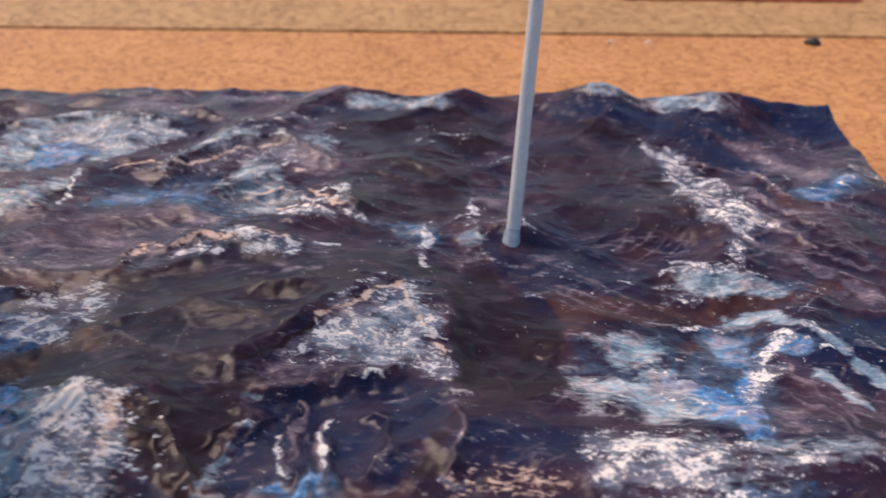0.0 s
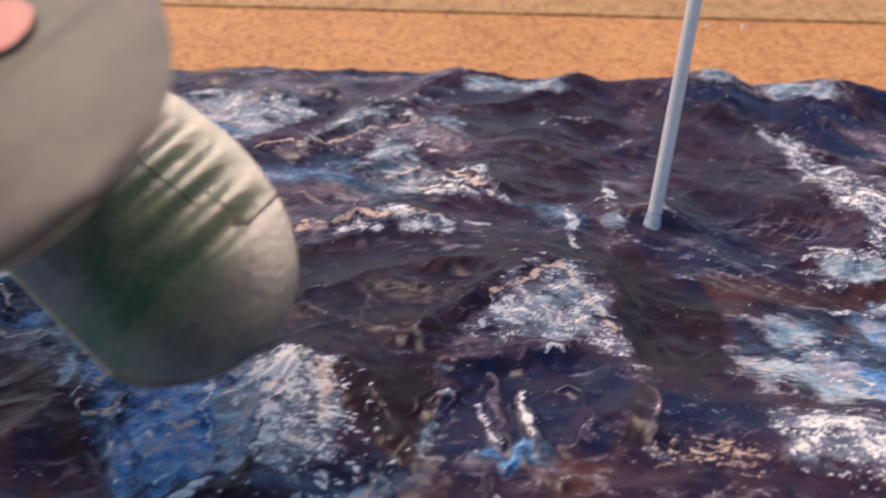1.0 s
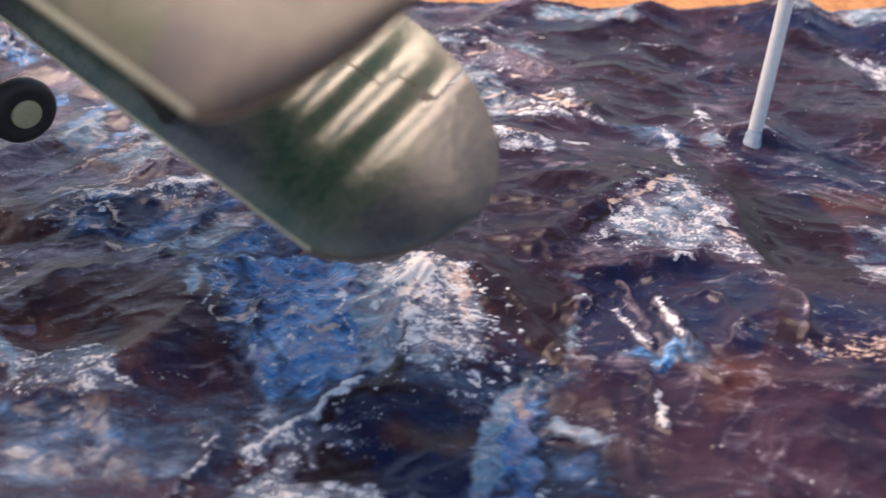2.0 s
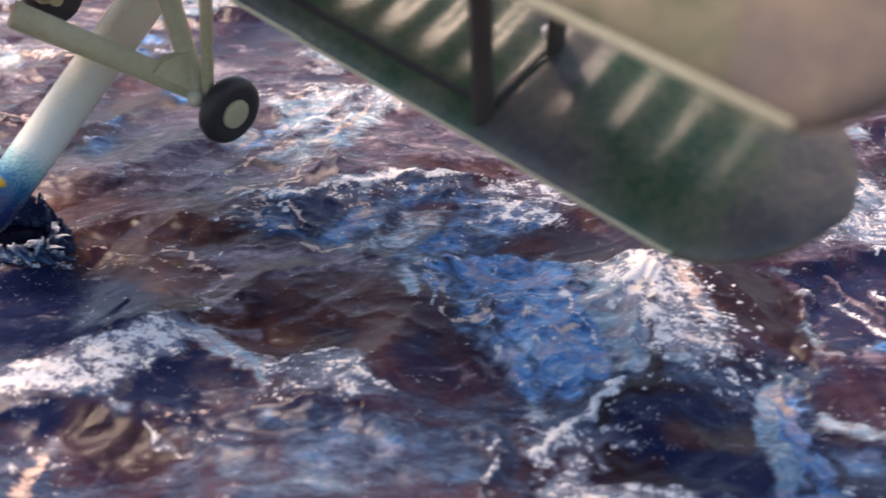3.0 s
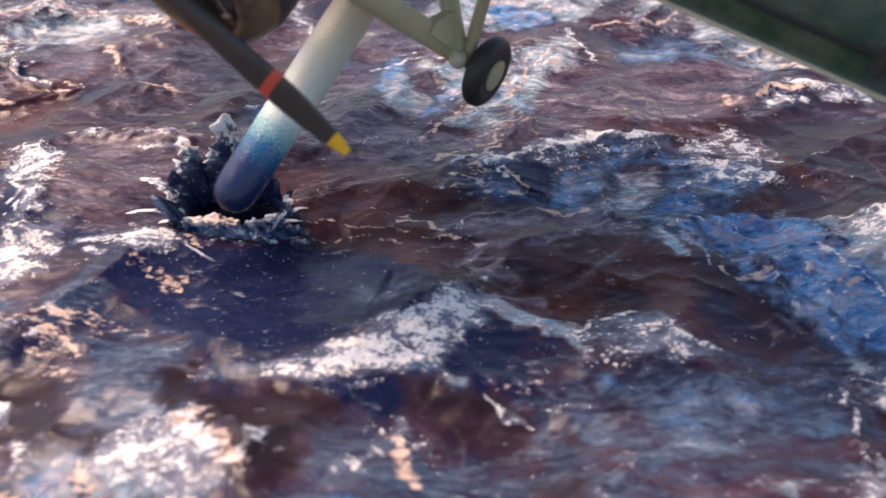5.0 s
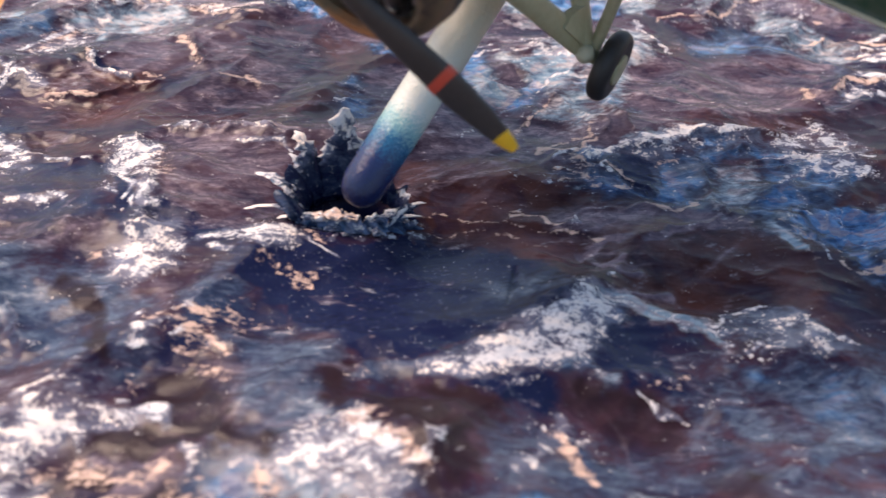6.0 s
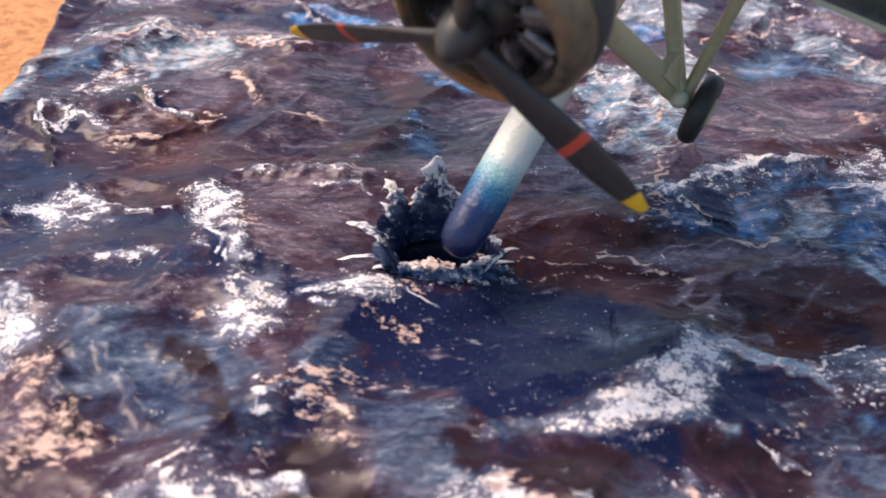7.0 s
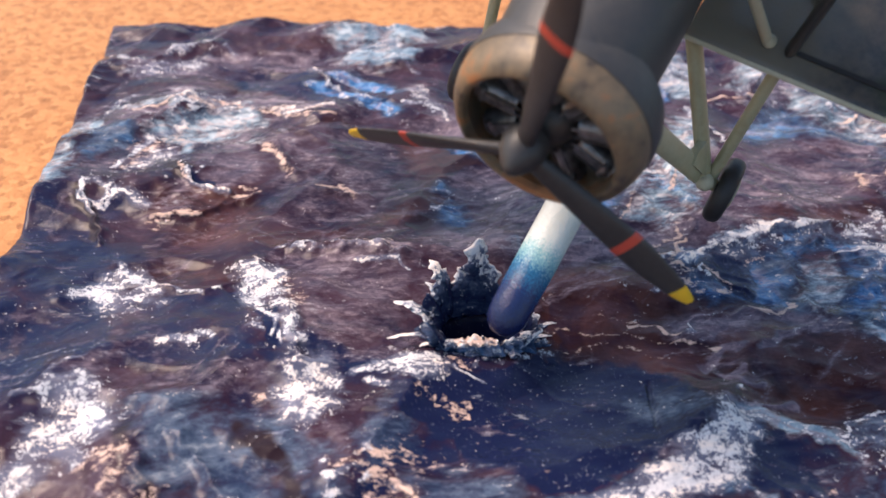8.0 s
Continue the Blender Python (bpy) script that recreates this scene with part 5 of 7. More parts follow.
patch("foam", 0.8, [(-260, 128), (-250, 122), (-246, 120), (-251, 117), (-258, 122)])
peach(2.5, 1.0, (-242, 118), (-239, 111), (-236, 102))
dark(5, 0.9, (-240, 119), (-236, 111), (-233, 105))
patch("peach", 0.8, [(-216, 105), (-211, 110), (-202, 104), (-185, 97), (-187, 93), (-202, 91), (-209, 100)])
patch("dark", 0.8, [(-216, 96), (-209, 98), (-202, 90), (-196, 87), (-201, 87), (-210, 88), (-216, 91)], 2)
patch("pale", 0.3, [(-198, 90), (-188, 92), (-183, 88), (-188, 83), (-196, 86)], 4)
patch("foam", 1.1, [(-238, 86), (-231, 89), (-224, 89), (-225, 84), (-231, 82), (-238, 84)])
foam(3, 0.9, (-222, 89), (-215, 90), (-212, 88))
patch("dark", 0.7, [(-224, 87), (-213, 87), (-206, 82), (-208, 80), (-223, 82)], 2)
patch("foam", 1.05, [(-191, 81), (-186, 85), (-182, 86), (-179, 81), (-173, 75), (-175, 74), (-191, 77)])
peach(5, 0.9, (-181, 84), (-178, 79), (-174, 75))
patch("pale", 0.5, [(-159, 80), (-149, 85), (-145, 81), (-147, 77), (-160, 76)], 3)
foam(3.5, 0.9, (-157, 79), (-150, 84), (-147, 80))
patch("navy", 0.8, [(-173, 93), (-161, 95), (-150, 93), (-144, 94), (-144, 87), (-159, 83), (-169, 85)], 2)
patch("foam", 1.1, [(-173, 96), (-167, 98), (-159, 100), (-153, 106), (-148, 107), (-141, 115), (-135, 115), (-135, 111), (-140, 104), (-146, 97), (-156, 98), (-165, 95), (-171, 94)])
foam(2, 1.0, (-210, 127), (-207, 126))
patch("foam", 0.95, [(-207, 133), (-203, 137), (-196, 134), (-197, 125), (-201, 125), (-206, 127)])
peach(3, 0.7, (-201, 123), (-196, 121), (-191, 120))
foam(1.0, 1.2, (-193, 132), (-191, 129), (-187, 128))
patch("brown", 0.6, [(-165, 159), (-149, 153), (-144, 140), (-128, 135), (-133, 127), (-163, 137), (-167, 144)], 3)
patch("brown", 0.6, [(-127, 139), (-110, 145), (-95, 128), (-92, 119), (-99, 107), (-111, 117), (-127, 125)], 4)
grey(1.0, 0.9, (-138, 128), (-134, 123), (-129, 122))
foam(1.5, 0.9, (-225, 176), (-211, 174), (-198, 170))
patch("brown", 0.6, [(-256, 205), (-229, 212), (-192, 219), (-184, 197), (-198, 183), (-229, 188), (-257, 192)], 4)
peach(2.2, 1.1, (-213, 202), (-207, 200))
peach(1.3, 1.0, (-260, 196), (-249, 195))
peach(1.3, 1.0, (-242, 203), (-233, 204))
patch("grey", 0.5, [(-285, 232), (-280, 255), (-257, 253), (-232, 250), (-218, 243), (-231, 238), (-253, 224), (-273, 214), (-284, 209)], 4)
patch("grey", 0.5, [(-285, 287), (-249, 298), (-216, 301), (-209, 285), (-240, 284), (-278, 277)], 4)
patch("foam", 0.75, [(-284, 284), (-267, 292), (-253, 301), (-256, 287), (-275, 278)])
patch("pale", 0.7, [(-208, 297), (-197, 308), (-187, 310), (-179, 288), (-191, 281), (-207, 285)], 3)
foam(2.5, 0.8, (-204, 297), (-191, 307), (-183, 304))
patch("navy", 0.6, [(-252, 292), (-217, 283), (-196, 251), (-217, 254), (-241, 269)], 3)
blue(3.5, 1.0, (-217, 269), (-206, 260), (-194, 249))
foam(1.6, 1.0, (-218, 283), (-213, 270), (-203, 252))
foam(2.5, 0.9, (-189, 253), (-178, 251), (-177, 242))
foam(1.2, 1.1, (-279, 203), (-275, 196))
patch("foam", 0.8, [(-274, 212), (-267, 224), (-257, 249), (-254, 235), (-255, 224), (-265, 218)])
foam(2, 0.9, (-281, 211), (-272, 207), (-274, 201))
peach(1.6, 1.1, (-229, 227), (-228, 219), (-223, 210))
foam(1.4, 1.1, (-253, 213), (-251, 207), (-243, 204))
navy(4, 0.9, (-251, 211), (-246, 208))
dark(2, 1.0, (-278, 202), (-275, 192), (-273, 187))
peach(2.5, 1.1, (-219, 201), (-212, 205), (-207, 199))
peach(1.3, 1.1, (-261, 196), (-250, 196))
patch("brown", 0.7, [(-231, 207), (-207, 197), (-194, 201), (-170, 214), (-184, 233), (-204, 238), (-218, 218)], 3)
patch("brown", 0.5, [(-262, 193), (-225, 190), (-199, 181), (-219, 174), (-255, 183)], 4)
patch("navy", 0.7, [(-285, 178), (-267, 176), (-260, 141), (-267, 137), (-281, 146), (-283, 155)], 3)
patch("foam", 0.95, [(-275, 162), (-267, 170), (-262, 172), (-253, 159), (-259, 160), (-261, 151), (-270, 161)])
patch("navy", 0.6, [(-261, 154), (-247, 151), (-238, 145), (-238, 134), (-249, 136), (-258, 138)], 3)
foam(2, 0.9, (-251, 144), (-244, 144), (-242, 143))
patch("foam", 1.05, [(-274, 114), (-271, 124), (-268, 131), (-258, 129), (-252, 121), (-262, 119), (-268, 118), (-272, 110)])
patch("peach", 0.7, [(-258, 115), (-250, 116), (-246, 111), (-247, 105), (-258, 107)])
patch("brown", 0.6, [(-164, 142), (-144, 135), (-132, 120), (-141, 120), (-152, 131), (-167, 136)], 4)
crest(1.5, 2.5, (-251, 112), (-247, 105), (-244, 99))
crest(1.5, 2.5, (-246, 118), (-241, 111), (-236, 102))
crest(1.2, 2, (-252, 108), (-244, 107))
crest(2, 2.5, (-266, 171), (-255, 165), (-245, 160), (-235, 163))
crest(2, 2.5, (-233, 170), (-226, 146), (-223, 132))
crest(1.2, 2, (-260, 196), (-249, 195), (-242, 200))
crest(1.2, 2, (-216, 202), (-204, 200))
crest(2.5, 3, (-225, 177), (-211, 174), (-198, 170))
crest(1.2, 1.5, (-138, 128), (-134, 123), (-129, 122))
crest(1.5, 2.5, (-253, 213), (-251, 207), (-243, 204))
crest(1.5, 2.5, (-279, 203), (-275, 196), (-271, 185))
crest(1.5, 2, (-229, 227), (-228, 219), (-223, 210))
crest(1.5, 2, (-218, 283), (-213, 270), (-194, 249))
crest(1.2, 1.5, (-261, 196), (-250, 196), (-235, 202))
pale(1.5, 0.8, (-109, 152), (-99, 145), (-95, 128))
pale(1.5, 0.8, (-100, 139), (-81, 137))
foam(0.9, 1.0, (-90, 137), (-90, 124))
pale(4, 0.5, (-134, 149), (-116, 153), (-101, 159))
grey(5, 0.6, (-139, 140), (-123, 143), (-109, 144))
patch("dark", 0.8, [(-183, 91), (-175, 93), (-166, 92), (-158, 87), (-161, 79), (-168, 76), (-175, 82)], 3)
patch("blue", 0.36, [(-207, 103), (-196, 105), (-185, 97), (-184, 89), (-192, 87), (-198, 83)], 4)
patch("blue", 0.40, [(-170, 74), (-161, 79), (-158, 71), (-159, 69), (-170, 68)], 4)
patch("dark", 0.6, [(-149, 93), (-136, 93), (-129, 87), (-131, 79), (-143, 82), (-151, 88)], 4)
patch("foam", 1.0, [(-194, 78), (-191, 83), (-187, 87), (-181, 86), (-174, 77), (-171, 75), (-176, 72), (-180, 71), (-190, 75)])
peach(5, 1.0, (-181, 84), (-175, 78), (-171, 75))
patch("pale", 0.4, [(-160, 74), (-151, 85), (-147, 80), (-149, 74), (-156, 73)], 4)
patch("foam", 0.6, [(-160, 74), (-151, 85), (-147, 80), (-149, 74), (-156, 73)])
pale(2, 0.5, (-110, 81), (-105, 74), (-99, 70))
patch("peach", 0.75, [(-210, 113), (-203, 113), (-193, 103), (-191, 94), (-201, 103)])
patch("dark", 0.6, [(-252, 119), (-244, 117), (-237, 114), (-234, 104), (-245, 104), (-248, 112)], 3)
patch("dark", 0.5, [(-264, 129), (-237, 127), (-236, 122), (-251, 120)], 4)
patch("foam", 1.0, [(-271, 122), (-268, 131), (-258, 129), (-252, 122), (-262, 120), (-268, 119)])
patch("blue", 0.38, [(-124, 98), (-110, 94), (-94, 95), (-73, 95), (-81, 75), (-97, 72), (-111, 82), (-123, 91)], 4)
patch("navy", 0.9, [(-139, 105), (-132, 109), (-122, 104), (-123, 98), (-131, 94), (-138, 93), (-143, 97)], 2)
foam(0.8, 1.0, (-125, 100), (-123, 94))
foam(0.9, 0.9, (-123, 88), (-119, 89), (-113, 85))
foam(0.7, 0.9, (-137, 92), (-134, 89), (-130, 86))
peach(0.7, 0.7, (-172, 143), (-161, 143), (-146, 137))
peach(0.7, 0.6, (-169, 138), (-158, 138), (-145, 132))
peach(0.6, 0.6, (-157, 147), (-147, 142))
patch("grey", 0.6, [(-157, 209), (-141, 223), (-116, 224), (-100, 211), (-96, 192), (-106, 177), (-118, 171), (-137, 165), (-151, 166), (-154, 179)], 6)
patch("pale", 1.0, [(-143, 218), (-128, 223), (-108, 222), (-99, 212), (-104, 190), (-115, 182), (-126, 183), (-133, 195)], 7)
patch("foam", 0.85, [(-125, 221), (-111, 224), (-101, 215), (-97, 203), (-104, 209), (-114, 207), (-122, 205)])
patch("pale", 0.85, [(-153, 207), (-147, 207), (-143, 192), (-149, 184), (-154, 190)], 6)
blue(3.5, 0.5, (-117, 193), (-114, 186))
blue(5, 0.75, (-151, 218), (-152, 200))
blue(4, 0.7, (-130, 201), (-126, 192))
dark(1.5, 0.6, (-118, 206), (-121, 192))
dark(1.5, 0.6, (-137, 188), (-142, 178))
foam(2.2, 0.85, (-122, 221), (-112, 223), (-104, 215))
peach(1.4, 1.0, (-141, 165), (-135, 171), (-129, 172), (-126, 176))
peach(1.1, 0.9, (-135, 181), (-127, 182), (-126, 177))
patch("blue", 0.72, [(-129, 161), (-112, 171), (-96, 175), (-85, 172), (-94, 162), (-106, 156), (-116, 151), (-123, 152)], 3)
patch("navy", 0.9, [(-128, 160), (-115, 164), (-110, 166), (-116, 151), (-122, 152)], 3)
blue(4, 0.85, (-101, 169), (-93, 170), (-87, 172))
patch("grey", 1.0, [(-118, 142), (-106, 156), (-90, 163), (-94, 145), (-102, 134), (-110, 137)], 4)
patch("blue", 0.74, [(-89, 168), (-73, 170), (-63, 163), (-66, 154), (-79, 150), (-91, 150)], 3)
patch("brown", 0.85, [(-95, 149), (-79, 149), (-66, 153), (-66, 146), (-80, 143)], 3)
patch("foam", 0.8, [(-130, 161), (-112, 172), (-96, 175), (-86, 174), (-97, 171), (-110, 167), (-118, 164)])
foam(2.0, 1.25, (-130, 162), (-121, 168), (-112, 172), (-104, 175), (-96, 175), (-88, 174), (-85, 172))
foam(2.0, 1.2, (-91, 168), (-83, 171), (-76, 173), (-68, 171), (-60, 165))
patch("foam", 0.78, [(-88, 170), (-73, 173), (-62, 164), (-65, 155), (-76, 156), (-88, 151)])
peach(1.4, 1.1, (-138, 153), (-132, 157), (-126, 160), (-122, 154), (-122, 150))
patch("peach", 0.8, [(-136, 154), (-132, 158), (-128, 158), (-131, 153)])
peach(1.0, 1.0, (-116, 160), (-115, 155))
patch("peach", 0.75, [(-105, 137), (-99, 141), (-98, 140), (-102, 135)])
patch("peach", 0.9, [(-92, 138), (-86, 140), (-85, 137), (-92, 134)])
foam(0.8, 1.1, (-79, 119), (-70, 135), (-73, 123))
peach(1.0, 1.1, (-87, 132), (-87, 122), (-84, 120))
peach(1.6, 1.1, (-90, 207), (-86, 208), (-82, 207))
peach(1.4, 1.0, (-82, 204), (-78, 200))
grey(1.2, 0.9, (-136, 137), (-127, 142), (-119, 144))
grey(1.2, 0.9, (-126, 131), (-118, 134), (-110, 138))
grey(1.0, 0.8, (-139, 129), (-132, 134), (-128, 133))
patch("pale", 0.6, [(-114, 225), (-96, 246), (-98, 214), (-114, 184), (-130, 177), (-139, 182)], 8)
patch("blue", 0.62, [(-84, 235), (-56, 255), (-29, 233), (-59, 188), (-86, 186), (-92, 202)], 8)
patch("pale", 0.5, [(-51, 267), (-34, 256), (-27, 236), (-36, 222), (-55, 238)], 8)
brown(3, 0.8, (-61, 214), (-56, 204))
peach(1.2, 1.0, (-114, 217), (-116, 204), (-122, 193))
foam(1.5, 1.0, (-98, 244), (-94, 229), (-92, 221))
patch("grey", 0.85, [(-176, 206), (-161, 192), (-143, 180), (-143, 165), (-157, 165), (-168, 176)], 8)
blue(4, 0.9, (-144, 189), (-137, 196), (-132, 203))
blue(3, 0.8, (-124, 201), (-118, 188))
patch("foam", 0.75, [(-135, 226), (-117, 221), (-102, 214), (-105, 208), (-117, 211), (-130, 212)])
foam(1.0, 1.1, (-158, 214), (-148, 220), (-134, 223))
foam(0.9, 1.0, (-137, 195), (-132, 204), (-126, 209))
peach(1.0, 1.0, (-145, 176), (-138, 182), (-133, 192))
patch("blue", 0.85, [(-90, 99), (-78, 101), (-79, 87), (-84, 77), (-92, 85)], 5)
patch("blue", 0.66, [(-138, 155), (-111, 168), (-86, 174), (-65, 166), (-78, 142), (-97, 136), (-112, 145), (-131, 147)], 8)
navy(4, 0.8, (-124, 155), (-105, 162), (-90, 159))
grey(2, 0.9, (-105, 147), (-91, 148), (-82, 145))
patch("foam", 0.72, [(-133, 160), (-110, 171), (-85, 177), (-73, 176), (-88, 170), (-111, 165)])
patch("blue", 0.38, [(-207, 106), (-198, 107), (-187, 102), (-181, 86), (-189, 86), (-198, 83)], 8)
patch("blue", 0.42, [(-168, 80), (-158, 87), (-147, 83), (-131, 78), (-131, 71), (-165, 68)], 8)
patch("blue", 0.42, [(-129, 100), (-109, 98), (-90, 94), (-75, 91), (-79, 80), (-87, 72), (-113, 71), (-122, 81)], 8)
patch("foam", 0.95, [(-191, 80), (-188, 85), (-182, 87), (-178, 81), (-172, 76), (-175, 72), (-180, 70), (-186, 72)])
foam(2.5, 0.8, (-159, 75), (-155, 79), (-153, 85))
peach(2.0, 1.0, (-153, 84), (-150, 77), (-148, 73))
grey(1.0, 0.9, (-123, 90), (-116, 85), (-111, 81))
foam(1.4, 0.9, (-129, 90), (-125, 91), (-121, 91))
patch("pale", 0.66, [(-271, 240), (-256, 253), (-238, 255), (-231, 245), (-246, 238), (-253, 221), (-263, 236)], 6)
patch("blue", 0.55, [(-285, 242), (-271, 244), (-269, 235), (-279, 222), (-284, 216)], 5)
patch("grey", 0.7, [(-251, 228), (-235, 232), (-232, 210), (-243, 206), (-252, 215)], 5)
patch("grey", 0.32, [(-235, 239), (-197, 237), (-189, 202), (-210, 187), (-231, 189)], 6)
patch("peach", 0.8, [(-273, 215), (-270, 230), (-265, 239), (-257, 247), (-255, 251), (-256, 238), (-262, 226), (-266, 218)])
foam(2.2, 1.0, (-273, 217), (-269, 228), (-265, 238), (-257, 246))
peach(1.4, 0.9, (-273, 251), (-250, 259), (-238, 253), (-226, 247), (-213, 243))
peach(2.0, 1.1, (-232, 227), (-229, 218), (-225, 211))
peach(2.0, 1.0, (-218, 204), (-212, 206), (-208, 199))
peach(1.2, 1.0, (-256, 216), (-253, 209), (-243, 204))
peach(1.0, 1.0, (-240, 206), (-234, 206))
peach(1.4, 1.0, (-261, 195), (-256, 196), (-250, 197))
foam(1.4, 1.0, (-278, 203), (-273, 198), (-270, 206))
dark(2.0, 0.8, (-261, 221), (-257, 210))
patch("grey", 0.4, [(-226, 175), (-196, 171), (-200, 152), (-215, 140), (-222, 143)], 5)
peach(1.0, 0.8, (-224, 177), (-211, 179), (-196, 173))
patch("grey", 0.6, [(-108, 211), (-72, 223), (-40, 221), (-61, 188), (-93, 181), (-115, 186)], 8)
patch("blue", 0.38, [(-257, 130), (-232, 125), (-213, 109), (-217, 96), (-240, 97), (-251, 109)], 8)
foam(1.2, 1.0, (-209, 169), (-200, 169), (-199, 164))
navy(5, 0.8, (-248, 118), (-240, 114), (-232, 103))
dark(3, 0.7, (-235, 119), (-227, 110), (-224, 100))
peach(2.0, 1.0, (-217, 108), (-209, 106), (-204, 101))
peach(1.6, 1.1, (-125, 150), (-118, 158), (-113, 164), (-108, 165))
peach(1.2, 1.1, (-122, 145), (-114, 143), (-107, 148))
foam(1.4, 1.2, (-91, 166), (-82, 168), (-72, 165), (-64, 158))
foam(1.2, 1.1, (-86, 154), (-78, 161), (-69, 158))
patch("grey", 0.4, [(-104, 208), (-88, 215), (-60, 218), (-39, 204), (-64, 189), (-90, 182)], 6)
peach(2.0, 1.1, (-63, 193), (-60, 202), (-53, 198), (-47, 205), (-38, 204), (-30, 210), (-21, 205))
peach(1.6, 1.1, (-43, 239), (-34, 244), (-22, 240), (-13, 229))
peach(1.4, 1.1, (-34, 231), (-23, 228), (-14, 224))
peach(1.2, 1.0, (-89, 247), (-80, 255), (-66, 252))
patch("pale", 1.7, [(-85, 130), (-76, 141), (-61, 141), (-51, 125), (-50, 112), (-53, 111), (-74, 110)], 6)
patch("foam", 0.95, [(-59, 137), (-42, 135), (-37, 127), (-35, 114), (-42, 110), (-50, 111), (-49, 122)])
peach(3, 1.0, (-44, 133), (-39, 130), (-37, 121))
patch("blue", 0.5, [(51, 171), (65, 179), (76, 179), (74, 165), (62, 158), (51, 160)], 8)
patch("pale", 0.9, [(56, 172), (64, 176), (72, 175), (70, 166), (61, 164)], 7)
patch("blue", 0.75, [(83, 181), (97, 182), (91, 163), (82, 163)], 5)
patch("blue", 0.56, [(-100, 96), (-89, 102), (-77, 97), (-75, 83), (-86, 80), (-98, 86)], 8)
patch("pale", 0.7, [(-63, 112), (-55, 115), (-59, 107), (-65, 102), (-72, 97), (-70, 104)], 5)
patch("blue", 1.05, [(-93, 139), (-86, 140), (-79, 142), (-74, 136), (-71, 124), (-66, 117), (-64, 112), (-60, 107), (-64, 100), (-69, 101), (-72, 107), (-77, 113), (-82, 118), (-85, 124), (-87, 135)], 4)
peach(1.6, 1.1, (-83, 119), (-77, 120))
peach(1.4, 1.1, (-77, 115), (-72, 115))
foam(0.9, 1.1, (-74, 107), (-69, 109), (-66, 112))
foam(0.8, 1.1, (-74, 142), (-72, 130), (-68, 125))
splatter(8, 0.5, (-58, 132), (-53, 122))
foam(2.0, 1.1, (-208, 135), (-203, 131), (-200, 126))
peach(1.5, 1.0, (-194, 134), (-190, 132))
patch("navy", 0.95, [(-233, 151), (-231, 154), (-228, 147), (-226, 137), (-229, 136), (-232, 142)], 1)
foam(1.2, 1.2, (-233, 152), (-229, 147), (-230, 142))
foam(1.0, 1.2, (-228, 142), (-228, 139))
patch("peach", 0.8, [(-230, 164), (-227, 165), (-223, 155), (-224, 147), (-227, 150)])
patch("pale", 0.5, [(-100, 161), (-87, 168), (-89, 155), (-97, 146), (-105, 140), (-107, 149)], 5)
patch("navy", 1.0, [(-128, 160), (-120, 165), (-113, 165), (-115, 154), (-118, 149), (-122, 152)], 2)
patch("peach", 0.95, [(-136, 155), (-131, 158), (-128, 158), (-130, 152), (-134, 152)])
peach(1.4, 1.2, (-142, 163), (-140, 165), (-132, 165), (-126, 172))
peach(1.0, 1.1, (-127, 160), (-123, 159), (-122, 153))
peach(0.8, 1.0, (-146, 137), (-139, 137), (-133, 134))
peach(0.8, 1.0, (-152, 143), (-145, 141), (-140, 139))
patch("foam", 0.8, [(-80, 176), (-64, 182), (-58, 174), (-63, 157), (-73, 157), (-79, 165)])
foam(1.4, 1.2, (-109, 171), (-100, 175), (-89, 177), (-80, 177))
patch("pale", 0.6, [(-80, 142), (-65, 146), (-60, 133), (-65, 118), (-74, 116), (-81, 124)], 6)
patch("dark", 0.8, [(-183, 90), (-174, 91), (-166, 84), (-165, 73), (-170, 69), (-174, 74)], 3)
patch("dark", 0.7, [(-191, 97), (-185, 95), (-184, 88), (-188, 89)], 3)
peach(2.0, 1.0, (-181, 79), (-177, 77), (-173, 74))
patch("blue", 0.5, [(-130, 91), (-106, 88), (-83, 86), (-82, 74), (-115, 71)], 8)
patch("blue", 1.0, [(-82, 117), (-68, 119), (-62, 112), (-61, 100), (-73, 102)], 5)
patch("blue", 1.05, [(-88, 142), (-77, 146), (-63, 142), (-58, 121), (-56, 110), (-59, 101), (-66, 100), (-72, 109), (-79, 122)], 4)
patch("blue", 0.52, [(-119, 97), (-97, 96), (-75, 94), (-73, 81), (-109, 77)], 8)
peach(1.4, 1.1, (-72, 120), (-68, 123))
peach(1.0, 1.1, (-68, 117), (-62, 117))
foam(0.9, 1.1, (-65, 133), (-61, 120), (-58, 113))


def ridge(x, y, seed):
    """Sharp upward creases between smooth hollows, 0 to 1."""
    return 1.0 - np.clip(1.7 * np.abs(lattice_noise(x, y, seed)), 0, 1)


def patchy(scale, seed, low, high):
    return np.clip((lattice_noise(gx / scale, gy / scale, seed) - low) / (high - low), 0, 1)


def hill(x, y, rx, ry, high):
    d = ((qx - x) / rx) ** 2 + ((qy - y) / ry) ** 2
    return high * np.exp(-d)


def facets(x, y, seed):
    """Flat triangles meeting in sharp edges, -1 to 1."""
    rng = np.random.default_rng(seed)
    high = rng.uniform(-1, 1, 65536)
    xi, yi = np.floor(x).astype(int), np.floor(y).astype(int)
    fx, fy = x - xi, y - yi

    def h(ix, iy):
        return high[(ix * 7919 + iy * 104729) & 65535]

    a, b, c, d = h(xi, yi), h(xi + 1, yi), h(xi, yi + 1), h(xi + 1, yi + 1)
    return np.where(fx > fy, a + fx * (b - a) + fy * (d - b), a + fy * (c - a) + fx * (d - c))


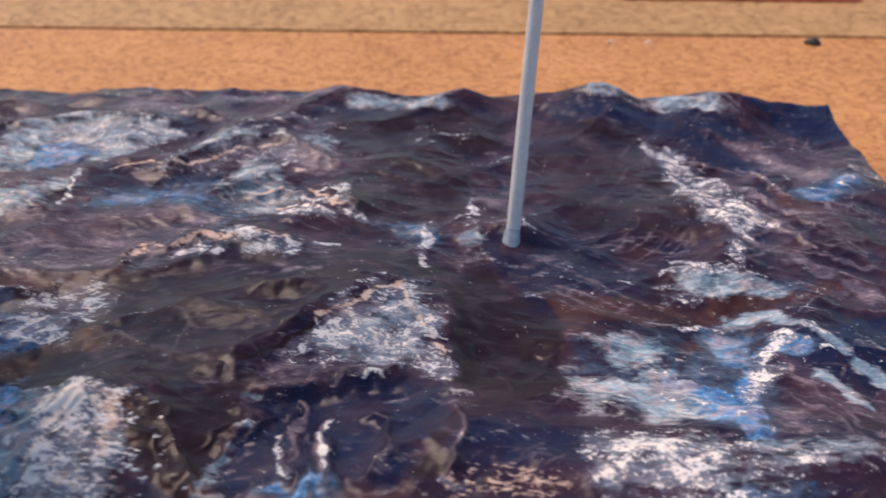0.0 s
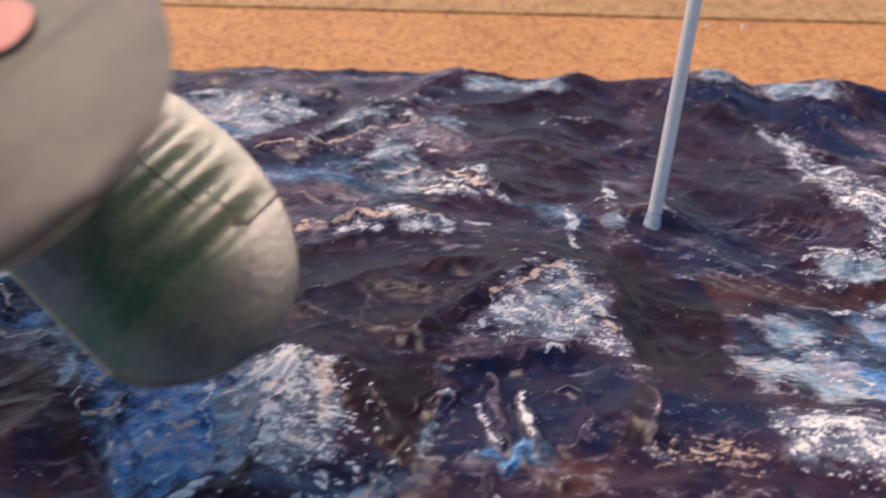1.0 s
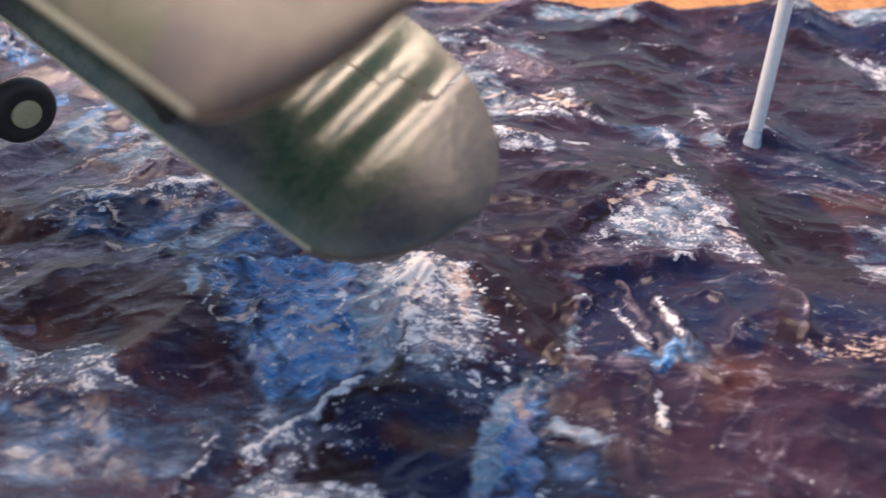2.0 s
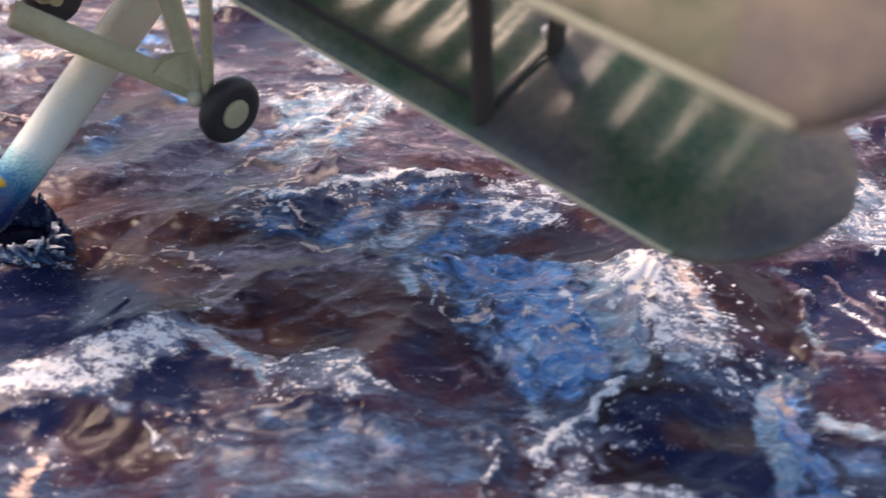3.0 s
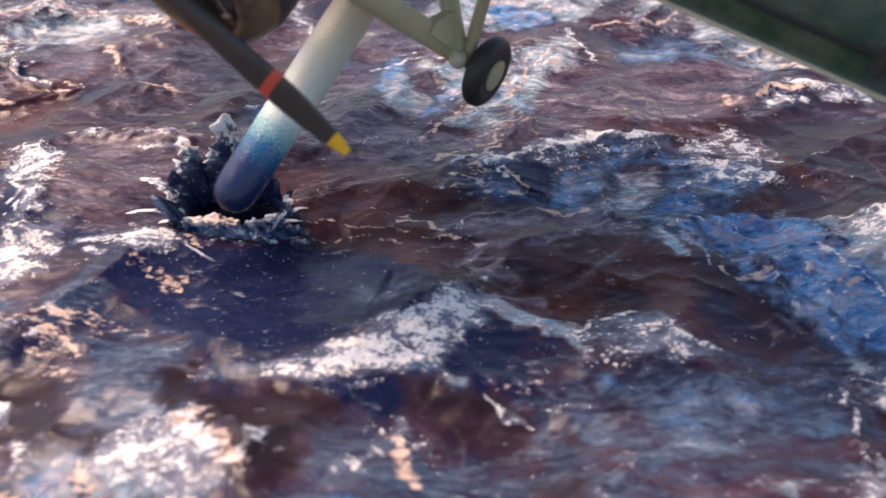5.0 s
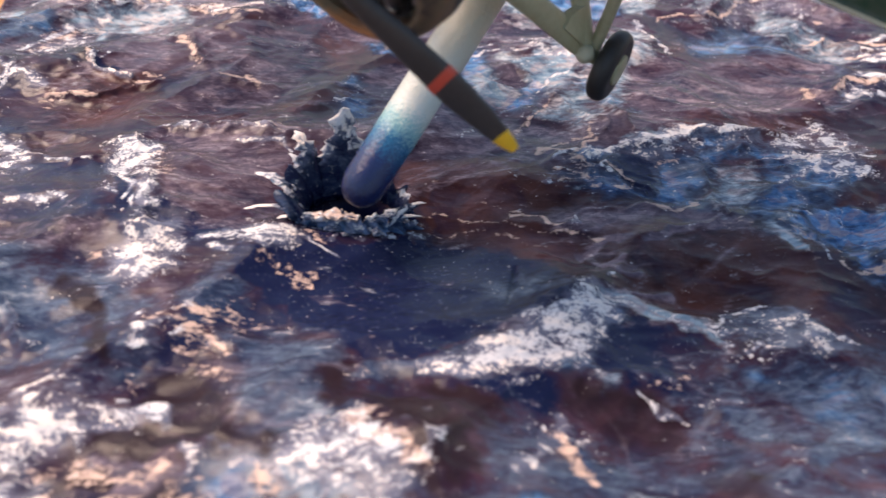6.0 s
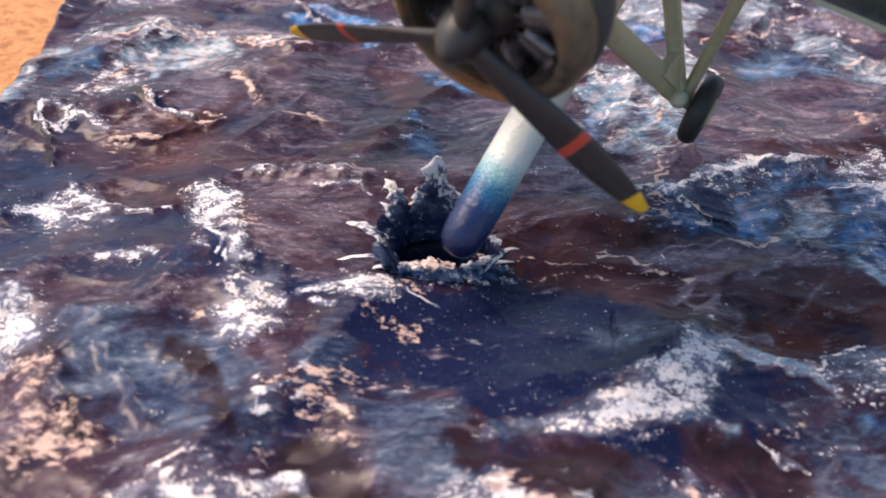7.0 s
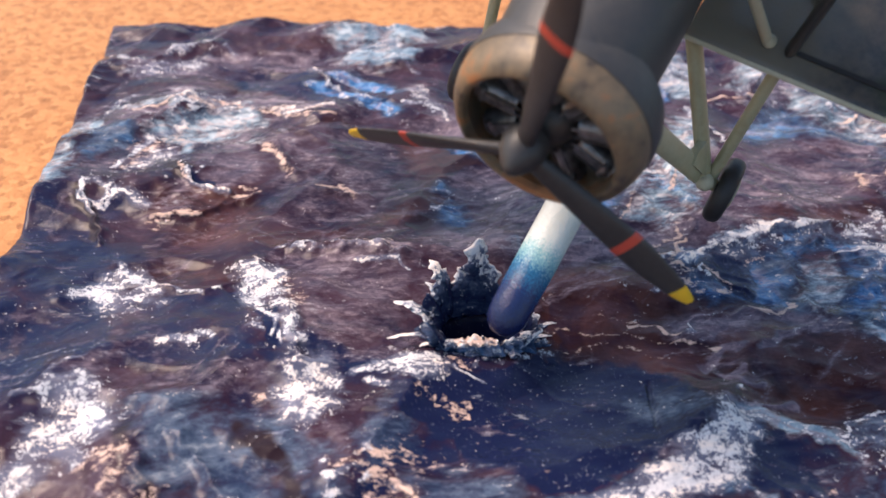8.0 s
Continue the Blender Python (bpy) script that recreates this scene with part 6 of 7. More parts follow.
qx, qy = gx + 0.5 * wob_x, gy + 0.5 * wob_y
ux, uy = 0.90 * qx + 0.43 * qy, -0.43 * qx + 0.90 * qy
vx, vy = 0.87 * qx - 0.50 * qy, 0.50 * qx + 0.87 * qy
tinted = np.clip(PAINT["pale"] + np.clip(2 * PAINT["blue"] - 0.7, 0, 1) + 0.5 * PAINT["grey"], 0, 1)
level = np.maximum(26.0 - 0.05 * (gy - 100.0), 15.0)
level -= 6.5 * np.clip((gx + 25) / 55, 0, 1) * np.clip((gy - 128) / 28, 0, 1) * np.clip((320 - gy) / 26, 0, 1)
swell = 3.6 * lattice_noise(qx / 85 + 3.3, qy / 52 + 1.7, 5) + 3.0 * ridge(ux / 62, uy / 34, 6) ** 1.5 - 1.5
crease = 2.0 * ridge(vx / 34, vy / 15, 7) * (0.35 + 0.65 * patchy(45, 21, -0.2, 0.3))
crease += 0.8 * ridge(ux / 16, uy / 6.5, 8) * patchy(30, 22, -0.1, 0.35)
# long hair-thin folds of the foil
hair = np.zeros_like(gx)
for turn, seed in ((0.45, 71), (-0.5, 74), (0.95, 77), (-0.1, 81)):
    along, across = math.cos(turn) * qx + math.sin(turn) * qy, -math.sin(turn) * qx + math.cos(turn) * qy
    bend = 0.35 * lattice_noise(gx / 22, gy / 22, seed)
    crease += (0.45 + 0.5 * tinted) * ridge(along / 46 + bend, across / 8.5 + bend, seed + 1) ** 5 * patchy(34, seed + 2, 0.15, 0.40)
    crease += 0.22 * ridge(along / 22 - bend, across / 4.0, seed + 3) ** 4 * patchy(26, seed + 4, 0.25, 0.45)
    hair = np.maximum(hair, ridge(along / 46 + bend, across / 8.5 + bend, seed + 1) ** 9 * patchy(30, seed + 5, -0.05, 0.3))
    hair = np.maximum(hair, 0.8 * ridge(along / 25 + bend, across / 4.5 - bend, seed + 6) ** 9 * patchy(24, seed + 7, 0.1, 0.4))
wx = gx + 7 * lattice_noise(gx / 34, gy / 34, 41) + 0.9 * lattice_noise(gx / 8, gy / 8, 42)
wy = gy + 7 * lattice_noise(gx / 34, gy / 34, 43) + 0.9 * lattice_noise(gx / 8, gy / 8, 44)
crumple = 1.7 * facets((0.8 * wx + 0.6 * wy) / 26, (0.8 * wy - 0.6 * wx) / 13, 45)
crumple += 1.3 * facets((0.9 * wx - 0.4 * wy) / 13, (0.9 * wy + 0.4 * wx) / 7, 46) * patchy(34, 47, -0.15, 0.25)
crumple += tinted * (1.5 * facets((wx + 0.5 * wy) / 10, (wy - 0.2 * wx) / 6.5, 61) + 0.5 * facets((0.8 * wx - 0.6 * wy) / 5.0, (0.8 * wy + 0.6 * wx) / 3.2, 62))
crumple *= 1 - hill(-75, 183, 48, 26, 0.7) - hill(-128, 138, 26, 14, 0.6)
crests = hill(12, 172, 22, 15, 3.5) + hill(-45, 132, 15, 13, 3.5) + hill(-182, 78, 15, 10, 2.5) + hill(62, 127, 20, 9, 2.5) - hill(-25, 92, 22, 10, 4) - hill(-150, 140, 30, 12, 2)
crests += hill(-205, 128, 14, 9, 3) + hill(-142, 109, 12, 8, 3) + hill(-228, 140, 14, 28, 2.3) - hill(-38, 243, 30, 22, 4) - hill(-82, 138, 20, 13, 3.5) + hill(-44, 136, 10, 8, 2)
crests += hill(38, 221, 13, 11, 4.5) - hill(-8, 140, 14, 9, 3) - hill(-27, 100, 12, 10, 2.5) - hill(46, 161, 20, 10, 3.5)
crests -= hill(-152, 84, 18, 9, 4.0) + hill(-122, 88, 18, 9, 3.5)
gz = level + swell + 0.75 * crease + crumple + crests + folds + rise - 2.2


def blurred(z, cells):
    """Mean over a square of 2 x cells + 1."""
    w = 2 * cells + 1
    for axis in (0, 1):
        pad = [(0, 0), (0, 0)]
        pad[axis] = (cells + 1, cells)
        c = np.cumsum(np.pad(z, pad, mode="edge"), axis=axis)
        n = z.shape[axis]
        z = (np.take(c, range(w, w + n), axis=axis) - np.take(c, range(0, n), axis=axis)) / w
    return z


# ridges get dry-brushed grey and white, partly as painted highlights; hollows get navy
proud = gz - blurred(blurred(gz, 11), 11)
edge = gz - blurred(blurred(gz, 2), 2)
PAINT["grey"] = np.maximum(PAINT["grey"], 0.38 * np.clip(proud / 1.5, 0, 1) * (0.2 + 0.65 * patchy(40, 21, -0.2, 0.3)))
# dry-brushed highlights along the hair-thin folds, put into the colour
hair = hair * np.clip(0.2 + mottle, 0, 1.2)
PAINT["grey"] = np.maximum(PAINT["grey"], 0.48 * hair * np.clip(1.3 - PAINT["navy"], 0.2, 1))
PAINT["foam"] = np.maximum(PAINT["foam"], 0.6 * hair * tinted)
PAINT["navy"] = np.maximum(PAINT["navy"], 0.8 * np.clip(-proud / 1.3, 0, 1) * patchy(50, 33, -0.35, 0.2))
# white on the sharpest edges: crease highlights painted in
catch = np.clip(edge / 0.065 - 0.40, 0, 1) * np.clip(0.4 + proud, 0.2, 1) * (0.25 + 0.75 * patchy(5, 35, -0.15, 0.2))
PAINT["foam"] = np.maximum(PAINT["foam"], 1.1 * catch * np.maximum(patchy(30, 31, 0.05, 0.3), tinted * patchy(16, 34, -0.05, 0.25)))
rim = np.minimum(np.minimum(gx - WX0, WX1 - gx), WY1 - gy)
fall = np.clip(rim / 3.5, 0, 1)
gz = gz * (1 - (1 - fall) ** 4) + 0.4
groove = np.abs((gx + 154 - 0.27 * (gy - 118.5))) / 0.45
gz = gz - 1.0 * np.exp(-groove ** 2) * np.clip(4 - np.abs(gy - 118.5) / 2, 0, 1)
hole = np.hypot(gx + 185, (gy - 142) * np.where(gy < 142, 1.25, 1.0))
PAINT["navy"] = np.maximum(PAINT["navy"], np.clip(2.2 - hole / 7.0, 0, 1))
for k in ("foam", "peach", "brown", "grey", "pale", "dark"):
    PAINT[k] *= np.clip(hole / 4.0 - 1.6, 0, 1)
gz = gz - 9.0 * np.exp(-(hole / 6.8) ** 4)


def grid_mesh(name, x, y, z):
    rows, cols = x.shape
    me = bpy.data.meshes.new(name)
    idx = np.arange(rows * cols).reshape(rows, cols)
    quads = np.stack((idx[:-1, :-1], idx[:-1, 1:], idx[1:, 1:], idx[1:, :-1]), -1).reshape(-1, 4)
    me.vertices.add(rows * cols)
    me.vertices.foreach_set("co", (np.stack((x, y, z), -1) * 0.001).astype(np.float32).ravel())
    me.loops.add(quads.size)
    me.loops.foreach_set("vertex_index", quads.ravel().astype(np.int32))
    me.polygons.add(len(quads))
    me.polygons.foreach_set("loop_start", np.arange(0, quads.size, 4, dtype=np.int32))
    me.polygons.foreach_set("use_smooth", np.ones(len(quads), dtype=bool))
    me.update(calc_edges=True)
    return me


sea_mesh = grid_mesh("sea", gx, gy, gz)
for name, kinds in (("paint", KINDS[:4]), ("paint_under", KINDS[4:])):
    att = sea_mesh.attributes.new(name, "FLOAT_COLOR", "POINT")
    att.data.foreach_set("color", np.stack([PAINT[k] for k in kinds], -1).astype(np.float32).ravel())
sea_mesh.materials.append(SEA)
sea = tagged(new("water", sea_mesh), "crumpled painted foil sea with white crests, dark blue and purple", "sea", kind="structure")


# ---------------------------------------------------------------- the splash round the torpedo's nose
splash = tagged(new("splash"), "ragged dark blue and white water splash around the torpedo nose", "splash")
splash.location = (-0.1845, 0.141, 0.0)


def brushed(name, bm, paints, parent):
    """A piece of splash; paints gives (foam, pale, blue, brown), (navy, grey, dark, peach) for each corner in turn."""
    bm.verts.ensure_lookup_table()
    for layer, k in (("paint", 0), ("paint_under", 1)):
        lay = bm.verts.layers.float_color.new(layer)
        for v, p in zip(bm.verts, paints):
            v[lay] = p[k]
    return part(name, bm, SEA, parent)


def water_wall():
    """The thrown-up ring of water, torn, leaning and lumpy."""
    n, m = 220, 14
    th = np.linspace(0, 2 * np.pi, n, endpoint=False)
    deg = np.degrees(th)
    lip, reach = 1.0 + 0 * th, 0.6 + 0 * th
    for at, high, wide, out in ((90, 12.0, 22, 0.4), (60, 6.0, 10, 0.6), (128, 8.0, 18, 1.5), (158, 6.5, 16, 2.6), (188, 3.6, 12, 3.2), (216, 4.0, 14, 3.6), (240, 3.6, 14, 2.6), (268, 4.2, 14, 1.6), (294, 3.4, 12, 2.0), (322, 3.4, 10, 2.6), (346, 3.2, 9, 3.2), (14, 3.6, 14, 0.8), (36, 5.6, 14, 0.4)):
        d = (deg - at + 180) % 360 - 180
        g = np.exp(-np.abs(d / wide) ** 1.6)
        lip, reach = np.maximum(lip, 0.8 + high * g), np.maximum(reach, 0.6 + out * g)
    cx, cy = np.cos(th), np.sin(th)
    lip = lip * (1 + 0.75 * lattice_noise(cx * 3.1 + 5, cy * 3.1, 41) + 0.8 * lattice_noise(cx * 7.3, cy * 7.3 + 2, 42)) + 1.3 * lattice_noise(cx * 11, cy * 11, 45) + 1.6 * lattice_noise(cx * 19 + 7, cy * 19, 48)
    bend = 2.6 * lattice_noise(cx * 2.2, cy * 2.2 + 9, 43) + 1.7 * lattice_noise(cx * 5.3 + 3, cy * 5.3, 44)
    patch = np.clip(0.55 + 1.9 * lattice_noise(cx * 3.7 + 1.3, cy * 3.7, 49), 0.1, 1.2)
    bm, paints, rings = bmesh.new(), [], []
    for side in (1, -1):
        for k in range(m) if side == 1 else range(m - 1, -1, -1):
            v = k / (m - 1)
            lump = 1.5 * lattice_noise(cx * 6.0, cy * 6.0 + 2.3 * v, 46) + 0.8 * lattice_noise(cx * 13.0 + 4 * v, cy * 13.0, 47)
            thick = (1.6 * (1 - v) + 0.35) * (1 + 0.5 * lump)
            r = 9.2 + reach * v ** 2 * 1.3 + 3.0 * (1 - v) ** 2 + side * thick + bend * (0.3 + v) + 0.8 * lump
            z = 20.5 + (lip + 3.0) * v + 0.7 * lump * v
            ring = []
            for i in range(n):
                ring.append(bm.verts.new(Vector((r[i] * cx[i], (0.88 if cy[i] > 0 else 0.48) * r[i] * cy[i], z[i])) * 0.001))
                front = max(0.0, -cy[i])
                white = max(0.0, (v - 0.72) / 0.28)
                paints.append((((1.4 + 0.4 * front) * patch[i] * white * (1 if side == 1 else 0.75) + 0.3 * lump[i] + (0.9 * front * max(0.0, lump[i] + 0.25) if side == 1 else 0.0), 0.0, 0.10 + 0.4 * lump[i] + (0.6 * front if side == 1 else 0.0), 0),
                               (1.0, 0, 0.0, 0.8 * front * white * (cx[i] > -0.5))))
            rings.append(ring)
    for a, b in zip(rings, rings[1:]):
        for i in range(n):
            bm.faces.new((a[i], a[(i + 1) % n], b[(i + 1) % n], b[i]))
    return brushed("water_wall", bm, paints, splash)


def spike(turn, radius, high, curl, wide, seed):
    """A torn tongue of water: broad flat foot, curled, jagged white tip."""
    rng = random.Random(seed)
    a = math.radians(turn)
    deep = 0.88 if math.sin(a) > 0 else 0.48
    out, across = Vector((math.cos(a), deep * math.sin(a), 0)), Vector((-math.sin(a), deep * math.cos(a), 0))
    n, rings, paints, drift = 16, [], [], rng.uniform(-1.6, 1.6)
    for k in range(n + 1):
        v = k / n
        mid = out * (radius + curl * v ** 2.2 + rng.uniform(-0.35, 0.35) * v) + across * (drift * v * v + rng.uniform(-0.45, 0.45)) + Vector((0, 0, 22.5 + high * math.sin(1.35 * v) - max(0.0, abs(curl) - 3) * 0.35 * v ** 4))
        w = wide * (1 - v ** 2.6) ** 0.7 * (1 + rng.uniform(-0.5, 0.35)) + 0.2
        t = 0.9 * (1 - v) + 0.22 + rng.uniform(-0.08, 0.1)
        ring = []
        for i in range(12):
            b = 2 * math.pi * i / 12
            ring.append(mid + across * (w * math.cos(b)) + (out + Vector((0, 0, -0.25))) * (t * math.sin(b) * (1 + 0.35 * rng.uniform(-1, 1))))
            f = 1.9 * max(0.0, v - 0.35) / 0.65 + 0.5 * abs(math.cos(b)) ** 3 * v + rng.uniform(-0.3, 0.25)
            paints.append(((max(0.0, f), 0.0, 0.32, 0), (1.0, 0, 0.0, 0)))
        rings.append(ring)
    return brushed("spike", loft(rings), paints, splash)


water_wall()
for k, (turn, radius, high, curl, wide) in enumerate(((99, 9.4, 21.0, 0.6, 3.0), (88, 9.2, 17.0, 0.2, 2.2), (70, 9.2, 14.0, 0.6, 2.0), (114, 9.8, 13.0, 1.2, 2.4), (136, 10.2, 15.5, 5.2, 2.6), (148, 10.4, 11.5, 3.5, 2.0), (172, 10.8, 7.5, 5.0, 2.2), (190, 11.0, 5.2, 3.0, 1.7), (348, 11.0, 5.0, 4.4, 1.3), (332, 11.2, 3.0, 4.2, 1.2), (205, 11.4, 3.2, 4.6, 1.4), (166, 11.2, 9.5, 8.5, 2.0), (196, 11.6, 6.0, 9.5, 1.6))):
    spike(turn, radius, high, curl, wide, 60 + k)


def foam_lump(x, y, z, size, seed, warm):
    """A small clot of foam paste."""
    bm = bmesh.new()
    bmesh.ops.create_icosphere(bm, subdivisions=3, radius=1.0)
    paints = []
    for v in bm.verts:
        p = np.array([v.co.x * 1.3 + seed]), np.array([v.co.y * 1.3 + v.co.z])
        q = np.array([v.co.x * 3.1 + seed]), np.array([v.co.y * 3.1 + 2 * v.co.z])
        k = 1 + 0.7 * float(lattice_noise(*p, 51)[0]) + 0.5 * float(lattice_noise(*q, 52)[0])
        v.co = Vector((x + v.co.x * size * 1.5 * k, y + v.co.y * size * k, z + v.co.z * size * 0.7 * k)) * 0.001
        paints.append(((0.75 + 0.9 * (k - 1), 0, 0.4, 0), (0.5, 0, 0, 1.1 if warm else 0)))
    return brushed("foam_lump", bm, paints, splash)


rng = random.Random(12)
for k in range(16):
    a = math.radians(rng.uniform(196, 342))
    r = rng.uniform(8.0, 14.0)
    foam_lump(r * math.cos(a), 0.62 * r * math.sin(a), 23.6 + rng.uniform(-0.8, 0.8), rng.uniform(0.35, 0.9), 3.7 * k, k % 3 == 0)
for k, (x, y, z, size) in enumerate(((-5.2, -5.0, 26.6, 1.3), (-2.6, -5.4, 27.0, 1.5), (0.2, -5.4, 26.4, 1.2), (-7.6, -4.4, 26.0, 1.2), (6.0, -4.8, 25.8, 1.1), (8.6, -3.8, 26.2, 1.0))):
    foam_lump(x, y, z, size, 91.0 + 2.3 * k, k < 3)


GLUE = painted("blue_glue", (0.16, 0.24, 0.33), (0.60, 0.62, 0.64), 0.25, grain=600, amount=0.9)
# ---------------------------------------------------------------- the thin stand
rod = tagged(new("stand_rod"), "thin light grey metal rod stuck into the painted sea", "rod")
rod.location = (0.0377, 0.2173, 0.016)
part("shaft", tube([(0, 0, -2), (3, 9, 48), (6.3, 19.1, 100), (11.4, 34.5, 180)], [2.0, 1.9, 1.9, 1.9]), ROD, rod)
part("glue_collar", tube([(-0.3, -1, -3), (-0.1, 0, 0.2), (0.2, 0.5, 1.6)], [2.7, 2.25, 1.93], 18), GLUE, rod, "blue painted glue around the rod's foot")


# ---------------------------------------------------------------- the torpedo
def torpedo_material():
    m, nt, bsdf = material("torpedo_paint")
    tc = nt.nodes.new("ShaderNodeTexCoord")
    sep = nt.nodes.new("ShaderNodeSeparateXYZ")
    nt.links.new(tc.outputs["Object"], sep.inputs[0])
    sp = noise_tex(nt, 2400, 2, 0.5)
    big = noise_tex(nt, 110, 3)
    f = maths(nt, "MULTIPLY", sep.outputs[0], -20.0)
    f = maths(nt, "MULTIPLY_ADD", maths(nt, "SUBTRACT", sp.outputs[0], 0.5), 0.18, f)
    f = maths(nt, "MULTIPLY_ADD", maths(nt, "SUBTRACT", big.outputs[0], 0.5), 0.10, f)
    r = ramp(nt, f, [(0.0, (0.008, 0.011, 0.048)), (0.18, (0.010, 0.024, 0.10)), (0.28, (0.022, 0.14, 0.28)), (0.36, (0.26, 0.48, 0.50)), (0.43, (0.66, 0.70, 0.66)), (1.0, (0.56, 0.50, 0.36))])
    nt.links.new(r.outputs[0], bsdf.inputs["Base Color"])
    bsdf.inputs["Roughness"].default_value = 0.26
    grit = noise_tex(nt, 1300, 3, 0.6)
    bump(nt, bsdf, maths(nt, "MULTIPLY_ADD", sp.outputs[0], 0.4, grit.outputs[0]), 0.45, 0.0005)
    return m


TORPEDO = torpedo_material()
torpedo = tagged(new("torpedo"), "white torpedo with a blue sprayed nose dipping into the splash", "torpedo")

# ---------------------------------------------------------------- the model aircraft
plane = tagged(new("model_biplane"), "weathered grey and green model biplane diving over the painted sea", "model aircraft")
AHEAD = Vector((-0.5734, -0.6555, -0.4914))
LEFT = Vector((0.8000, -0.5773, -0.1634))
UP = Vector((-0.1766, -0.4868, 0.8555))
HUB = Vector((-0.1888, 0.1190, 0.0825))
m3 = Matrix((AHEAD, LEFT, UP)).transposed()
plane.matrix_world = Matrix.Translation(HUB) @ m3.to_4x4()
nose = plane.matrix_world @ Vector((0.0135, 0.0046, -0.0500))
back = (m3 @ Vector((-0.986, 0.0, 0.168))).normalized()
side = (m3 @ Vector((0, 1, 0))).normalized()
mt = Matrix((-back, side, (-back).cross(side))).transposed().to_4x4()
torpedo.matrix_world = Matrix.Translation(nose) @ mt
prof = [(-0.05, 0.3), (-0.4, 1.9), (-1.2, 2.9), (-2.4, 3.7), (-4.0, 4.15), (-6.5, 4.3), (-60, 4.35), (-80, 4.35), (-95, 3.9), (-104, 2.7), (-110, 1.4)]
part("body", turned(prof), TORPEDO, torpedo)
for k in range(4):
    a = math.pi / 4 + k * math.pi / 2
    u, w = Vector((0, math.cos(a), math.sin(a))), Vector((0, -math.sin(a), math.cos(a)))
    rings = [[Vector((x, 0, 0)) + u * r + w * s for x, s in ((-97, -0.3), (-97, 0.3), (-108, 0.3), (-108, -0.3))] for r in (1.2, 6.2)]
    part("tail_fin", loft(rings), TORPEDO, torpedo)


def camouflage(name, rough, gloss, warm_sheen=0.0):
    """Grey and green upper-surface paint in soft-edged bands across the span."""
    m, nt, bsdf = material(name)
    tc = nt.nodes.new("ShaderNodeTexCoord")
    sep = nt.nodes.new("ShaderNodeSeparateXYZ")
    nt.links.new(tc.outputs["Object"], sep.inputs[0])
    warp = noise_tex(nt, 55, 3)
    fine = noise_tex(nt, 700, 4)
    big = noise_tex(nt, 120, 5)
    y = maths(nt, "ABSOLUTE", sep.outputs[1])
    y = maths(nt, "MULTIPLY_ADD", sep.outputs[0], -0.25, y)
    y = maths(nt, "MULTIPLY_ADD", maths(nt, "SUBTRACT", warp.outputs[0], 0.5), 0.03, y)
    f = maths(nt, "MULTIPLY", y, 5.0)
    # p: inboard paint lightened, standing in for side light and gloss missing there
    g, s, p = (0.030, 0.062, 0.036), (0.058, 0.060, 0.064), (0.17, 0.16, 0.128)
    r = ramp(nt, f, [(0.0, p), (0.20, p), (0.28, s), (0.30, s), (0.34, g), (0.52, g), (0.545, s), (0.60, s), (0.63, g), (0.700, g), (0.72, s)])
    worn = ramp(nt, maths(nt, "MULTIPLY_ADD", fine.outputs[0], 0.4, maths(nt, "MULTIPLY", big.outputs[0], 0.8)), [(0.5, (0, 0, 0)), (0.82, (0.55, 0.55, 0.55))])
    # the brown tint puts the upper wing's warm sheen into its colour
    c = mix(nt, worn.outputs[0], mix(nt, maths(nt, "MULTIPLY", big.outputs[0], 2.0 * warm_sheen), r.outputs[0], (0.20, 0.135, 0.088)), (0.18, 0.155, 0.115))
    nt.links.new(c, bsdf.inputs["Base Color"])
    bsdf.inputs["Roughness"].default_value, bsdf.inputs["Specular IOR Level"].default_value = rough, gloss
    bump(nt, bsdf, fine.outputs[0], 0.2, 0.0004)
    return m


CAMO = camouflage("camouflage_paint", 0.27, 0.34)
# upper wing: browner copy, with warm gloss painted in
SHEEN_CAMO = camouflage("sheen_camouflage_paint", 0.46, 0.16, 0.33)


def outline(y, le, te, tip, y_le, y_te, mid):
    """Leading and trailing edge at a distance y from the middle, with a rounded tip."""
    y = min(abs(y), tip - 0.05)
    a, b = le, te
    if y > y_le:
        a = mid + (le - mid) * (1 - ((y - y_le) / (tip - y_le)) ** 1.5) ** 0.56
    if y > y_te:
        b = mid + (te - mid) * math.sqrt(1 - ((y - y_te) / (tip - y_te)) ** 2)
    return a, b


def profile(c):
    return 2.6 * (1.45 * math.sqrt(max(c, 0)) - 0.63 * c - 1.76 * c ** 2 + 1.42 * c ** 3 - 0.48 * c ** 4)


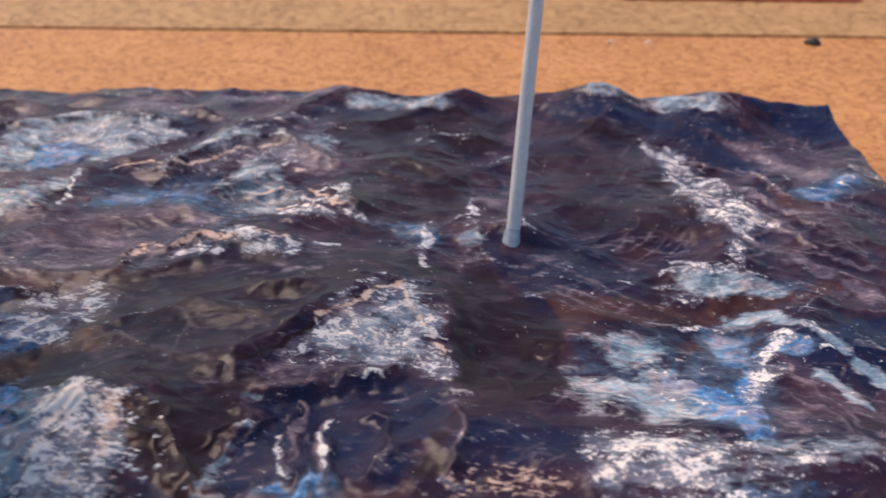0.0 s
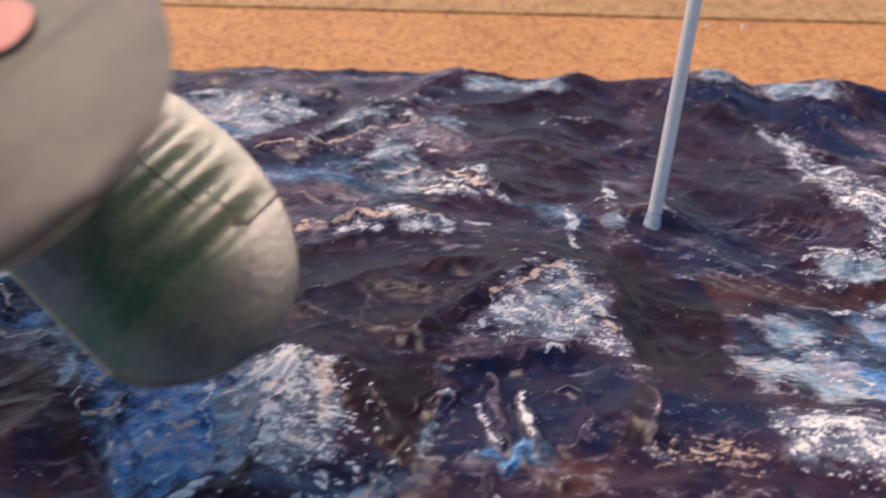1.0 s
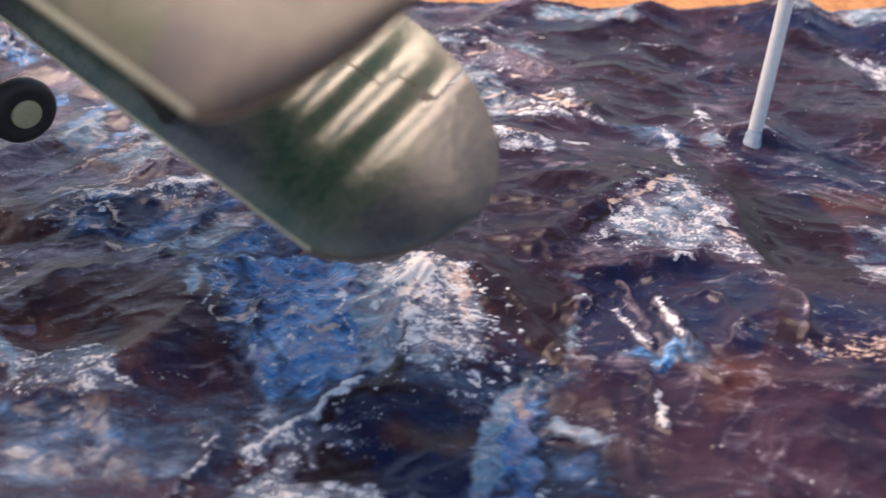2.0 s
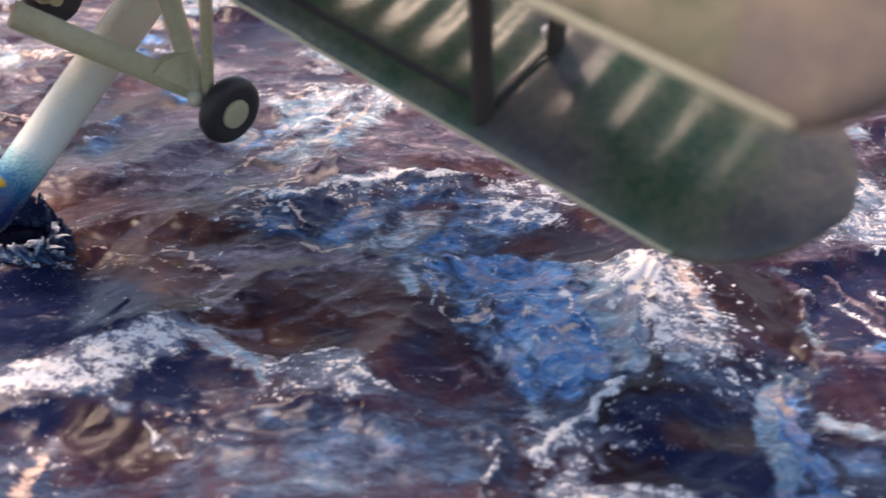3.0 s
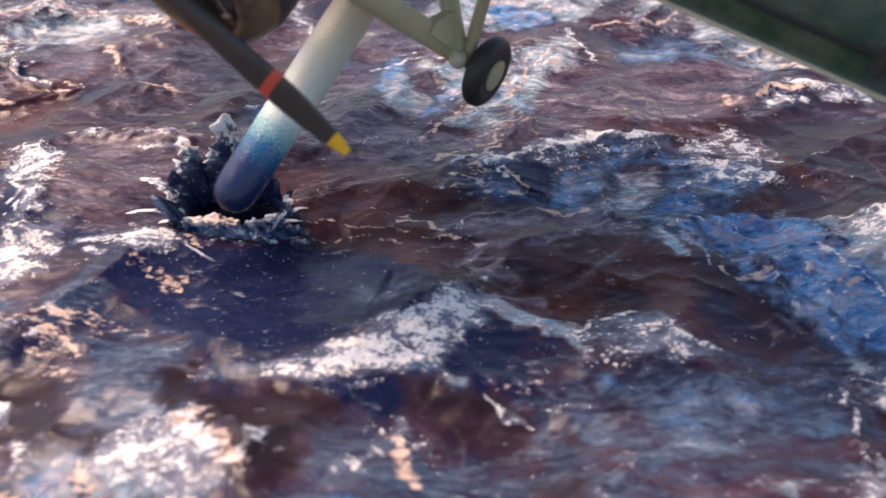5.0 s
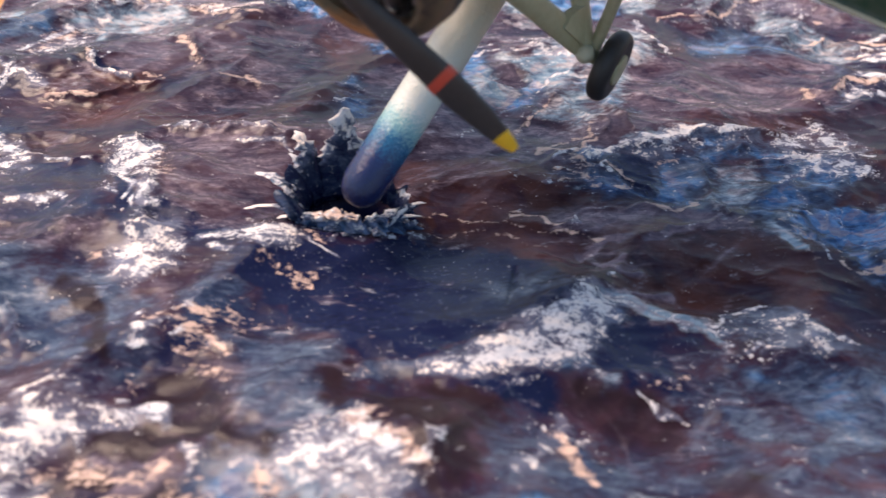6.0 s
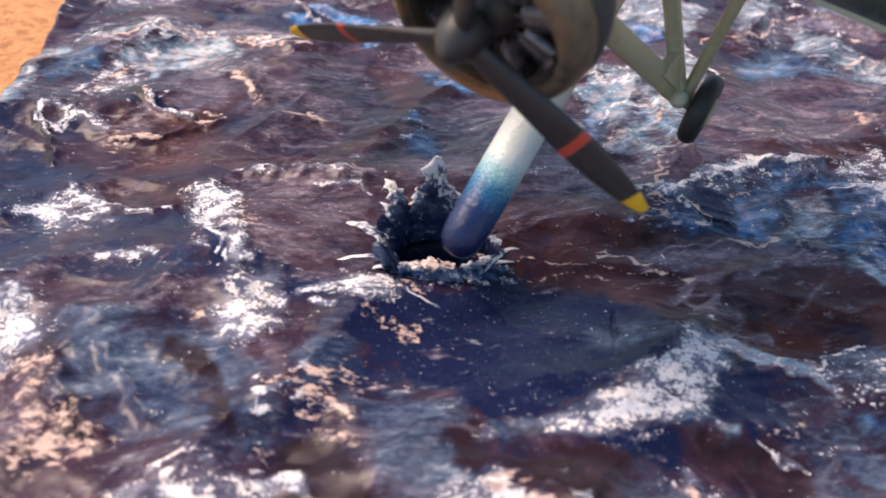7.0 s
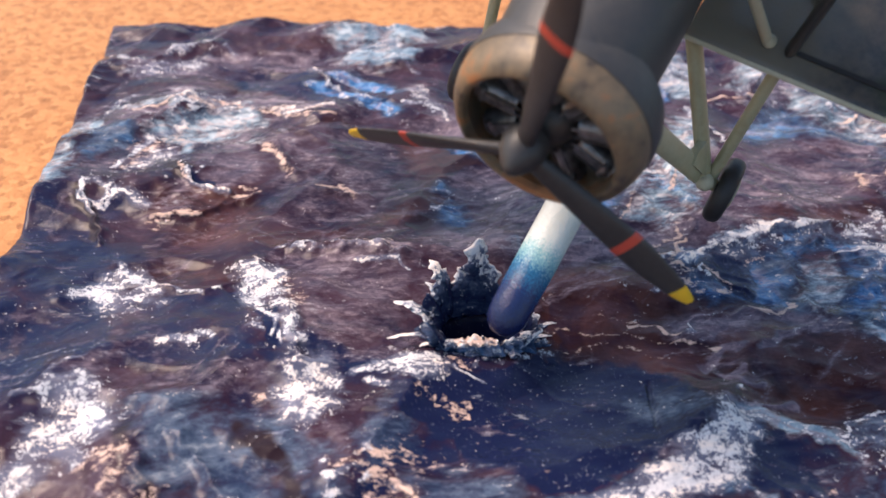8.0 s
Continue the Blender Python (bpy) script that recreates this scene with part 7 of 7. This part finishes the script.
def wing_skin(shape, z0, thick, y_from, y_to, cut_from=0.0, cut_to=None, pitch=8.0, sag=0.66):
    """A fabric-covered surface between two stations. cut_from/cut_to: functions or values of x that bound it ahead and behind."""
    n = max(2, int(abs(y_to - y_from) / 0.8))
    stations = [y_from + (y_to - y_from) * k / n for k in range(n + 1)]
    rings, steps = [], 14
    for y in stations:
        le, te = outline(y, *shape)
        chord = le - te
        a = le if not cut_from else min(le, cut_from(y) if callable(cut_from) else cut_from)
        b = te if cut_to is None else max(te, cut_to(y) if callable(cut_to) else cut_to)
        if a - b < 0.1:
            b = a - 0.1
        t = thick * min(1.0, math.sqrt(max(chord, 0.3) / 36.0))
        rib = -sag * math.sin(math.pi * y / pitch) ** 2 if abs(y) < 128 else 0.0
        top, low = [], []
        for k in range(steps + 1):
            u = (k / steps) ** 1.6 if not cut_from else k / steps
            x = a + (b - a) * u
            c = max(0.0, min(1.0, (le - x) / max(chord, 1e-3)))
            taper = min(1.0, (c / 0.45) ** 1.6) * min(1.0, (1 - c) * 5)
            z1 = z0 - 0.03 * (le - x)
            top.append((x, y, z1 + 0.72 * t * profile(c) + rib * taper))
            low.append((x, y, z1 - 0.28 * t * profile(c) - 0.12 - 0.5 * rib * taper))
        rings.append(top + low[::-1])
    bm = loft(rings)
    n_ring = 2 * (steps + 1)
    bm.faces.ensure_lookup_table()
    for i, f in enumerate(bm.faces):
        k = i % n_ring
        rounded = abs(f.calc_center_median().y) > 0.001 * shape[3]
        f.material_index = 0 if (1 if not (cut_from or rounded) else 0) <= k < steps else 1
    return bm


def surface(name, bm, parent, label="", paint=CAMO):
    ob = part(name, bm, paint, parent, label)
    ob.data.materials.append(SKY_GREY)
    return ob


LOWER = (-47.6, -85.0, 142.0, 126.5, 104.0, -65.0)
UPPER = (-46.6, -87.5, 145.5, 136.5, 110.0, -66.0)


def hinge(y):
    return -72.8 if abs(y) < 117.4 else -75.2


for s in (1, -1):
    low = surface("lower_wing", wing_skin(LOWER, -22.6, 2.0, s * 11.0, s * 57.5), plane, "lower wing with grey and green upper side and pale edge")
    surface("outer_panel", wing_skin(LOWER, -22.6, 2.0, s * 57.5, s * 126.0, 0.0, hinge), low)
    surface("wing_tip", wing_skin(LOWER, -22.6, 2.0, s * 126.0, s * 142.4), low)
    surface("aileron", wing_skin(LOWER, -22.6, 2.0, s * 58.1, s * 125.4, lambda y: hinge(y) - 0.3), low)
    part("hinge_gap", box((-0.0756, 0.0580 if s > 0 else -0.1254, -0.0237), (-0.0722, 0.1254 if s > 0 else -0.0580, -0.0232)), DARK, low, "dark gap ahead of the aileron")
    part("slot", box((-0.0535, 0.0290 if s > 0 else -0.0915, -0.0222), (-0.0525, 0.0915 if s > 0 else -0.0290, -0.02095)), DARK, low, "dark slot behind the leading edge")
upper = surface("upper_wing", wing_skin(UPPER, 18.8, 2.6, -145.4, 145.4, sag=0.38), plane, "upper wing with grey and green top and pale underside", SHEEN_CAMO)

disc, loops = bmesh.new(), []
for k in range(1, 9):
    loop = []
    for i in range(40):
        a = 2 * math.pi * i / 40
        x, y = -71.0 + 0.5 * k * math.cos(a), 119.5 + 0.5 * k * math.sin(a)
        le, te = outline(y, *UPPER)
        loop.append(disc.verts.new(Vector((x, y, 18.8 - 0.03 * (le - x) + 0.72 * 2.6 * profile((le - x) / (le - te)) + 0.26)) * 0.001))
    loops.append(loop)
disc.faces.new(loops[0])
for p, q in zip(loops, loops[1:]):
    for i in range(40):
        disc.faces.new((p[i], p[(i + 1) % 40], q[(i + 1) % 40], q[i]))
part("roundel", disc, RED, upper, "red roundel centre")


# fuselage
def body_ring(x, w, top, bottom, power, n=36):
    ring = []
    for k in range(n):
        a = 2 * math.pi * k / n
        c, s = math.cos(a), math.sin(a)
        ring.append((x, w * math.copysign(abs(c) ** power, c), (top + bottom) / 2 + (top - bottom) / 2 * math.copysign(abs(s) ** power, s)))
    return ring


bm = loft([body_ring(*r) for r in ((-14, 12.5, 12.5, -12.5, 1.0), (-22, 13.2, 13.2, -15, 0.9), (-32, 12.8, 12.5, -19, 0.75), (-50, 12.0, 12.0, -23, 0.6), (-90, 11.5, 11.0, -23, 0.6), (-150, 8.5, 10.0, -16, 0.65), (-200, 5.0, 8.5, -9, 0.75), (-243, 1.5, 7.0, -3, 0.9))])
bm.faces.ensure_lookup_table()
for f in bm.faces:
    f.material_index = 1 if f.calc_center_median().z < -0.011 else 0
fus = part("fuselage", bm, SLATE, plane)
fus.data.materials.append(SKY_GREY)


# cowling ring, engine and propeller: the thrust line is tipped up a little against the wings
NOSE_TILT = Matrix.Translation((0, 0, -0.021)) @ Euler((0, radians(-8.0), 0)).to_matrix().to_4x4() @ Matrix.Translation((0, 0, 0.021))
nose_parts = []


def nose_part(*args):
    ob = part(*args)
    nose_parts.append(ob)
    return ob


def ring_turned(pts, n=56):
    bm = bmesh.new()
    rings = [[bm.verts.new(Vector((x, r * math.cos(a) + 1.0, r * math.sin(a) - 2.6)) * 0.001) for a in (2 * math.pi * k / n for k in range(n))] for x, r in pts]
    for a, b in zip(rings, rings[1:] + rings[:1]):
        for i in range(n):
            bm.faces.new((a[i], a[(i + 1) % n], b[(i + 1) % n], b[i]))
    return bm


nose_part("cowling", ring_turned([(-3.8, 12.7), (-2.7, 13.1), (-2.4, 13.7), (-2.7, 14.5), (-4.2, 15.6), (-6.5, 16.35), (-9.5, 16.6), (-12.5, 16.3), (-14.6, 15.6), (-14.8, 14.9), (-12, 15.0), (-8, 14.5), (-5, 13.2)]), BRONZE, plane, "scorched bronze engine cowling ring")
# rear of the cowling: darker paint that also carries its shading
nose_part("cowl_band", ring_turned([(-8.2, 16.62), (-9.6, 16.85), (-12.6, 16.6), (-14.8, 15.9), (-15.3, 15.0), (-14.9, 14.8), (-12.0, 15.2), (-8.2, 16.2)]), SLATE, plane, "dark rear band of the cowling")
engine = nose_part("engine", turned([(-3.8, 1.0), (-4.4, 2.6), (-5.8, 4.0), (-8.4, 5.2), (-13.0, 5.6), (-13.1, 14.2), (-14.0, 14.2)], (0, 1.0, -2.6)), BLACK, plane)
for k in range(9):
    a = 2 * math.pi * k / 9 + 0.3
    u = Vector((0, math.cos(a), math.sin(a)))
    pts, rad = [], []
    for i in range(13):
        pts.append(u * (5.6 + 0.6 * i) + Vector((-8.2, 1.0, -2.6)))
        rad.append(2.25 if i % 2 == 0 else 2.05)
    nose_part("cylinder", tube(pts, rad, 12), ENGINE, engine)
    w = Vector((0, -math.sin(a), math.cos(a)))
    at = u * 11.6 + Vector((-6.6, 1.0, -2.6))
    nose_part("rocker_box", tube([at - w * 1.7, at - w * 1.5, at, at + w * 1.5, at + w * 1.7], [0.3, 0.75, 0.9, 0.75, 0.3], 10), ENGINE, engine)
    for q in (-1.0, 1.0):
        nose_part("pushrod", tube([u * 4.6 + w * q * 0.8 + Vector((-6.2, 1.0, -2.6)), u * 12.2 + w * q * 1.0 + Vector((-6.2, 1.0, -2.6))], [0.26, 0.26], 8), BLACK if q < 0 else ENGINE, engine)

propeller = nose_part("propeller", turned([(5.0, 0.3), (4.4, 1.2), (2.9, 2.5), (1.3, 3.4), (-0.5, 3.85), (-2.2, 3.85), (-2.6, 3.1), (-3.4, 2.2)]), BLACK, plane, "black three-bladed propeller with yellow tips")


def blade_rings(angle, r0, r1, grow=0.0, n=14):
    u = Vector((0, math.cos(angle), math.sin(angle)))
    t = Vector((1, 0, 0)).cross(u)
    rings = []
    for k in range(n + 1):
        r = r0 + (r1 - r0) * k / n
        q = r / 38.3
        half = 0.5 * 6.3 * min(1.0, 0.50 + 0.75 * q) * (math.sqrt(max(0.02, 1 - ((q - 0.5) / 0.515) ** 2.4)) if q > 0.5 else 1.0) + grow
        beta = radians(36 - 22 * q)
        chord = t * math.cos(beta) - Vector((1, 0, 0)) * math.sin(beta)
        flat = Vector((1, 0, 0)) * math.cos(beta) + t * math.sin(beta)
        thick = 1.1 * (1 - 0.75 * q) + 0.12 + grow
        rings.append([u * r + chord * (half * math.cos(a)) + flat * (thick * math.sin(a)) for a in (2 * math.pi * i / 16 for i in range(16))])
    return rings


# the upright blade leans a little
for k, (lean, band) in enumerate(((-0.075, 25.2), (0.0, 22.2), (0.0, 22.2))):
    ang = math.pi / 2 + k * 2 * math.pi / 3 + lean
    blade = nose_part("blade", loft(blade_rings(ang, 2.5, 36.0, n=30)), BLACK, propeller)
    nose_part("tip", loft(blade_rings(ang, 35.0, 38.25, 0.02)), YELLOW, blade, "yellow blade tip")
    nose_part("stripe", loft(blade_rings(ang, band, band + 1.6, 0.05, 3)), RED, blade, "red blade stripe")
for ob in nose_parts:
    if ob.name.split(".")[0] in ("propeller", "blade", "tip", "stripe"):
        ob.data.transform(Matrix.Translation((0, 0, -0.0020)))
    ob.data.transform(NOSE_TILT)


# landing gear and struts
def strut(name, a, b, r, mat, squash=1.0, along=None, parent=plane, label=""):
    mid = (Vector(a) + Vector(b)) / 2
    return part(name, tube([a, mid, b], [r, r, r], 14, squash, along), mat, parent, label)


for s in (1, -1):
    gear = strut("front_leg", (-36.5, s * 25.0, -46.5), (-23.0, s * 13.0, -15.5), 1.3, KHAKI, 1.9, (1, 0, 0), plane, "pale khaki undercarriage leg")
    strut("rear_leg", (-36.5, s * 26.0, -46.0), (-53.0, s * 10.5, -23.0), 1.3, KHAKI, 1.7, (1, 0, 0), gear)
    strut("oleo", (-37.5, s * 27.6, -47.0), (-51.5, s * 29.0, -23.5), 1.25, KHAKI, 1.0, None, gear)
    boss = bmesh.new()
    bmesh.ops.create_uvsphere(boss, u_segments=16, v_segments=10, radius=0.0019)
    bmesh.ops.translate(boss, vec=Vector((-35.0, s * 26.9, -46.4)) * 0.001, verts=boss.verts)
    part("axle_boss", boss, SKY_GREY, gear, "cream axle boss")
    strut("axle", (-36.0, s * 23.5, -47.0), (-37.5, s * 31.5, -50.5), 1.5, KHAKI, 1.0, None, gear)
    web = [(-36.0, 26.5, -46.5), (-32.5, 22.6, -37.5), (-35.5, 22.3, -37.5), (-38.0, 22.6, -38.5), (-41.0, 22.8, -40.3)]
    rings = [[(x, s * (y + d), z) for x, y, z in web] for d in (-0.8, 0.8)]
    part("gusset", loft(rings), KHAKI, gear)
    ang = [math.radians(v) for v in range(0, 360, 30)]
    wheel_rings = [(-2.0, 5.2), (-1.8, 6.3), (-1.1, 7.05), (0, 7.3), (1.1, 7.05), (1.8, 6.3), (2.0, 5.2), (1.85, 4.4)]
    tyre = turned([(x, r) for x, r in [(-1.8, 0.5)] + wheel_rings + [(1.8, 0.5)]])
    turn = Matrix.Translation((-0.0378, s * 0.0312, -0.0512)) @ Euler((0, 0, math.pi / 2 * s)).to_matrix().to_4x4()
    bmesh.ops.transform(tyre, matrix=turn, verts=tyre.verts)
    wheel = part("wheel", tyre, RUBBER, gear, "black rubber wheel with a khaki hub")
    cap = turned([(1.6, 3.2), (2.25, 3.1), (2.45, 2.6), (2.5, 0.2)])
    bmesh.ops.transform(cap, matrix=turn, verts=cap.verts)
    part("hub_cap", cap, KHAKI, wheel)
    # struts between the wings
    strut("interplane_strut", (-51.7, s * 93.0, -21.5), (-55.8, s * 97.4, 19.5), 1.15, SLATE, 1.8, (1, 0, 0))
    strut("interplane_strut", (-67.0, s * 95.0, -21.5), (-71.5, s * 99.0, 19.5), 1.15, SLATE, 1.8, (1, 0, 0))
    strut("inner_strut", (-53.5, s * 29.5, -21.5), (-57.0, s * 33.0, 19.5), 1.15, SLATE, 1.8, (1, 0, 0))
    strut("inner_strut", (-68.0, s * 29.5, -21.5), (-71.0, s * 33.0, 19.5), 1.15, SLATE, 1.8, (1, 0, 0))
    brace = strut("brace_strut", (-52.2, s * 25.3, -20.6), (-46.0, s * 12.0, 9.0), 1.0, SKY_GREY, 1.0)
    knob = bmesh.new()
    bmesh.ops.create_uvsphere(knob, u_segments=14, v_segments=8, radius=0.0013)
    bmesh.ops.translate(knob, vec=Vector((-52.2, s * 25.3, -19.9)) * 0.001, verts=knob.verts)
    part("knob", knob, SKY_GREY, brace)
    # feet of the outer struts, joined by a dark rail
    strut("foot_rail", (-50.5, s * 92.8, -20.6), (-69.0, s * 95.2, -20.9), 0.5, BLACK, 0.7, (0, 0, 1))
    foot = bmesh.new()
    bmesh.ops.create_uvsphere(foot, u_segments=14, v_segments=8, radius=0.0011)
    bmesh.ops.translate(foot, vec=Vector((-67.6, s * 93.6, -19.6)) * 0.001, verts=foot.verts)
    part("strut_bolt", foot, ROD, plane, "pale bolt at the foot of a strut")


def under(x, y):
    """A point on the underside of the upper wing."""
    le, te = outline(y, *UPPER)
    c = max(0.0, min(1.0, (le - x) / (le - te)))
    return (x, y, 18.8 - 0.03 * (le - x) - 0.28 * 2.6 * profile(c) - 0.15)


for s in (1, -1):
    for line in ([(-51.0, y) for y in range(16, 132, 4)], [(x, 130.0) for x in range(-51, -80, -3)], [(-79.0, y) for y in range(16, 130, 4)]):
        pts = [under(x, s * y) for x, y in line]
        part("seam", tube(pts, [0.24] * len(pts), 8), KHAKI, upper)
